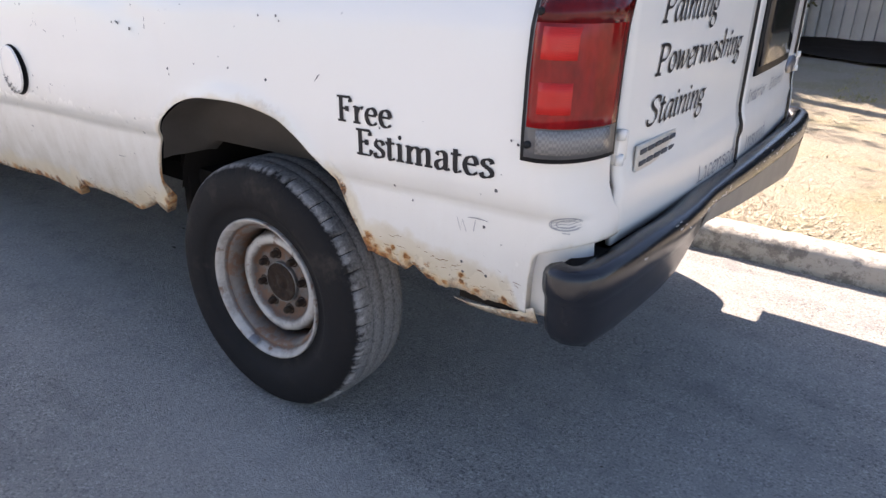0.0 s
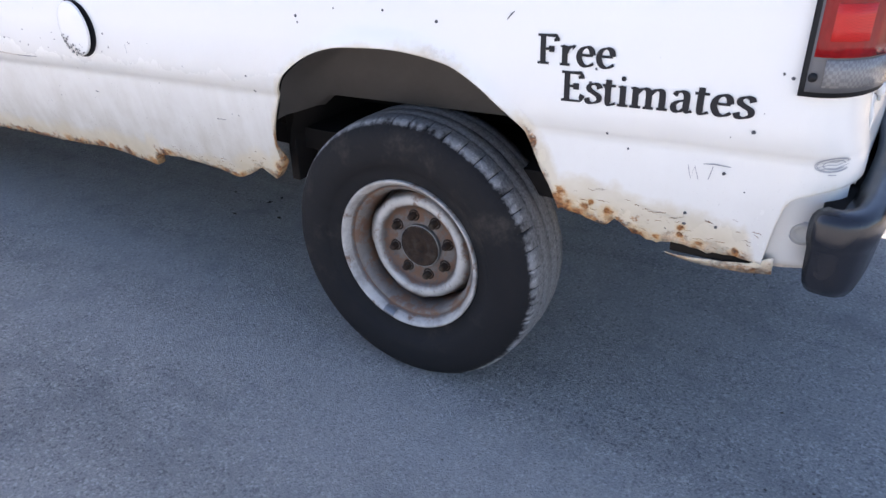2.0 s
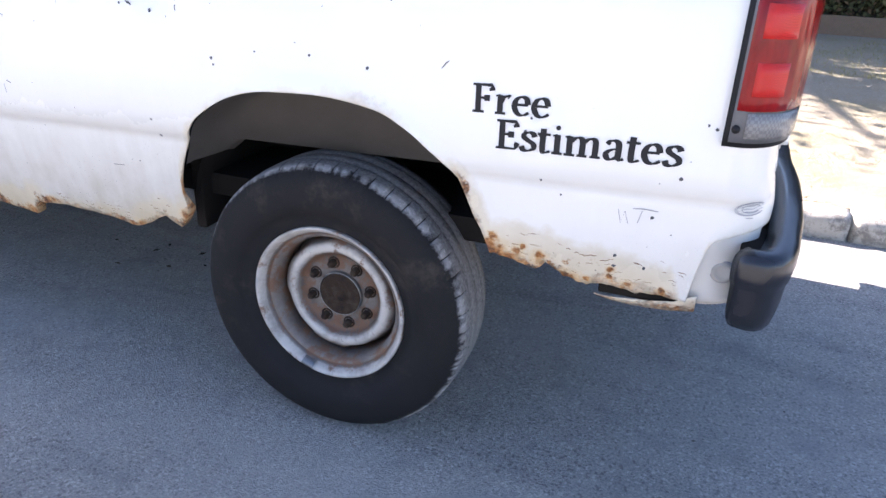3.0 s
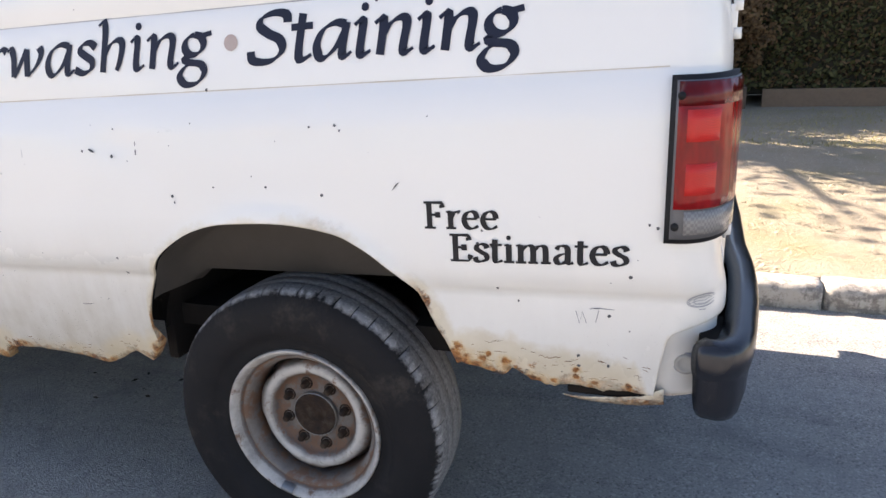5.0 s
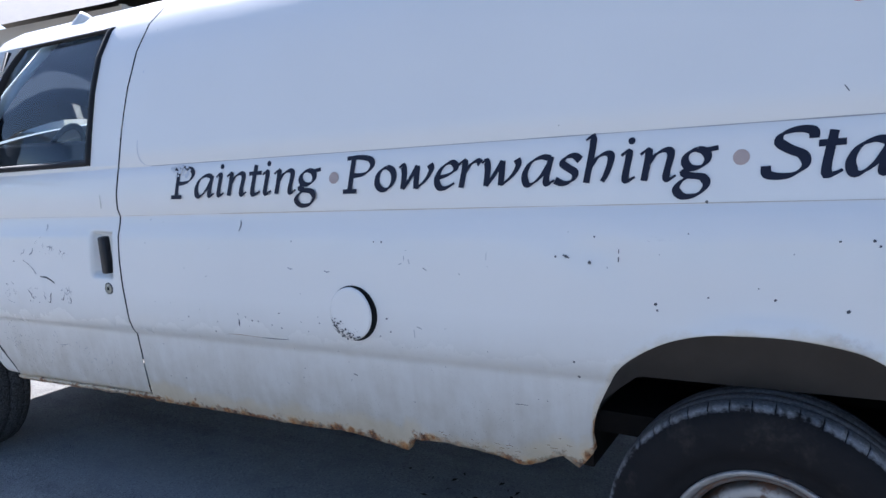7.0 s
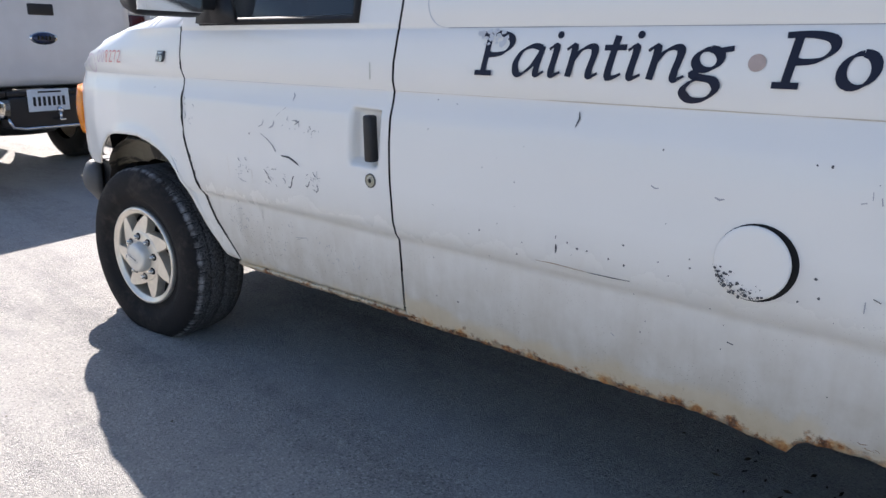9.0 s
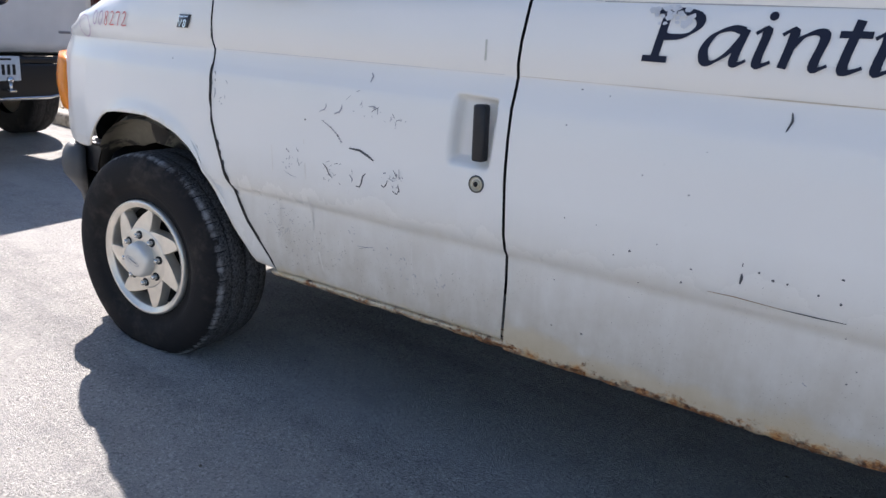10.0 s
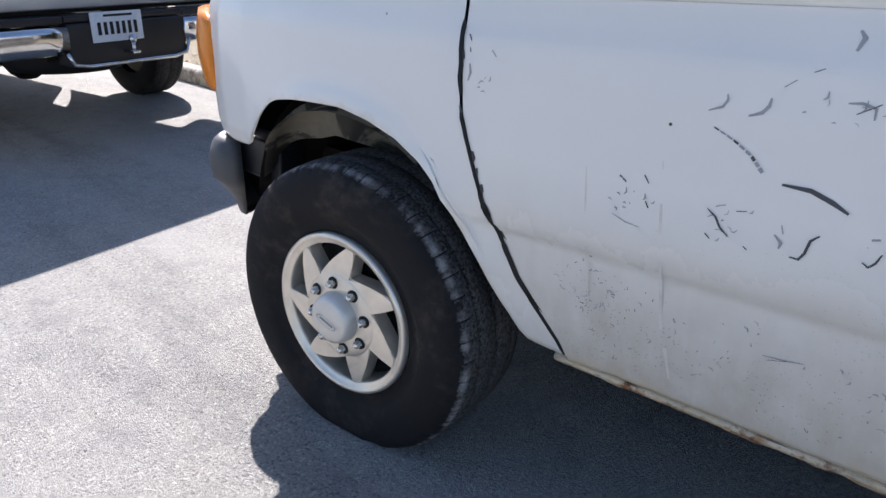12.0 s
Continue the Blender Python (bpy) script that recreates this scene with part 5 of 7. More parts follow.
for _ in range(120):
    a, r = rng.choice((rng.uniform(3.3, 5.3), rng.gauss(4.0, 0.25), rng.gauss(4.8, 0.2))), FUEL_R * (0.97 - abs(rng.gauss(0, 0.16)))
    c = (FUEL_X - 0.009 + r * math.cos(a), FUEL_H + r * math.sin(a))
    s = 0.0008 + 0.0042 * rng.random() ** 2.5
    vs = [bm.verts.new(side(c[0] + s * rng.uniform(0.5, 1.3) * math.cos(q), c[1] + s * rng.uniform(0.4, 1.2) * math.sin(q), 0.0122 + 0.007 * r / FUEL_R * math.cos(a))) for q in (0, 1.2, 2.4, 3.7, 5.0)]
    bm.faces.new(vs)
tagged(van_part("chipped_paint", bm, SCUFF, flap), kind="stuff")
# stamped corner line of the upper panel, its shade painted as a grey ribbon
bm = bmesh.new()
line = [(-2.035 + 0.075 - 0.075 * math.cos(t), 1.3705 + 0.075 - 0.075 * math.sin(t)) for t in [k * math.pi / 16 for k in range(9)]]
line = [(-2.02, 1.85), (-2.035, 1.7)] + line
rows = [[side(u, h, 0.0008), side(u + 0.0035, h + 0.001, 0.0008)] for u, h in line]
add_grid(bm, rows)
van_part("pressed_line", bm, PRESSED, flank)


def groove(u0, u1, h, width, material, parent, gaps, seed):
    """A thin line that paints the shade and rusty stain of a pressed groove, broken here and there."""
    bm = bmesh.new()
    rows = []
    for u in spread(u0, u1, 0.02):
        w = width * max(0.15, 0.7 + 0.9 * noise.noise(Vector((u * 5, seed, 0))) - gaps * max(0, noise.noise(Vector((u * 1.3, seed, 5)))))
        rows.append([side(u, h - w * 0.5, 0.0009), side(u, h + w * 0.5, 0.0009)])
    add_grid(bm, rows)
    return van_part("groove_line", bm, material, parent)


groove(-1.955, 0.98, 1.3705, 0.0026, GROOVE_DARK, flank, 0.6, 1)
groove(-2.13, 0.81, 1.2025, 0.0030, GROOVE, flank, 1.0, 2)
groove(-3.16, -2.17, 1.2025, 0.0018, PRESSED, front_door, 0.8, 3)
groove(-4.02, -3.235, 1.2025, 0.0018, PRESSED, None, 0.8, 4)

# ---- underside, wheel wells, cab ----
van_part("floor_pan", box(-2.95, 0.92, 0.16, 1.80, 0.56, 0.62), UNDERSIDE, None, "dark dirty underside", smooth=False)
van_part("engine_tray", box(-4.15, -2.96, 0.24, 1.72, 0.40, 0.62), UNDERSIDE, None, smooth=False)
# unseen box added to stop sunlight between grille and bumper
van_part("nose_tray", box(-4.32, -4.16, 0.16, 1.80, 0.42, 0.58), UNDERSIDE, None, smooth=False)
for y in (0.42, 1.46):
    van_part("frame_rail", box(-2.95, 0.26, y, y + 0.08, 0.48, 0.555), UNDERSIDE, None, smooth=False)
bm = bmesh.new()
add_tube(bm, [(0.0, 0.30, 0.36), (0.0, 0.8, 0.37), (0.0, 1.2, 0.37), (0.0, 1.66, 0.36)], [0.05, 0.06, 0.06, 0.05], 12)
bmesh.ops.create_uvsphere(bm, u_segments=16, v_segments=10, radius=0.17, matrix=Matrix.Translation((0, 0.98, 0.37)))
van_part("rear_axle", bm, UNDERSIDE)
for yy in (0.46, 1.50):
    bm = bmesh.new()
    for k in range(4):
        add_box(bm, -0.42 + 0.06 * k, 0.24 - 0.05 * k, yy - 0.03, yy + 0.03, 0.45 - 0.012 * k, 0.46 - 0.012 * k)
    van_part("leaf_spring", bm, UNDERSIDE, smooth=False)
bm = bmesh.new()
add_tube(bm, [(-3.2, 1.2, 0.40), (-1.5, 1.25, 0.38), (-0.6, 1.3, 0.40), (0.3, 1.45, 0.42), (0.7, 1.6, 0.42)], 0.03, 10)
add_tube(bm, [(-1.9, 1.23, 0.38), (-1.85, 1.23, 0.38), (-1.25, 1.26, 0.38), (-1.2, 1.26, 0.38)], [0.05, 0.10, 0.10, 0.05], 12)
van_part("exhaust", bm, RUST_DARK)
bm = bmesh.new()
add_tube(bm, [(-3.53, 0.2, 0.34), (-3.53, 0.9, 0.33), (-3.53, 1.76, 0.34)], 0.04, 10)
van_part("front_axle", bm, UNDERSIDE)


def wheel_well(cx, cz, r, y0, y1, squash):
    bm = bmesh.new()
    a = [math.pi * k / 20 for k in range(1, 20)]
    arc = [(cx + r * math.cos(t), cz + r * squash * math.sin(t)) for t in a]
    vs = add_grid(bm, [[(x, y, z) for x, z in arc] for y in (y0, y0 + 0.12, y0 + 0.26, y1)])
    bm.faces.new(vs[-1])
    return bm


# shade is put into the colour: near-black well, lighter band where light reaches
well = van_part("wheel_well", wheel_well(0.0, 0.50, 0.46, 0.10, 0.46, 0.95), UNDERSIDE, None, "inner wheel arch in a near-black shade colour with a lighter upper band")
bm = bmesh.new()
rows = []
for u in spread(-0.392, 0.38, 0.02):
    z = lerp_list(ARCH, u)
    e = min(z, 0.728 + 0.03 * (u + 0.4) - 0.03 * smooth_step(-0.34, -0.39, u))
    y = side(u, z - RAKE * u).y
    rows.append([(u, y + 0.006, z), (u, 0.04, z + 0.003), (u * 0.995, 0.09, max(e, z - 0.002)), (u * 0.98, 0.140, max(e, z - 0.02)), (u * 0.98, 0.155, e), (u * 0.98, 0.19, e - 0.006)])
add_grid(bm, rows)
van_part("arch_band", bm, LINER, well, "upper band of the inner arch in grey for its lit part")
for x0, x1 in ((-0.05, 0.06), (0.11, 0.20)):     # stepped patches of the coating
    van_part("coating_patch", box(x0, x1, 0.136, 0.142, 0.875, 0.905, 0.003), LINER, well)
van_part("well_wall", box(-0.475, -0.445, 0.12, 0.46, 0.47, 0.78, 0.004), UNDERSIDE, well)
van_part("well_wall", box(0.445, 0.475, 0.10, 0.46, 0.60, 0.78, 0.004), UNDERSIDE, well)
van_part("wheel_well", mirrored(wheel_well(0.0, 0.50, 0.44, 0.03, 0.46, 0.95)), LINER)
# the near well is near-black, the far one plain grey
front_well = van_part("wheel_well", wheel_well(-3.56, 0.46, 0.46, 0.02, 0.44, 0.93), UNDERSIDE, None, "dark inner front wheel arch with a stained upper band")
bm = bmesh.new()
rows = []
for t in [math.pi * k / 40 for k in range(5, 37)]:
    x, z = -3.56 + 0.435 * math.cos(t), 0.46 + 0.372 * math.sin(t)
    e = 0.715 - 0.05 * smooth_step(-3.75, -3.98, x)
    y = side(x, max(z, 0.5) - RAKE * x).y
    rows.append([(x, y + 0.012, z), (x, y + 0.045, z + 0.010), (x, y + 0.05, z + 0.022), (x, y + 0.12, max(e, z + 0.020)), (x, y + 0.155, max(e, z - 0.01)), (x, y + 0.165, e), (x, y + 0.20, e - 0.006)])
add_grid(bm, rows)
van_part("arch_band", bm, STAINED, front_well, "cream and black stained upper band of the inner arch")
van_part("wheel_well", mirrored(wheel_well(-3.56, 0.46, 0.46, 0.0, 0.44, 0.93)), LINER)
# mounting bracket behind the front bumper
van_part("bumper_bracket", box(-4.24, -3.96, 0.06, 0.14, 0.54, 0.66, 0.01), BLACK_PLASTIC, front_bumper)


def seat(y):
    ob = van_part("seat_base", box(-2.72, -2.22, y - 0.25, y + 0.25, 0.80, 1.00, 0.05), SEAT)
    bm = bmesh.new()
    m = Matrix.Translation((-2.26, y, 0.98)) @ Matrix.Rotation(radians(14), 4, "Y")
    add_box(bm, -0.07, 0.07, -0.25, 0.25, 0.0, 0.64, 0.06, m)
    add_box(bm, -0.05, 0.05, -0.13, 0.13, 0.66, 0.86, 0.045, m)
    van_part("backrest", bm, SEAT, ob)


seat(0.52)
seat(1.44)
bm = bmesh.new()
add_box(bm, -3.25, -2.95, 0.16, 1.80, 1.02, 1.30, 0.06)
for y0, y1 in ((0.055, 0.11), (1.85, 1.905)):
    van_part("door_trim", box(-3.12, -2.16, y0, y1, 0.72, 1.405, 0.015), SEAT, None, "dark inner door trim")
van_part("dashboard", bm, SEAT)
bm = bmesh.new()
ring = [(-2.86 + 0.07 * math.sin(t), 0.52 + 0.19 * math.cos(t), 1.26 + 0.17 * math.sin(t)) for t in [2 * math.pi * k / 24 for k in range(25)]]
add_tube(bm, ring, 0.014, 8)
van_part("steering_wheel", bm, SEAT)
van_part("bulkhead", box(-2.06, -2.03, 0.10, 1.86, 0.62, 1.30), UNDERSIDE, None, smooth=False)
van_part("cab_floor", box(-3.3, -2.05, 0.12, 1.84, 0.60, 0.66), UNDERSIDE, None, smooth=False)
# dark door jambs behind the panel gaps
for seam in (SEAM_REAR, SEAM_FRONT):
    bm = bmesh.new()
    rows = []
    for h in LEVELS[6:36]:
        z = h + RAKE * (-2.1 if seam is SEAM_REAR else -3.1)
        x = lerp_list(seam, z)
        y = side(x, z - RAKE * x).y + 0.014
        rows.append([(x - 0.04, y, z), (x, y + 0.006, z), (x + 0.04, y, z)])
    add_grid(bm, rows)
    van_part("door_jamb", bm, SEAL)
bm = bmesh.new()
add_box(bm, 0.872, 0.904, 0.95, 1.02, 0.70, 1.95)
van_part("tail_jamb", bm, SEAL, smooth=False)


# ---- wheels ----
SIPE_STEPS = (0.0, 0.045, 0.09, 0.28, 0.47, 0.66, 0.85)


def tyre_mesh(centre, radius, width, rim, pitches=46, seed=0, tread=0.58, wall=0.02):
    """Tyre whose outer wall faces -y at centre.y; wall, cut shoulder blocks and grooved tread."""
    rng = random.Random(seed)
    r, w = radius, width
    turns = [(p + f) / pitches for p in range(pitches) for f in SIPE_STEPS]
    cut = [f == SIPE_STEPS[1] for p in range(pitches) for f in SIPE_STEPS]
    seg = len(turns)
    t0, t1 = tread, tread * 0.80
    prof = [(rim - 0.006, 0.022, 0), (rim, 0.010, 0), (rim + 0.010, 0.004, 0), (rim + 0.016, 0.006, 0), (rim + 0.045, -0.010, wall), (rim + 0.050, -0.014, 0.0), (rim + 0.075, -0.019, wall), (r - 0.055, -0.018, wall), (r - 0.034, -0.013, wall * 2),
            (r - 0.018, -0.003, wall * 3), (r - 0.0115, 0.004, 0.55), (r - 0.0072, 0.009, 0.85), (r - 0.0048, 0.014, 0.92), (r - 0.003, 0.026, t0), (r - 0.001, 0.050, t0), (r - 0.002, 0.053, t1), (r - 0.002, 0.057, t1), (r, 0.061, t0),
            (r, w * 0.5 - 0.005, t0), (r - 0.002, w * 0.5 - 0.002, t1), (r - 0.002, w * 0.5 + 0.003, t1), (r, w * 0.5 + 0.007, t0), (r - 0.001, w - 0.061, t0), (r - 0.002, w - 0.057, t1), (r - 0.002, w - 0.053, t1), (r - 0.001, w - 0.049, t0),
            (r - 0.006, w - 0.016, t0), (r - 0.03, w - 0.002, 0.15), (rim + 0.05, w + 0.004, 0.0), (rim, w - 0.01, 0.0)]
    bm = bmesh.new()
    rows, worn = [], []
    nick = [min(1.0, max(0.0, 0.5 + 0.9 * noise.noise(Vector((t * 26, seed, 0))) + 0.7 * (rng.random() - 0.5))) for t in turns]
    for k, (pr, py, wv) in enumerate(prof):
        row = []
        for s in range(seg):
            a = 2 * math.pi * turns[s]
            rr, wear = pr, wv
            if k in (10, 11, 12):
                rr -= 0.0012 * nick[s]
                wear = wv * (0.25 + 0.95 * nick[s]) * (0.45 + tread)
            if cut[s] and 10 <= k <= 13:
                rr -= 0.005
                wear = 0.0
            row.append((centre[0] + rr * math.cos(a), centre[1] + py, centre[2] + rr * math.sin(a)))
            worn.append(min(1, wear))
        rows.append(row)
    add_grid(bm, rows, closed=True)
    for v in bm.verts:                      # flat where it stands on the road
        if v.co.z < 0.004:
            v.co.z = 0.004
    return bm, worn


def nut(centre, r=0.0125, length=0.026):
    bm = bmesh.new()
    hexa = lambda y, q: [(centre[0] + q * math.cos(k * math.pi / 3), centre[1] + y, centre[2] + q * math.sin(k * math.pi / 3)) for k in range(6)]
    vs = add_grid(bm, [hexa(0.004, r * 1.25), hexa(0, r), hexa(-length * 0.7, r), hexa(-length * 0.9, r * 0.8), hexa(-length, r * 0.45)], closed=True)
    bm.faces.new(vs[-1])
    return bm


def steel_wheel(name, centre, radius, label, flip=False):
    """Dished steel wheel with a lobed disc, eight nuts and a rusty hub."""
    f = mirrored if flip else (lambda b: b)
    cx, cy, cz = centre
    bm = lathe([(0.196, 0.20), (0.182, 0.14), (0.168, 0.12), (0.168, 0.062), (0.171, 0.042), (0.177, 0.030), (0.184, 0.025), (0.1865, 0.0265), (0.188, 0.021), (0.193, 0.015), (0.198, 0.006), (0.203, -0.001), (0.208, -0.004), (0.211, -0.001), (0.2105, 0.008)], centre, 96)
    wheel = van_part(name, f(bm), STEEL, None, label)
    # dirt and painted recess shade together: darkest in the crease and deep barrel
    dirt = [(0.0, 0.45), (0.183, 0.58), (0.1855, 0.58), (0.1865, 1.0), (0.189, 0.48), (0.194, 0.22), (0.206, 0.14), (0.22, 0.7)]
    float_layer(wheel, "worn", [lerp_list(dirt, math.hypot(v.co.x - cx, v.co.z - cz)) if abs(v.co.y - (cy if not flip else 2 * VAN_MID - cy)) < 0.05 else 0.75 for v in wheel.data.vertices])
    bm, worn = tyre_mesh(centre, radius, 0.195, 0.206, seed=3)
    t = van_part("tyre", f(bm), RUBBER, wheel, "worn black tyre with scuffed shoulder")
    float_layer(t, "worn", worn)
    bm = lathe([(0.172, 0.125), (0.157, 0.110), (0.153, 0.078), (0.150, 0.064), (0.144, 0.056), (0.136, 0.052), (0.128, 0.053), (0.121, 0.058), (0.115, 0.068), (0.110, 0.075), (0.101, 0.078), (0.075, 0.077), (0.060, 0.079)], centre, 96)
    for v in bm.verts:                      # the outer edge swells where the disc meets the rim
        r, a = math.hypot(v.co.x - cx, v.co.z - cz), math.atan2(v.co.z - cz, v.co.x - cx)
        if r > 0.140:
            q = 1 + 0.050 * smooth_step(0.140, 0.152, r) * smooth_step(-0.2, 0.5, math.cos(4 * a + 0.9))
            v.co.x, v.co.z = cx + (v.co.x - cx) * q, cz + (v.co.z - cz) * q
    d = van_part("disc", f(bm), STEEL, wheel)
    # grime round the nuts, with shade painted into the inner crease and outer gap
    ring = [(0.06, 0.55), (0.085, 0.60), (0.104, 0.82), (0.112, 0.95), (0.118, 0.50), (0.124, 0.12), (0.142, 0.10), (0.150, 0.5), (0.156, 0.65), (0.17, 0.9)]
    float_layer(d, "worn", [lerp_list(ring, math.hypot(v.co.x - cx, v.co.z - cz)) for v in d.data.vertices])
    bm = lathe([(0.0585, 0.085), (0.0585, 0.066), (0.056, 0.0635), (0.050, 0.064), (0.030, 0.066), (0.027, 0.068), (0.020, 0.068), (0.017, 0.064), (0.006, 0.063), (0.0, 0.063)], centre, 40)
    van_part("hub", f(bm), RUST_DARK, wheel, "brown rusty hub cap")
    bm = lathe([(0.061, 0.080), (0.0615, 0.068), (0.0600, 0.0655), (0.0588, 0.067)], centre, 40)
    van_part("hub_ring", f(bm), NUT_STEEL, wheel)
    for k in range(8):
        a = 2 * math.pi * (k + 0.30) / 8
        p = (cx + 0.0860 * math.cos(a), cy + 0.077, cz + 0.0860 * math.sin(a))
        van_part("nut_seat", f(lathe([(0.0165, 0.004), (0.0165, -0.0012), (0.012, -0.0005)], p, 14)), RUST_DARK, wheel)
        van_part("wheel_nut", f(nut(p, 0.0105, 0.024)), RUST_DARK, wheel)
    bm = bmesh.new()                        # balance weight clipped to the rim
    rows = [[(cx + r * math.cos(q), cy + y, cz + r * math.sin(q)) for r, y in ((0.190, 0.014), (0.193, 0.004), (0.200, -0.005), (0.205, -0.006), (0.208, -0.004))] for q in [4.30 + 0.035 * j for j in range(6)]]
    add_grid(bm, rows)
    van_part("balance_weight", f(bm), NUT_STEEL, wheel)
    return wheel


def covered_wheel(name, centre, radius, label, flip=False):
    """Wheel with a silver cover that has seven raked openings and a domed cap."""
    f = mirrored if flip else (lambda b: b)
    cx, cy, cz = centre
    bm = lathe([(0.198, 0.20), (0.180, 0.10), (0.184, 0.050), (0.1835, 0.010), (0.1845, 0.003), (0.188, 0.000), (0.194, -0.001), (0.199, -0.007), (0.205, -0.010), (0.211, -0.007), (0.213, 0.000), (0.2125, 0.008)], centre, 96)
    wheel = van_part(name, f(bm), ALLOY, None, label)
    bm, worn = tyre_mesh(centre, radius, 0.240, 0.211, seed=4, tread=0.36, wall=0.0)
    t = van_part("tyre", f(bm), RUBBER, wheel, "black tyre with feathered outer shoulder")
    float_layer(t, "worn", worn)
    bm = lathe([(0.186, 0.062), (0.12, 0.064), (0.0, 0.064)], centre, 48)
    van_part("backing", f(bm), SEAL, wheel)
    bm = lathe([(0.1125, 0.020), (0.1125, -0.003), (0.110, -0.0056), (0.104, -0.0075), (0.09, -0.010), (0.06, -0.012), (0.0, -0.012)], centre, 56)
    van_part("cover_disc", f(bm), ALLOY, wheel)
    step = 2 * math.pi / 7
    for k in range(7):
        a = step * k + 2.20
        bm = bmesh.new()

        def at(r, deg, y):
            return Vector((cx + r * math.cos(a + radians(deg)), cy + y, cz + r * math.sin(a + radians(deg))))

        tip, root = at(0.1850, 8, -0.0005), at(0.1160, 47.8, -0.0045)
        out = [at(0.1855, q, -0.0005) for q in (-1, 1, 3, 5.5)] + [tip] + [tip.lerp(root, s) + at(0.004 * math.sin(math.pi * s), 40, 0) - at(0, 0, 0) for s in (0.25, 0.5, 0.75)] + [root]
        out += [at(0.1105, q, -0.0056) for q in (47, 38, 29, 20, 11, 4, -3)] + [at(0.1160, -3.6, -0.0045), at(0.152, -2.2, -0.002)]
        va = [bm.verts.new(p) for p in out]
        vb = [bm.verts.new(p + Vector((0, 0.040, 0))) for p in out]
        bm.faces.new(va)
        for i in range(len(va)):
            j = (i + 1) % len(va)
            bm.faces.new((va[i], va[j], vb[j], vb[i]))
        rim_edges = [e for e in bm.edges if e.verts[0] in va and e.verts[1] in va and min(math.hypot(v.co.x - cx, v.co.z - cz) for v in e.verts) > 0.112]
        bmesh.ops.bevel(bm, geom=rim_edges, offset=0.003, segments=2, affect="EDGES")
        van_part("spoke", f(bm), ALLOY, wheel, smooth=False)
    for k in range(8):
        a = 2 * math.pi * (k + 0.2) / 8
        p = (cx + 0.0870 * math.cos(a), cy - 0.0105, cz + 0.0870 * math.sin(a))
        # flat black disc that paints the dark hole round the nut
        bm = lathe([(0.0155, 0.004), (0.0155, -0.0012), (0.0135, -0.0016), (0.0, -0.0008)], p, 20)
        van_part("nut_seat", f(bm), SEAL, wheel)
        van_part("wheel_nut", f(nut(p, 0.0098, 0.019)), NUT_BRIGHT, wheel)
    bm = lathe([(0.066, -0.010), (0.064, -0.030), (0.060, -0.041), (0.052, -0.046), (0.03, -0.050), (0.0, -0.0515)], centre, 44)
    cap = van_part("centre_cap", f(bm), CAP_PAINT, wheel, "pale domed centre cap")
    bm = bmesh.new()
    ring = [[(cx + q * 0.032 * math.cos(t) + 0.006 * math.sin(t), cy - 0.0525, cz + q * 0.011 * math.sin(t) - 0.35 * q * 0.032 * math.cos(t)) for t in [2 * math.pi * s / 28 for s in range(28)]] for q in (1.0, 0.90)]
    add_grid(bm, ring, closed=True)
    add_box(bm, -0.022, 0.022, -0.0005, 0.0005, -0.002, 0.002, 0, Matrix.Translation((cx, cy - 0.0525, cz)) @ Matrix.Rotation(radians(19), 4, "Y"))
    van_part("cap_emblem", f(bm), SCUFF_GREY, cap)
    return wheel


def steer(wheel, centre, degrees):
    """Turns a wheel and its parts about the upright through its centre."""
    m = Matrix.Translation(centre) @ Matrix.Rotation(radians(degrees), 4, "Z") @ Matrix.Translation(-Vector(centre))
    for ob in [wheel] + list(wheel.children_recursive):
        ob.data.transform(m)


steel_wheel("wheel", (-0.024, 0.034, 0.369), 0.368, "rusty white steel wheel")
steel_wheel("wheel", (-0.024, 0.034, 0.369), 0.368, "rusty white steel wheel", True)
front = covered_wheel("wheel", (-3.548, -0.082, 0.342), 0.379, "wheel with silver seven-spoke cover")
steer(front, (-3.548, 0.02, 0.342), 5)
front = covered_wheel("wheel", (-3.548, -0.082, 0.342), 0.379, "wheel with silver seven-spoke cover", True)
steer(front, (-3.548, 2 * VAN_MID - 0.02, 0.342), 5)


# ---- lettering and marks on the van ----
def oval(cx, cy, rx, ry, a0=90, a1=450, n=22, tilt=0.0):
    return [(cx + rx * math.cos(radians(a0 + (a1 - a0) * k / n)) + tilt * ry * math.sin(radians(a0 + (a1 - a0) * k / n)), cy + ry * math.sin(radians(a0 + (a1 - a0) * k / n))) for k in range(n + 1)]


def smooth_line(points, n=4):
    pts = [Vector(p) for p in points]
    out = []
    for i in range(len(pts) - 1):
        p0, p1, p2, p3 = pts[max(0, i - 1)], pts[i], pts[i + 1], pts[min(len(pts) - 1, i + 2)]
        for k in range(n):
            t = k / n
            out.append(0.5 * ((2 * p1) + (p2 - p0) * t + (2 * p0 - 5 * p1 + 4 * p2 - p3) * t * t + (3 * p1 - p0 - 3 * p2 + p3) * t ** 3))
    return out + [pts[-1]]


# letters as pen strokes in units of the capital height: advance, strokes; a leading "|" keeps corners sharp
ITALIC, ROMAN = {}, {}
ITALIC["i"] = (0.27, [[(0, 0.54), (0.06, 0.61), (0.11, 0.56), (0.10, 0.12), (0.14, 0.02), (0.24, 0.09)], oval(0.115, 0.86, 0.028, 0.028)])
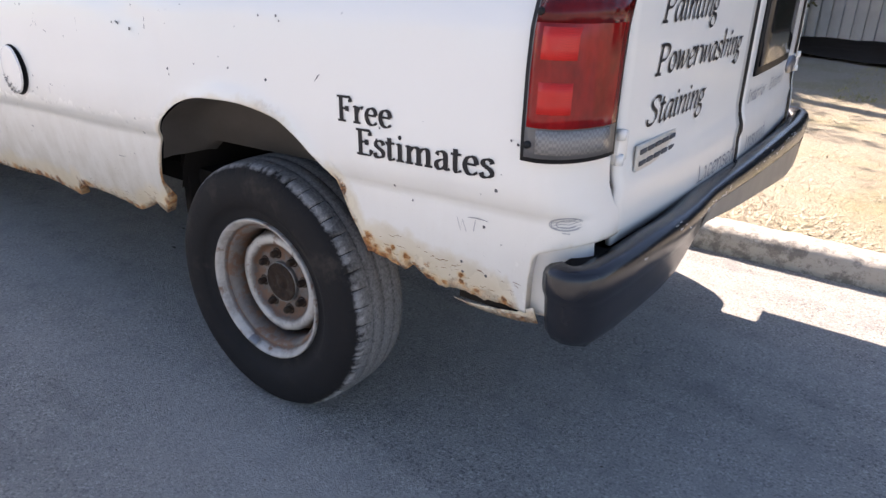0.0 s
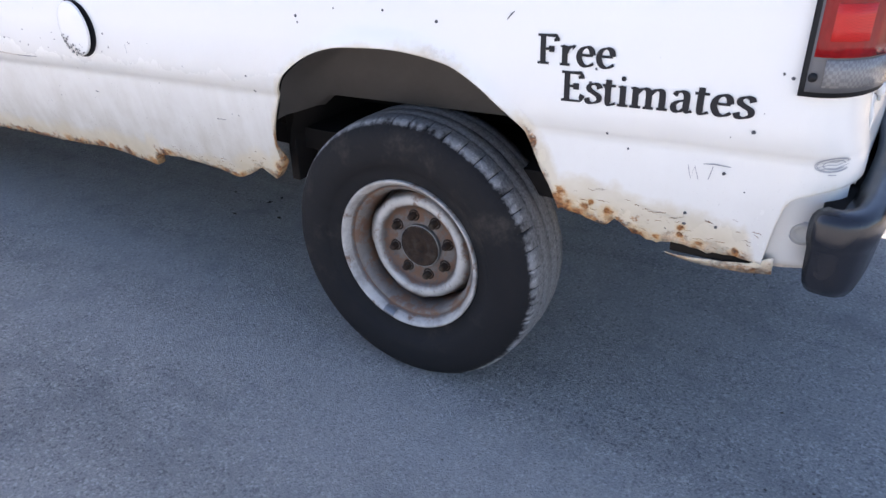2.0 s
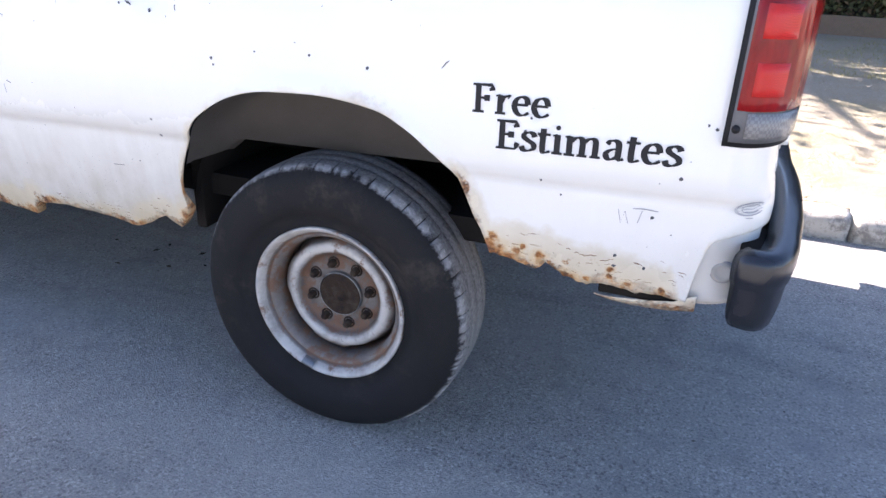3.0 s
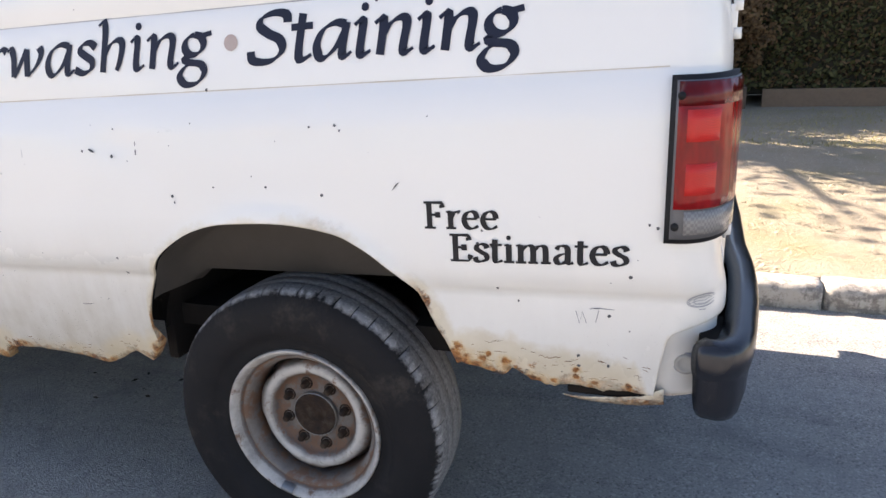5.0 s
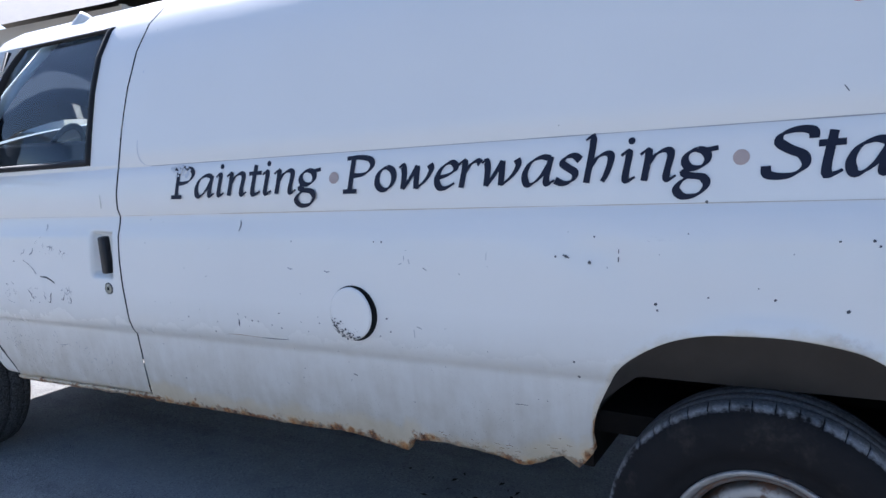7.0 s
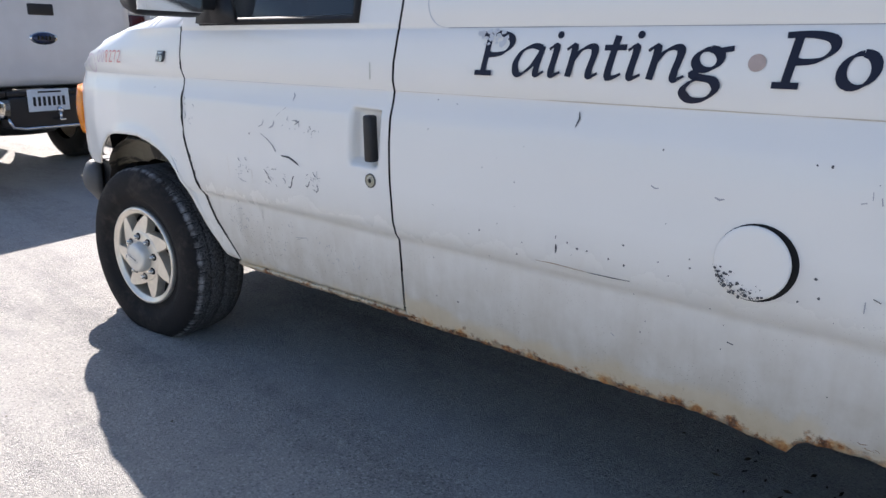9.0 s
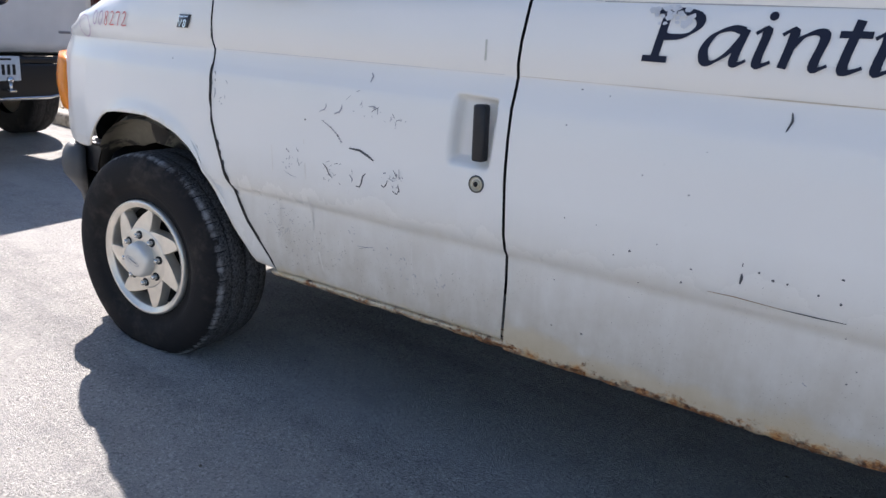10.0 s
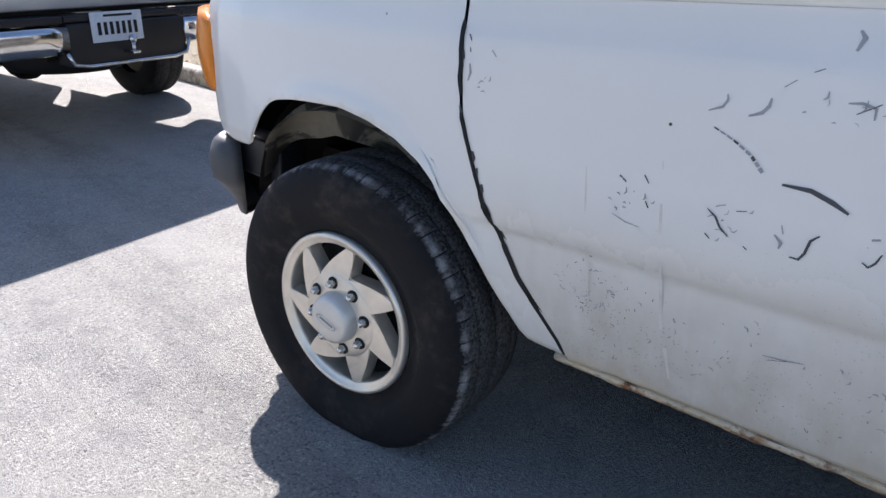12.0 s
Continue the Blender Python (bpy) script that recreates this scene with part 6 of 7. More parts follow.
ITALIC["n"] = (0.55, [[(0, 0.54), (0.06, 0.61), (0.11, 0.56), (0.10, 0.0)], [(0.11, 0.30), (0.20, 0.52), (0.33, 0.61), (0.41, 0.52), (0.39, 0.12), (0.43, 0.02), (0.52, 0.09)]])
ITALIC["t"] = (0.31, [[(0.13, 0.84), (0.11, 0.12), (0.17, 0.01), (0.29, 0.09)], "|", [(-0.02, 0.59), (0.28, 0.60)]])
ITALIC["a"] = (0.54, [[(0.42, 0.57), (0.28, 0.61), (0.12, 0.50), (0.05, 0.26), (0.09, 0.05), (0.18, 0.02), (0.32, 0.20), (0.41, 0.46)], [(0.43, 0.61), (0.40, 0.12), (0.44, 0.02), (0.53, 0.09)]])
ITALIC["g"] = (0.49, [oval(0.20, 0.40, 0.145, 0.185), "|", [(0.30, 0.56), (0.46, 0.60)], [(0.12, 0.24), (0.06, 0.15), (0.14, 0.08), (0.32, 0.03), (0.38, -0.10), (0.28, -0.24), (0.10, -0.26), (0.0, -0.15), (0.05, -0.03), (0.15, 0.06)]])
ITALIC["P"] = (0.60, [[(0.12, 0.98), (0.12, 0.02)], "|", [(-0.02, 0.02), (0.27, 0.02)], [(-0.02, 0.97), (0.26, 0.985), (0.47, 0.90), (0.51, 0.71), (0.40, 0.52), (0.22, 0.47), (0.13, 0.50)]])
ITALIC["o"] = (0.46, [oval(0.22, 0.30, 0.165, 0.275)])
ITALIC["w"] = (0.70, [[(0, 0.55), (0.07, 0.60), (0.12, 0.40), (0.13, 0.02)], [(0.13, 0.02), (0.24, 0.26), (0.35, 0.58)], [(0.35, 0.58), (0.38, 0.02)], [(0.38, 0.02), (0.54, 0.22), (0.62, 0.46), (0.58, 0.60)]])
ITALIC["e"] = (0.41, [[(0.06, 0.26), (0.22, 0.31), (0.35, 0.42), (0.35, 0.55), (0.25, 0.61), (0.11, 0.48), (0.05, 0.24), (0.11, 0.04), (0.23, 0.01), (0.38, 0.12)]])
ITALIC["r"] = (0.40, [[(0, 0.54), (0.06, 0.61), (0.11, 0.56), (0.10, 0.0)], [(0.11, 0.30), (0.20, 0.52), (0.31, 0.61), (0.38, 0.55)]])
ITALIC["s"] = (0.38, [[(0.34, 0.50), (0.24, 0.60), (0.12, 0.57), (0.08, 0.45), (0.18, 0.34), (0.29, 0.23), (0.27, 0.08), (0.14, 0.01), (0.0, 0.09)]])
ITALIC["h"] = (0.55, [[(0.0, 1.0), (0.11, 1.03), (0.10, 0.0)], [(0.11, 0.30), (0.20, 0.52), (0.33, 0.61), (0.41, 0.52), (0.38, 0.20), (0.33, 0.02)]])
ITALIC["S"] = (0.58, [[(0.50, 0.78), (0.47, 0.94), (0.31, 0.99), (0.14, 0.91), (0.11, 0.74), (0.24, 0.58), (0.41, 0.44), (0.45, 0.22), (0.33, 0.04), (0.16, 0.01), (0.03, 0.07), (0.0, 0.24)]])
ITALIC["L"] = (0.56, [[(0.12, 0.98), (0.12, 0.02)], "|", [(-0.02, 0.98), (0.26, 0.98)], "|", [(-0.02, 0.02), (0.44, 0.02), (0.52, 0.22)]])
ITALIC["I"] = (0.32, [[(0.12, 0.98), (0.12, 0.02)], "|", [(-0.02, 0.98), (0.26, 0.98)], "|", [(-0.02, 0.02), (0.26, 0.02)]])
ITALIC["c"] = (0.38, [[(0.34, 0.52), (0.25, 0.61), (0.11, 0.50), (0.05, 0.26), (0.11, 0.04), (0.22, 0.01), (0.35, 0.10)]])
ITALIC["d"] = (0.54, [[(0.42, 0.57), (0.28, 0.61), (0.12, 0.50), (0.05, 0.26), (0.09, 0.05), (0.18, 0.02), (0.32, 0.20), (0.41, 0.46)], [(0.46, 1.03), (0.40, 0.12), (0.44, 0.02), (0.53, 0.09)]])
ITALIC["u"] = (0.54, [[(0, 0.54), (0.07, 0.60), (0.09, 0.50), (0.07, 0.10), (0.16, 0.01), (0.30, 0.14), (0.40, 0.40)], [(0.42, 0.61), (0.40, 0.12), (0.44, 0.02), (0.53, 0.09)]])
ITALIC["E"] = (0.56, [[(0.12, 0.98), (0.12, 0.02)], "|", [(-0.02, 0.98), (0.48, 0.98), (0.50, 0.80)], "|", [(0.12, 0.52), (0.38, 0.52)], "|", [(-0.02, 0.02), (0.46, 0.02), (0.52, 0.22)]])
ITALIC["x"] = (0.46, [[(0.0, 0.56), (0.08, 0.60), (0.32, 0.02), (0.42, 0.06)], [(0.40, 0.58), (0.02, 0.03)]])
ITALIC["."] = (0.30, [oval(0.10, 0.30, 0.03, 0.03)])
ITALIC[" "] = ROMAN[" "] = (0.26, [])
ROMAN["F"] = (0.62, [[(0.15, 0.98), (0.15, 0.02)], "|", [(0.0, 0.02), (0.32, 0.02)], "|", [(0.0, 0.98), (0.50, 0.98), (0.53, 0.79)], "|", [(0.15, 0.52), (0.38, 0.52)], "|", [(0.39, 0.63), (0.39, 0.41)]])
ROMAN["E"] = (0.64, [[(0.15, 0.98), (0.15, 0.02)], "|", [(0.0, 0.98), (0.50, 0.98), (0.53, 0.79)], "|", [(0.15, 0.52), (0.38, 0.52)], "|", [(0.39, 0.63), (0.39, 0.41)], "|", [(0.0, 0.02), (0.50, 0.02), (0.57, 0.25)]])
ROMAN["r"] = (0.45, [[(0.13, 0.62), (0.13, 0.02)], "|", [(0.01, 0.58), (0.13, 0.62)], "|", [(0.0, 0.02), (0.28, 0.02)], [(0.14, 0.36), (0.22, 0.53), (0.33, 0.60), (0.39, 0.56)]])
ROMAN["e"] = (0.52, ["|", [(0.08, 0.35), (0.42, 0.35)], [(0.42, 0.36), (0.38, 0.54), (0.26, 0.61), (0.12, 0.52), (0.06, 0.30), (0.14, 0.07), (0.29, 0.01), (0.45, 0.11)]])
ROMAN["s"] = (0.44, [[(0.37, 0.47), (0.33, 0.57), (0.22, 0.61), (0.11, 0.55), (0.10, 0.44), (0.21, 0.34), (0.34, 0.24), (0.35, 0.10), (0.22, 0.01), (0.09, 0.03), (0.04, 0.15)]])
ROMAN["t"] = (0.38, [[(0.15, 0.80), (0.14, 0.12), (0.21, 0.01), (0.34, 0.07)], "|", [(0.0, 0.60), (0.33, 0.60)]])
ROMAN["i"] = (0.31, [[(0.13, 0.62), (0.13, 0.02)], "|", [(0.01, 0.58), (0.13, 0.62)], "|", [(0.0, 0.02), (0.27, 0.02)], oval(0.13, 0.88, 0.032, 0.032)])
ROMAN["m"] = (0.97, [[(0.13, 0.62), (0.13, 0.02)], "|", [(0.01, 0.58), (0.13, 0.62)], [(0.14, 0.42), (0.26, 0.56), (0.37, 0.59), (0.45, 0.48), (0.45, 0.02)], [(0.46, 0.42), (0.58, 0.56), (0.69, 0.59), (0.77, 0.48), (0.77, 0.02)], "|", [(0.0, 0.02), (0.27, 0.02)], "|", [(0.33, 0.02), (0.58, 0.02)], "|", [(0.65, 0.02), (0.91, 0.02)]])
ROMAN["a"] = (0.53, [[(0.08, 0.48), (0.15, 0.59), (0.28, 0.60), (0.36, 0.48), (0.36, 0.12), (0.42, 0.02), (0.50, 0.06)], [(0.36, 0.37), (0.18, 0.31), (0.07, 0.19), (0.10, 0.05), (0.21, 0.01), (0.36, 0.13)]])


def lay_text(words, u0, u1, base, cap, material, shear=0.0, bold=1.0, place=None, out=0.0015, label="", parent=None, lift=0.0):
    """Cut vinyl lettering with the thick and thin strokes of a broad pen, fitted between u0 and u1."""
    place = place or side
    face, nib = (ITALIC, radians(32)) if shear else (ROMAN, radians(12))
    total, lines = 0.0, []
    thin, thick = (0.052, 0.150) if shear else (0.058, 0.155)
    tall = [(-0.30, -0.44), (0.0, 0.0), (0.62, 0.70), (0.86, 0.95), (1.05, 1.06)] if shear else [(0.0, 0.0), (0.62, 0.67), (0.84, 0.88), (1.0, 1.0)]
    for ch in words:
        adv, strokes = face[ch]
        if ch.islower():
            strokes = [s if s == "|" else [(x, lerp_list(tall, y)) for x, y in s] for s in strokes]
        sharp = False
        for s in strokes:
            if s == "|":
                sharp = True
                continue
            pts = [Vector(p) for p in s] if sharp or len(s) == 2 or len(s) > 15 else smooth_line(s)
            if sharp or len(s) == 2:
                fine = []
                for p, q in zip(pts, pts[1:]):
                    fine += [p, p.lerp(q, 0.5)]
                pts = fine + [pts[-1]]
            lines.append((total, pts, "dot" if len(s) > 15 and s[0][1] > 0.8 else ""))
            sharp = False
        total += adv
    want, low, high = (u1 - u0) / cap, 0.2, 4.0
    ends = lambda h: [h * (o + p.x) + shear * p.y for o, pts, _ in lines for p in pts]
    for _ in range(30):                     # the widening that fits the words between u0 and u1
        mid = (low + high) / 2
        xs = ends(mid)
        low, high = (mid, high) if max(xs) - min(xs) + 0.2 * bold < want else (low, mid)
    left = min(ends(low)) - 0.1 * bold
    bm = bmesh.new()
    for n, (o, pts, kind) in enumerate(lines):
        pts = [Vector((low * (o + p.x) + shear * p.y, p.y)) for p in pts]
        if kind:
            c = sum(pts, Vector((0, 0))) / len(pts)
            bm.faces.new([bm.verts.new(place(u0 + cap * (c.x - left + 0.085 * math.cos(q)), base + cap * (c.y + 0.085 * math.sin(q)), out + lift)) for q in [2 * math.pi * i / 16 for i in range(16)]])
            continue
        rows = []
        for i, p in enumerate(pts):
            d = pts[min(i + 1, len(pts) - 1)] - pts[max(0, i - 1)]
            d = d.normalized() if d.length else Vector((1, 0))
            w = (thin + thick * abs(math.sin(math.atan2(d.y, d.x) - nib))) * bold
            m = Vector((-d.y, d.x)) * w * 0.5
            rows.append([place(u0 + cap * (q.x - left), base + cap * q.y, out + 0.00006 * (n % 9) + lift) for q in (p + m, p - m)])
        add_grid(bm, rows)
    return van_part("lettering", bm, material, parent, label, smooth=False)


def ribbon(points, width, place=side, out=0.0015, bm=None, taper=True):
    """A flat brush stroke along points on a panel."""
    bm = bm or bmesh.new()
    pts = [Vector(p) for p in points]
    rows = []
    for i, p in enumerate(pts):
        d = (pts[min(i + 1, len(pts) - 1)] - pts[max(0, i - 1)])
        d = d.normalized() if d.length else Vector((1, 0))
        w = width * (0.5 if taper and i in (0, len(pts) - 1) else 1.0)
        n = Vector((-d.y, d.x)) * w * 0.5
        rows.append([place(p.x + n.x, p.y + n.y, out), place(p.x - n.x, p.y - n.y, out)])
    add_grid(bm, rows)
    return bm


lay_text("Painting", -1.858, -1.212, 1.2595, 0.098, VINYL, 0.12, 1.0, label="dark navy vinyl lettering, worn at its first letter")
lay_text("Powerwashing", -1.150, -0.120, 1.2560, 0.098, VINYL, 0.12, 1.0, label="dark navy vinyl lettering")
lay_text("Staining", -0.045, 0.568, 1.2540, 0.098, VINYL, 0.12, 1.12, label="dark navy vinyl lettering")
lay_text("Free", 0.351, 0.512, 0.914, 0.054, VINYL_BLACK, 0.0, 1.0, label="black vinyl lettering")
lay_text("Estimates", 0.402, 0.757, 0.846, 0.056, VINYL_BLACK, 0.0, 1.0, label="black vinyl lettering")
# peeled top of the first letter
rng = random.Random(41)
bm = bmesh.new()
for _ in range(26):
    cx, cz, sz = rng.uniform(-1.848, -1.765), rng.uniform(1.322, 1.362), rng.uniform(0.004, 0.010)
    bm.faces.new([bm.verts.new(side(cx + sz * rng.uniform(0.5, 1.2) * math.cos(q), cz + sz * rng.uniform(0.4, 1.0) * math.sin(q), 0.0024)) for q in (0, 1.1, 2.2, 3.2, 4.2, 5.2)])
tagged(van_part("peeled_vinyl", bm, plain("peeled_vinyl_grey", (0.55, 0.56, 0.58), 0.4, 0, 0, 90), None, "flaked silver-grey remains on the first letter"), kind="stuff")
for x in (-1.174, -0.083):
    bm = bmesh.new()
    bm.faces.new([bm.verts.new(side(x + 0.017 * math.cos(a * math.pi / 12), 1.299 + 0.017 * math.sin(a * math.pi / 12), 0.0015)) for a in range(24)])
    van_part("dot", bm, DOT_TAN, None, "faded tan dot between the words")
tail_text = lambda y, z, out: tail_at(y, z, out + 0.007)
lay_text("Painting", 0.292, 0.63, 1.150, 0.058, VINYL_BLACK, 0.20, 0.82, tail_text, parent=door_left)
lay_text("Powerwashing", 0.292, 0.875, 1.046, 0.060, VINYL_BLACK, 0.20, 0.82, tail_text, parent=door_left)
lay_text("Staining", 0.285, 0.63, 0.943, 0.058, VINYL_BLACK, 0.20, 0.82, tail_text, parent=door_left)
lay_text("Licensed", 0.625, 0.952, 0.744, 0.044, VINYL_GREY, 0.20, 0.75, tail_text, parent=door_left, label="faded grey lettering")
lay_text("Insured", 1.065, 1.34, 0.744, 0.044, VINYL_GREY, 0.20, 0.75, tail_text, parent=door_right, label="faded grey lettering")
lay_text("Interior . Exterior", 1.05, 1.60, 0.885, 0.036, VINYL_GREY, 0.20, 0.70, tail_text, parent=door_right, label="faded pinkish grey lettering")

# red marker numbers, drawn by hand
DIGITS = {
    "0": [oval(0.5, 0.5, 0.36, 0.5, 80, 455, 18, 0.25)],
    "8": [[(0.85, 0.82), (0.62, 1.0), (0.30, 0.90), (0.32, 0.65), (0.62, 0.45), (0.70, 0.18), (0.45, 0.0), (0.18, 0.12), (0.25, 0.38), (0.60, 0.60), (0.86, 0.84)]],
    "2": [[(0.18, 0.85), (0.45, 1.0), (0.72, 0.92), (0.70, 0.65), (0.45, 0.30), (0.15, 0.05), (0.5, 0.03), (1.0, 0.06)]],
    "7": [[(0.05, 0.88), (0.40, 0.98), (0.85, 0.92), (0.72, 0.5), (0.62, 0.0)]],
    "4": [[(0.35, 0.95), (0.18, 0.60), (0.30, 0.48), (0.85, 0.55)], [(0.88, 1.0), (0.82, 0.5), (0.80, 0.0)]],
}


def handwriting(digit, u, h, w, tall, width, material, out=0.0015):
    bm = bmesh.new()
    for stroke in DIGITS[digit]:
        ribbon([(u + p[0] * w, h + p[1] * tall) for p in smooth_line(stroke)], width, out=out, bm=bm)
    return van_part("number", bm, material)


for d, u, h, w, tall in (("0", 0.095, 1.602, 0.080, 0.086), ("0", 0.178, 1.606, 0.072, 0.076), ("8", 0.283, 1.612, 0.062, 0.077), ("2", 0.349, 1.610, 0.062, 0.080), ("7", 0.410, 1.610, 0.062, 0.078), ("2", 0.482, 1.600, 0.068, 0.080)):
    handwriting(d, u, h, w, tall, 0.0052, MARKER_RED)
handwriting("0", 0.390, 1.480, 0.078, 0.066, 0.0052, MARKER_RED)
handwriting("4", 0.466, 1.480, 0.056, 0.088, 0.0052, MARKER_RED)
van_part("number_ring", ribbon(oval(0.457, 1.515, 0.104, 0.080, 70, 445, 34, 0.18), 0.0044), MARKER_RED, None, "red hand-drawn ring round a number")
for k, d in enumerate("008272"):
    handwriting(d, -3.885 + 0.040 * k, 1.248 - 0.0 * k, 0.034, 0.046, 0.0045, MARKER_RED if k > 1 else MARKER_FADED, 0.004)
van_part("number_ring", ribbon(oval(-3.955, 1.240, 0.042, 0.038, 60, 420, 22, 0.1), 0.004, out=0.004), MARKER_FADED)
# engine badge
bm = bmesh.new()
rows = [[side(u + 0.010 * (h > 1.27), h, 0.004) for h in (1.257, 1.297)] for u in (-3.365, -3.312)]
add_grid(bm, rows)
badge = solid(van_part("engine_badge", bm, plain("badge_dark", (0.05, 0.055, 0.065), 0.4)), 0.004)
bm = bmesh.new()
for pts in ([(-3.356, 1.281), (-3.349, 1.260), (-3.338, 1.281)], oval(-3.324, 1.275, 0.0055, 0.005), oval(-3.326, 1.265, 0.006, 0.0055)):
    ribbon(pts, 0.004, bm=bm, out=0.0075, taper=False)
van_part("lettering", bm, CHROME, badge, "silver V8 lettering")
bm = bmesh.new()
for k in range(6):
    add_grid(bm, [[side(u, h, 0.0075) for h in (1.288, 1.293)] for u in (-3.354 + 0.0075 * k, -3.3492 + 0.0075 * k)])
van_part("badge_bars", bm, CHROME, badge)

# scuffs, scratches and stone chips
rng = random.Random(77)


def scrape(points, width, material=SCUFF, parent=None, out=0.0012):
    return van_part("scratch", ribbon([(x, z - RAKE * x) for x, z in points], width, out=out), material, parent)


# the two long scrapes and the curled remains of peeled letters
for k in range(9):
    t0 = k / 9
    pts = [lerp_list([(0, x0), (0.35, x1), (0.65, x2), (1, x3)], q) for x0, x1, x2, x3 in ((-2.713, -2.681, -2.655, -2.634), (0.956, 0.942, 0.926, 0.904)) for q in (t0, t0 + 0.085)]
    scrape([(pts[0], pts[2]), (pts[1], pts[3])], 0.004 + 0.008 * t0, SCUFF_GREY if k % 3 else SCUFF, front_door)
scrape([(-2.607, 0.895), (-2.569, 0.895), (-2.540, 0.885), (-2.519, 0.875)], 0.0068, SCUFF, front_door)
for pts, w, m in (([(-2.725, 0.978), (-2.706, 0.986), (-2.701, 0.996), (-2.703, 1.004)], 0.006, SCUFF_GREY), ([(-2.669, 0.979), (-2.652, 0.986), (-2.645, 0.996), (-2.644, 1.007)], 0.008, SCUFF_GREY),
                  ([(-2.578, 0.795), (-2.566, 0.795), (-2.560, 0.806), (-2.556, 0.826), (-2.546, 0.836)], 0.006, SCUFF), ([(-2.603, 0.822), (-2.592, 0.812), (-2.594, 0.803)], 0.008, SCUFF_GREY), ([(-2.596, 0.838), (-2.592, 0.826)], 0.005, SCUFF_GREY),
                  ([(-2.486, 0.848), (-2.476, 0.851)], 0.009, SCUFF_GREY), ([(-2.490, 0.815), (-2.482, 0.810), (-2.475, 0.818), (-2.470, 0.832)], 0.005, SCUFF), ([(-2.452, 0.806), (-2.438, 0.800), (-2.430, 0.812), (-2.436, 0.826)], 0.005, SCUFF),
                  ([(-2.452, 0.862), (-2.440, 0.845)], 0.006, SCUFF), ([(-2.434, 0.868), (-2.432, 0.842)], 0.005, SCUFF_GREY), ([(-2.466, 0.838), (-2.450, 0.832)], 0.005, SCUFF_GREY),
                  ([(-2.848, 0.855), (-2.836, 0.846)], 0.006, SCUFF), ([(-2.806, 0.864), (-2.798, 0.852)], 0.006, SCUFF), ([(-2.800, 0.822), (-2.794, 0.812)], 0.006, SCUFF), ([(-2.856, 0.787), (-2.83, 0.778), (-2.806, 0.776)], 0.003, SCUFF_GREY),
                  
                  ([(-2.702, 0.836), (-2.688, 0.826), (-2.680, 0.812), (-2.668, 0.802)], 0.005, SCUFF), ([(-2.690, 0.842), (-2.676, 0.848)], 0.004, SCUFF_GREY), ([(-2.700, 0.796), (-2.692, 0.790)], 0.005, SCUFF), ([(-2.660, 0.842), (-2.645, 0.846)], 0.004, SCUFF), ([(-2.642, 0.792), (-2.636, 0.788)], 0.005, SCUFF),
                  ([(-2.562, 1.100), (-2.555, 1.092), (-2.560, 1.076)], 0.010, SCUFF_GREY), ([(-2.552, 1.014), (-2.536, 1.016), (-2.520, 1.012), (-2.519, 0.998)], 0.006, SCUFF_GREY), ([(-2.54, 1.002), (-2.515, 1.018)], 0.004, SCUFF), ([(-2.47, 1.006), (-2.462, 0.996)], 0.006, SCUFF), ([(-2.455, 0.99), (-2.44, 0.996)], 0.004, SCUFF),
                  ([(-2.632, 1.023), (-2.618, 1.034)], 0.003, VINYL_GREY), ([(-2.600, 1.046), (-2.588, 1.052)], 0.004, VINYL_GREY), ([(-2.592, 0.612), (-2.560, 0.616), (-2.532, 0.622)], 0.004, SCUFF_GREY), ([(-2.585, 0.606), (-2.556, 0.616)], 0.0025, SCUFF),
                  ([(-3.177, 1.040), (-3.170, 1.030)], 0.008, SCUFF), ([(-3.172, 1.018), (-3.170, 1.010)], 0.007, SCUFF), ([(-3.170, 0.990), (-3.166, 0.975), (-3.171, 0.960)], 0.009, SCUFF_GREY), ([(-3.122, 1.018), (-3.112, 1.008)], 0.007, SCUFF_GREY)):
    scrape(pts, w * 0.66, m, front_door)
# thin dirty runs down the door
RUN = plain("dirty_run", (0.65, 0.62, 0.56), 0.5)
for pts, w in (([(-2.780, 0.892), (-2.770, 0.78), (-2.766, 0.721), (-2.763, 0.64), (-2.761, 0.602), (-2.745, 0.53), (-2.738, 0.49)], 0.0055), ([(-2.910, 0.855), (-2.906, 0.78), (-2.903, 0.708), (-2.901, 0.591)], 0.004), ([(-2.40, 0.70), (-2.398, 0.60), (-2.395, 0.52)], 0.004)):
    van_part("dirty_run", ribbon([(x, z - RAKE * x) for x, z in pts], w, out=0.0006), RUN, front_door)
# chipped black sealer along the front door gap
rng = random.Random(51)
for z in (0.485, 0.50, 0.53, 0.545, 0.57, 0.60, 0.615, 0.64, 0.66, 0.672, 0.684, 0.695, 0.71, 0.742, 0.76, 0.79, 0.82, 0.90, 0.985, 1.0, 1.05, 1.16):
    x = lerp_list(SEAM_FRONT, z)
    scrape([(x + rng.uniform(-0.004, 0.006), z + 0.012), (x + rng.uniform(-0.003, 0.008), z), (x + rng.uniform(-0.002, 0.005), z - 0.012)], rng.uniform(0.005, 0.011), SCUFF, front_door, 0.0016)
for z0, z1, w in ((0.442, 0.56, 0.015), (0.54, 0.66, 0.014), (0.65, 0.76, 0.012), (0.70, 0.74, 0.018), (0.75, 0.90, 0.008), (0.93, 1.06, 0.009)):
    pts = [(lerp_list(SEAM_FRONT, z) + 0.0025 * noise.noise(Vector((z * 40, 3, 0))), z) for z in spread(z0, z1, 0.012)]
    van_part("seam_sealer", ribbon([(x, z - RAKE * x) for x, z in pts], w, out=0.0035), SEAL, front_door, "cracked black sealer along the door gap")
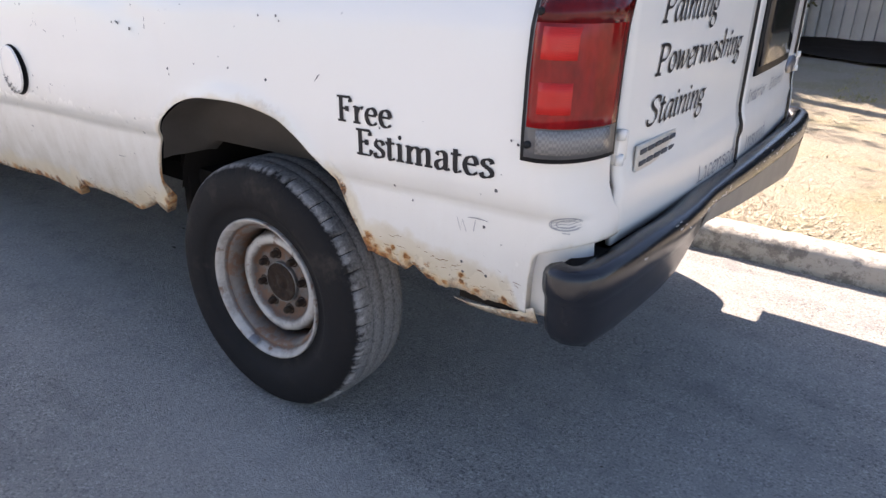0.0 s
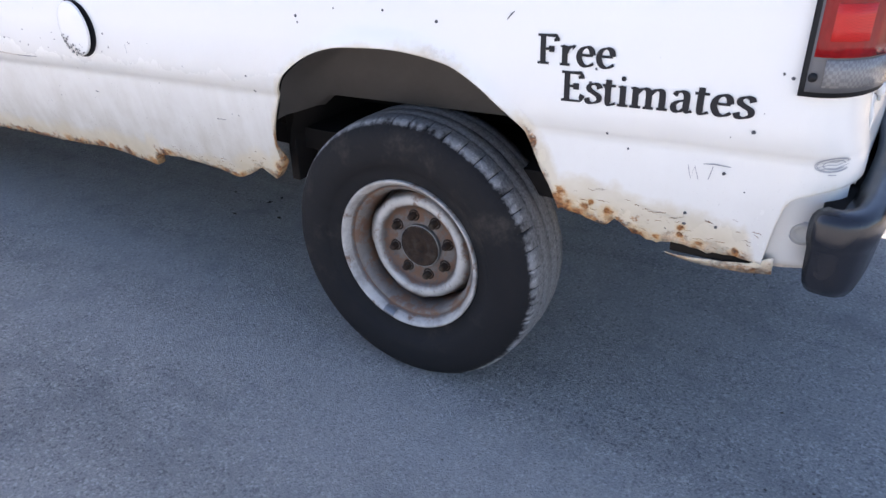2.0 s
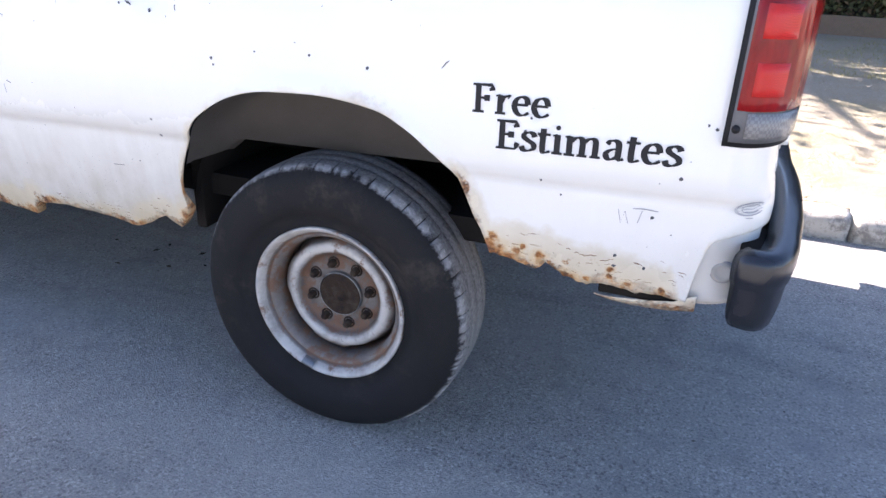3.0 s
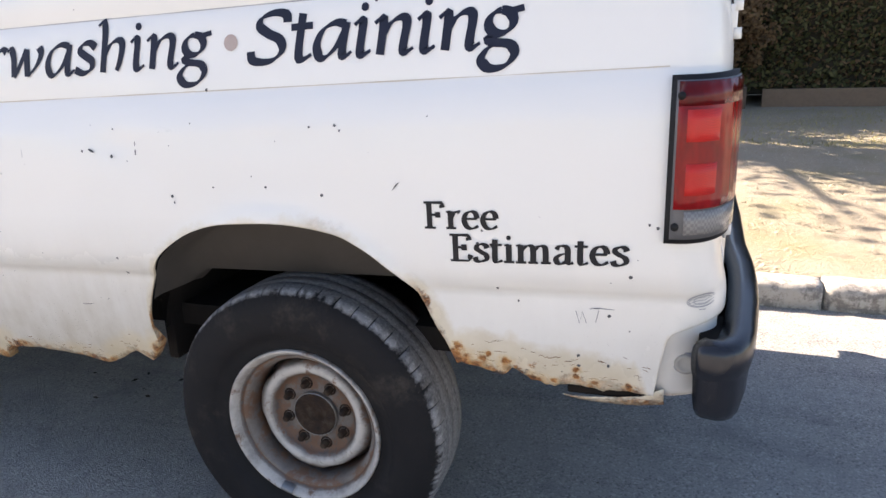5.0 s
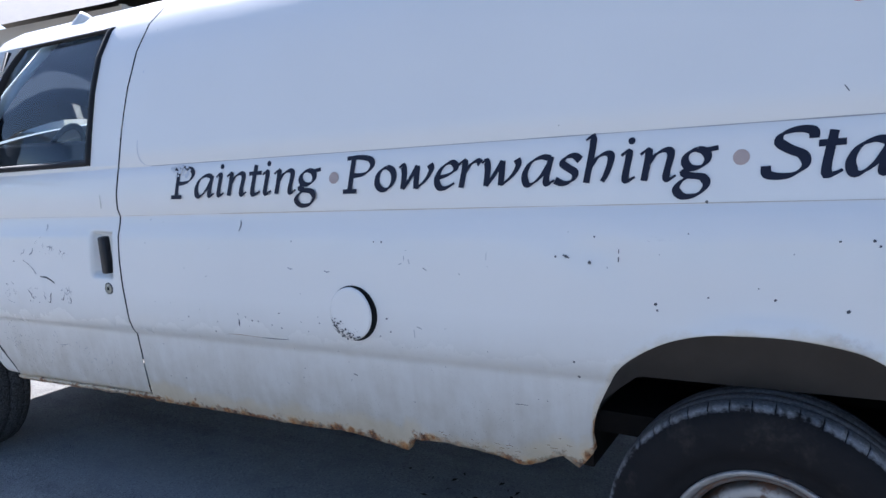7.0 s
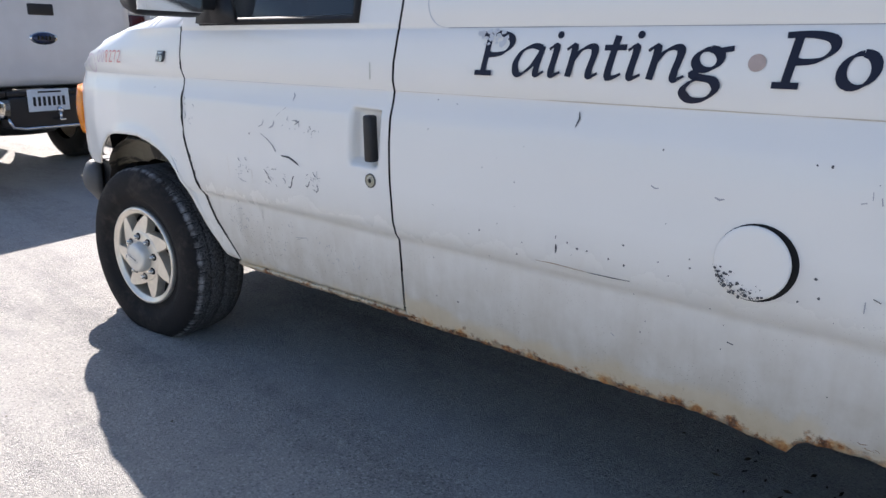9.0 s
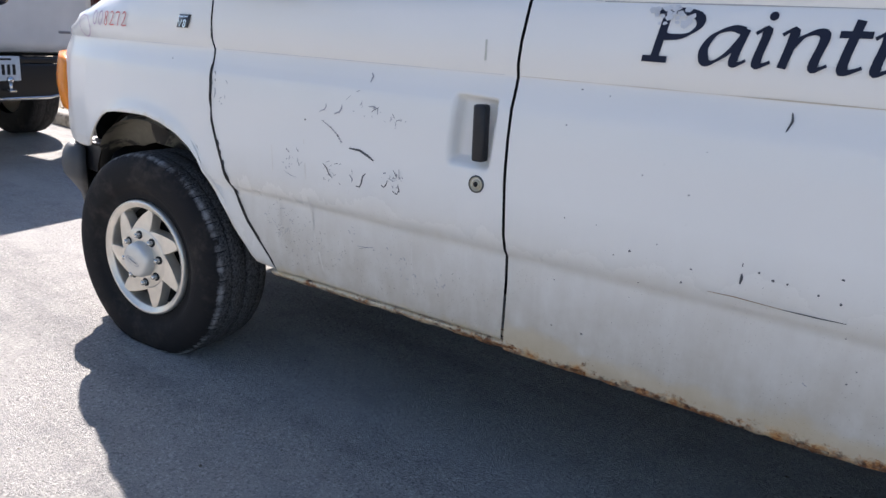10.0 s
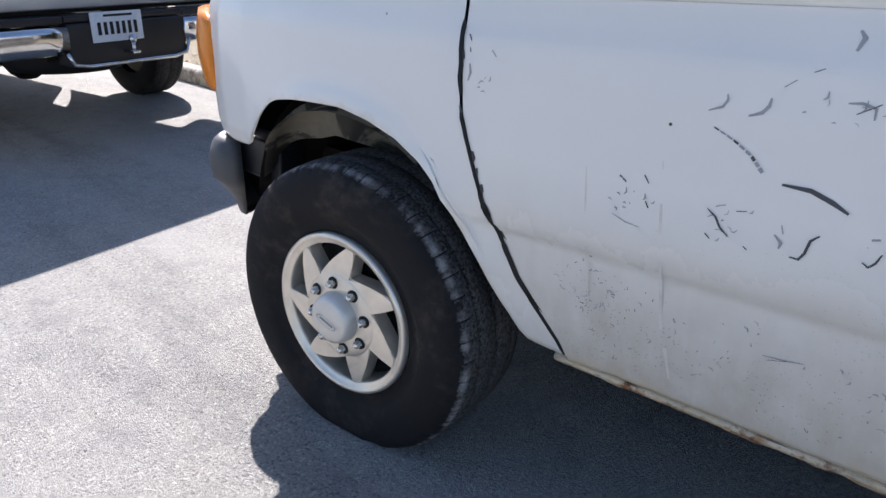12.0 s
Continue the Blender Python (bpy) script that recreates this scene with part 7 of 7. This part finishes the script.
scrape([(-1.547, 1.135), (-1.543, 1.120), (-1.549, 1.100)], 0.005, SCUFF)
scrape([(-1.569, 0.837), (-1.569, 0.829)], 0.004, SCUFF)
scrape([(-1.567, 0.815), (-1.566, 0.805), (-1.567, 0.793)], 0.006, SCUFF)
scrape([(-1.345, 0.997), (-1.336, 0.992), (-1.326, 0.993)], 0.004, SCUFF_GREY)
scrape([(-1.206, 0.994), (-1.196, 0.990), (-1.186, 0.993)], 0.005, SCUFF_GREY)
scrape([(-0.472, 1.073), (-0.464, 1.070), (-0.456, 1.066)], 0.006, SCUFF)
scrape([(-0.336, 1.092), (-0.336, 1.082)], 0.004, SCUFF)
scrape([(-0.336, 1.074), (-0.336, 1.062)], 0.006, SCUFF)
scrape([(-0.868, 1.020), (-0.856, 1.014)], 0.004, SCUFF)
scrape([(-0.904, 0.845), (-0.903, 0.822)], 0.004, SCUFF_GREY)
scrape([(-0.893, 0.854), (-0.879, 0.849)], 0.004, SCUFF)
scrape([(-0.945, 1.026), (-0.935, 1.029)], 0.004, SCUFF_GREY)
scrape([(-0.914, 1.042), (-0.910, 1.028)], 0.004, SCUFF_GREY)
scrape([(-1.146, 0.677), (-1.132, 0.674)], 0.006, SCUFF)
scrape([(-1.418, 0.613), (-1.409, 0.607)], 0.004, SCUFF_GREY)
scrape([(-0.929, 1.05), (-0.927, 1.035)], 0.003, SCUFF_GREY)
scrape([(-0.678, 1.07), (-0.678, 1.05)], 0.0025, SCUFF_GREY)
scrape([(-1.481, 0.761), (-1.42, 0.763), (-1.370, 0.766)], 0.0028, SCUFF)
scrape([(-1.626, 0.759), (-1.574, 0.762), (-1.481, 0.761)], 0.0022, plain("rust_scratch", (0.33, 0.22, 0.13), 0.8))
scrape([(0.105, 1.437), (0.114, 1.424)], 0.004, SCUFF)
scrape([(0.29, 1.000), (0.30, 1.012), (0.305, 1.016)], 0.003, SCUFF)
scrape([(-0.62, 0.662), (-0.585, 0.664)], 0.003, SCUFF)
scrape([(-2.222, 1.212), (-2.220, 1.165)], 0.011, plain("old_drip", (0.50, 0.50, 0.44), 0.7), front_door, 0.0008)
# ghost letters left on the door by peeled vinyl
bm = bmesh.new()
for cx, cz, n, sx, sz in ((-2.835, 0.82, 12, 0.03, 0.03), (-2.68, 0.82, 10, 0.025, 0.03), (-2.45, 0.83, 12, 0.035, 0.03), (-2.54, 1.0, 10, 0.05, 0.012), (-2.45, 0.99, 7, 0.03, 0.012), (-2.44, 0.60, 12, 0.06, 0.04),
                          (-2.62, 0.645, 4, 0.03, 0.012), (-2.90, 0.60, 34, 0.06, 0.045), (-2.98, 0.56, 20, 0.04, 0.04), (-2.72, 0.56, 14, 0.10, 0.04), (-2.35, 0.56, 12, 0.10, 0.03), (-3.13, 0.97, 5, 0.012, 0.05)):
    for _ in range(n):
        x, z = cx + rng.gauss(0, sx * 0.6), cz + rng.gauss(0, sz * 0.6)
        a, l, w = rng.uniform(0, 3.14), rng.uniform(0.002, 0.013), rng.uniform(0.001, 0.0035)
        ribbon([(x, z - RAKE * x), (x + l * math.cos(a) * 0.5, z + l * 0.5 * math.sin(a) - RAKE * x), (x + l * math.cos(a + 0.5), z + l * math.sin(a + 0.5) - RAKE * x)], w, bm=bm, out=0.0012)
tagged(van_part("vinyl_residue", bm, SCUFF_GREY, front_door, "grey specks and remains of peeled lettering"), kind="stuff")
bm = bmesh.new()
for k in range(330):
    x = -2.97 + abs(rng.gauss(0, 0.16)) if k < 210 else rng.uniform(-3.0, -2.15)
    z = 0.56 + rng.gauss(0, 0.055) if k < 210 else 0.47 + abs(rng.gauss(0, 0.08))
    if z < 0.46 or x < lerp_list(SEAM_FRONT, z) + 0.01:
        continue
    a, l = rng.uniform(0, 3.14), 0.0012 + 0.007 * rng.random() ** 3
    ribbon([(x, z - RAKE * x), (x + l * math.cos(a), z + l * math.sin(a) - RAKE * x)], 0.0008 + 0.0022 * rng.random(), bm=bm, out=0.0012)
tagged(van_part("mud_specks", bm, MUD, front_door, "brown-grey mud specks on the foot of the door"), kind="stuff")
bm = bmesh.new()
spots = [(-0.447, 0.808), (-0.440, 0.765), (0.169, 1.128), (0.18, 1.118), (-0.490, 1.068), (-0.405, 1.058), (0.475, 0.925), (0.50, 0.80), (0.54, 0.772), (0.79, 0.95), (0.805, 0.944), (0.76, 0.845), (0.72, 0.752), (0.395, 0.862), (-0.41, 0.935), (0.13, 0.985), (-0.25, 0.97), (0.72, 0.635), (0.66, 0.63), (0.66, 0.655), (0.255, 1.365), (0.62, 1.385), (0.69, 1.41), (-0.15, 1.20), (0.465, 0.898), (0.495, 0.893), (0.11, 1.125), (-1.833, 0.787), (-1.799, 0.804), (-1.681, 0.763), (-1.665, 0.798), (-1.536, 0.825), (-1.509, 0.816), (-1.483, 0.816), (-1.427, 0.809), (-1.393, 0.850), (-1.387, 0.803), (-1.281, 0.803), (-1.240, 0.852), (-1.237, 0.832), (-1.003, 1.085), (-0.993, 0.868), (-1.018, 0.815), (-0.982, 0.831), (-1.895, 0.561), (-1.029, 1.085), (-0.756, 1.009), (-0.395, 1.119), (-0.183, 1.132), (-0.003, 0.998), (-0.137, 0.993), (-0.246, 0.956)]
for _ in range(70):
    spots.append((rng.uniform(-2.0, 0.78), rng.uniform(0.60, 1.15)))
for i, (x, z) in enumerate(spots):
    if abs(x) < 0.42 and z < 0.95:
        continue
    s = rng.uniform(0.0028, 0.0045) if i < 27 else rng.uniform(0.0018, 0.0036) if i < 52 else rng.uniform(0.0007, 0.0022)
    bm.faces.new([bm.verts.new(side(x + s * rng.uniform(0.6, 1.3) * math.cos(q), z - RAKE * x + s * rng.uniform(0.6, 1.3) * math.sin(q), 0.0012)) for q in (0, 1.05, 2.1, 3.14, 4.2, 5.2)])
tagged(van_part("stone_chip", bm, SCUFF, flank, "small black stone chips in the paint"), kind="stuff")
# cracks in the flaking paint
rng = random.Random(33)
bm = bmesh.new()
for k in range(64):
    x = rng.uniform(0.42, 0.79) if k < 36 else rng.uniform(-0.95, -0.44)
    z = lerp_list(RIM, x) + 0.012 + (0.075 if k < 36 else 0.04) * rng.random()
    pts = [(x, z - RAKE * x)]
    for _ in range(rng.randint(2, 4)):
        pts.append((pts[-1][0] + rng.uniform(0.002, 0.008), pts[-1][1] + rng.uniform(-0.004, 0.003)))
    ribbon(pts, rng.uniform(0.0006, 0.0018), bm=bm, out=0.0015)
tagged(van_part("paint_crack", bm, RUST_MID, flank, "fine cracks in the flaking paint"), kind="stuff")
# oval ghost of a removed emblem near the tail
bm = bmesh.new()
for q in (1.0, 0.90, 0.6):
    ribbon(oval(0.902, 0.768, 0.034 * q, 0.014 * q, 20 * q, 330, 24, 0.3), 0.0016, bm=bm)
for q in (-0.006, 0.0, 0.006):
    ribbon([(0.874, 0.764 + q), (0.890, 0.768 + q), (0.905, 0.767 + q), (0.930, 0.773 + q)], 0.0014, bm=bm)
ribbon([(0.892, 0.749), (0.906, 0.748)], 0.004, bm=bm)
van_part("emblem_ghost", bm, SCUFF_GREY, flank, "grey outline left by a removed emblem")
bm = bmesh.new()
for pts in ([(0.655, 0.740), (0.662, 0.712), (0.668, 0.738), (0.676, 0.712)], [(0.682, 0.745), (0.70, 0.747), (0.73, 0.745)], [(0.70, 0.742), (0.694, 0.715)]):
    ribbon(pts, 0.0022, bm=bm)
van_part("scratch", bm, VINYL_GREY, flank)

# ---- pickup parked ahead ----
PICK = Vector((-6.74, 0.88, 0))
pickup = empty("pickup_truck", PICK, "white pickup truck with chrome step bumper parked ahead at the kerb", "truck")
pickup.rotation_euler.z = radians(9)
pickup.scale = (0.96, 0.96, 1.0)
RED_DARK = plain("dark_red_lens", (0.05, 0.006, 0.006), 0.25)
TRUCK_PAINT = plain("truck_paint", (0.58, 0.58, 0.59), 0.16, 0, 0, 3)
bm = bmesh.new()
rows = []
for y in spread(-0.80, 0.80, 0.08):
    b = 0.012 * (1 - (y / 0.8) ** 2)
    rows.append([(0.0 + b + dx, y, z) for z, dx in ((0.80, -0.03), (0.815, 0.0), (0.88, 0.008), (0.95, 0.0), (1.0, 0.004), (1.30, 0.006), (1.42, 0.004), (1.47, 0.012), (1.495, 0.006), (1.50, -0.05))])
add_grid(bm, rows)
tailgate = part("tailgate", bm, TRUCK_PAINT, pickup)
solid(tailgate, 0.01)
part("gate_handle", box(0.012, 0.028, -0.105, 0.105, 1.325, 1.41, 0.012), BLACK_PLASTIC, tailgate)
bm = bmesh.new()
for q, x in ((1.0, 0.018), (0.90, 0.024)):
    ring = [(x, q * 0.115 * math.cos(t), 1.16 + q * 0.050 * math.sin(t)) for t in [2 * math.pi * s / 32 for s in range(32)]]
    bm.faces.new([bm.verts.new(p) for p in ring])
solid(part("badge_rim", bm, CHROME, tailgate), 0.008)
bm = bmesh.new()
bm.faces.new([bm.verts.new((0.030, 0.098 * math.cos(2 * math.pi * s / 32), 1.16 + 0.040 * math.sin(2 * math.pi * s / 32))) for s in range(32)])
solid(part("badge_field", bm, plain("badge_navy", (0.012, 0.018, 0.05), 0.25), tailgate, "dark blue oval badge"), 0.004)
bm = bmesh.new()
for k in range(4):
    add_box(bm, 0.032, 0.034, -0.055 + 0.03 * k, -0.037 + 0.03 * k, 1.145, 1.175)
part("badge_bars", bm, CHROME, tailgate, smooth=False)
part("model_badge", box(0.012, 0.018, 0.50, 0.60, 0.945, 0.963, 0.002), VINYL_GREY, tailgate)
for s in (-1, 1):
    bm = bmesh.new()
    rows = []
    for x in spread(-2.35, 0.0, 0.12):
        d = math.hypot(x + 1.2, 0.0)
        arch = 0.50 + max(0.0, 0.48 - 1.6 * max(0, abs(x + 1.2) - 0.25) ** 1.0) if abs(x + 1.2) < 0.5 else 0.50
        rows.append([(x, s * y, max(z, min(arch, 1.0))) for z, y in ((0.50, 1.02), (0.75, 1.06), (0.95, 1.08), (1.15, 1.07), (1.40, 1.02), (1.50, 0.95), (1.51, 0.84))])
    add_grid(bm, rows)
    solid(part("bed_side", bm, TRUCK_PAINT, pickup), 0.01)
    lampo = part("tail_lamp", box(-0.06, 0.006, s * 0.905 - 0.085, s * 0.905 + 0.07, 0.95, 1.36, 0.015), RED_DARK, pickup)
    part("corner_post", box(-0.05, 0.004, s * 0.905 - 0.085, s * 0.905 + 0.075, 1.365, 1.50, 0.015), TRUCK_PAINT, pickup)
    part("corner_post", box(-0.05, 0.004, s * 0.905 - 0.085, s * 0.905 + 0.075, 0.78, 0.945, 0.015), TRUCK_PAINT, pickup)
    # chrome bumper wing
    wing_ = sweep([(0.02, s * 1.0), (0.10, s * 0.96), (0.135, s * 0.86), (0.14, s * 0.52), (0.135, s * 0.40)] if s < 0 else [(0.135, 0.40), (0.14, 0.52), (0.135, 0.86), (0.10, 0.96), (0.02, 1.0)], [(-0.05, 0.725), (-0.005, 0.72), (0.004, 0.69), (0.0, 0.62), (-0.01, 0.585), (-0.05, 0.57)])
    solid(part("bumper_wing", wing_, CHROME, pickup, "chrome bumper end"), 0.004)
part("bed_floor", box(-2.35, -0.02, -0.83, 0.83, 0.78, 0.84), UNDERSIDE, pickup, smooth=False)
part("bed_front", box(-2.40, -2.35, -0.93, 0.93, 0.7, 1.50, 0.01), TRUCK_PAINT, pickup, smooth=False)
part("step_bumper", box(-0.02, 0.13, -0.40, 0.40, 0.50, 0.735, 0.015), BLACK_PLASTIC, pickup)
bm = bmesh.new()
add_box(bm, -0.02, 0.115, -0.94, -0.405, 0.735, 0.775, 0.01)
add_box(bm, -0.02, 0.115, 0.405, 0.94, 0.735, 0.775, 0.01)
add_box(bm, -0.02, 0.12, -0.40, 0.40, 0.738, 0.775, 0.01)
part("step_pad", bm, BLACK_PLASTIC, pickup)
bm = bmesh.new()
add_tube(bm, [(0.13, -0.42, 0.58), (0.135, -0.39, 0.515), (0.14, -0.3, 0.50), (0.14, 0.3, 0.50), (0.135, 0.39, 0.515), (0.13, 0.42, 0.58)], 0.012, 8)
part("bumper_lip", bm, CHROME, pickup)
plate = part("number_plate", box(0.131, 0.136, -0.255, 0.085, 0.622, 0.788, 0.003), plain("plate_white", (0.55, 0.60, 0.66), 0.4), pickup, "pale blue number plate")
for k in range(7):
    bm = bmesh.new()
    add_box(bm, 0.136, 0.138, -0.215 + 0.040 * k, -0.215 + 0.040 * k + 0.022, 0.662, 0.732)
    part("plate_bar", bm, VINYL_BLACK, plate, smooth=False)
part("plate_bar", box(0.136, 0.138, -0.17, 0.02, 0.760, 0.773), VINYL_BLACK, plate, smooth=False)
bm = bmesh.new()
bmesh.ops.create_uvsphere(bm, u_segments=14, v_segments=10, radius=0.025, matrix=Matrix.Translation((0.20, -0.04, 0.635)))
add_tube(bm, [(0.20, -0.04, 0.56), (0.20, -0.04, 0.62)], 0.012, 8)
add_box(bm, 0.10, 0.23, -0.065, -0.015, 0.555, 0.57, 0.003)
part("tow_ball", bm, CHROME, pickup)
bm = bmesh.new()
add_box(bm, -4.4, -2.42, -1.0, 1.0, 0.42, 1.28, 0.05)
part("cab", bm, TRUCK_PAINT, pickup)
bm = bmesh.new()
add_box(bm, -4.1, -2.46, -0.82, 0.82, 1.283, 1.92, 0.12)
part("cab_top", bm, TRUCK_PAINT, pickup)
part("rear_window", box(-2.47, -2.445, -0.62, 0.62, 1.42, 1.78, 0.03), DARK_GLASS, pickup)
part("nose", box(-5.7, -4.41, -0.95, 0.95, 0.55, 1.22, 0.06), TRUCK_PAINT, pickup)
bm = bmesh.new()
add_box(bm, -5.6, -0.05, -0.45, -0.37, 0.52, 0.66)
add_box(bm, -5.6, -0.05, 0.37, 0.45, 0.52, 0.66)
add_box(bm, -0.5, -0.2, -0.36, 0.36, 0.55, 0.63)
part("frame_rail", bm, UNDERSIDE, pickup, smooth=False)
bm = bmesh.new()
add_tube(bm, [(-1.2, -0.75, 0.40), (-1.2, 0.75, 0.40)], 0.05, 10)
bmesh.ops.create_uvsphere(bm, u_segments=12, v_segments=8, radius=0.16, matrix=Matrix.Translation((-1.2, 0, 0.40)))
part("axle", bm, UNDERSIDE, pickup)
bm = lathe([(0.20, -0.10), (0.36, -0.11), (0.385, -0.06), (0.385, 0.06), (0.36, 0.11), (0.20, 0.10)], (0, 0, 0), 36)
for v in bm.verts:
    v.co = Vector((v.co.x - 0.66, v.co.z, v.co.y + 0.50))
part("spare_tyre", bm, SEAL, pickup, "spare tyre slung below the bed")
for x in (-1.2, -4.75):
    for s in (-1, 1):
        bm, worn = tyre_mesh((x - 0.05, -1.12, 0.395), 0.395, 0.27, 0.216, 40, 6)
        if s > 0:
            for v in bm.verts:
                v.co.y = -v.co.y
            bmesh.ops.reverse_faces(bm, faces=bm.faces[:])
        t = part("wheel", bm, RUBBER, pickup)
        float_layer(t, "worn", [w * 0.4 for w in worn])
        bm = lathe([(0.215, 0.20), (0.19, 0.06), (0.20, 0.02), (0.215, 0.005)] if s < 0 else [(0.215, -0.20), (0.19, -0.06), (0.20, -0.02), (0.215, -0.005)], (x - 0.05, s * 1.12, 0.395), 40)
        part("rim", bm, ALLOY, t)
        bm = lathe([(0.19, 0.06), (0.06, 0.03), (0.0, 0.02)] if s < 0 else [(0.19, -0.06), (0.06, -0.03), (0.0, -0.02)], (x - 0.05, s * 1.12, 0.395), 40)
        part("disc", bm, ALLOY, t)
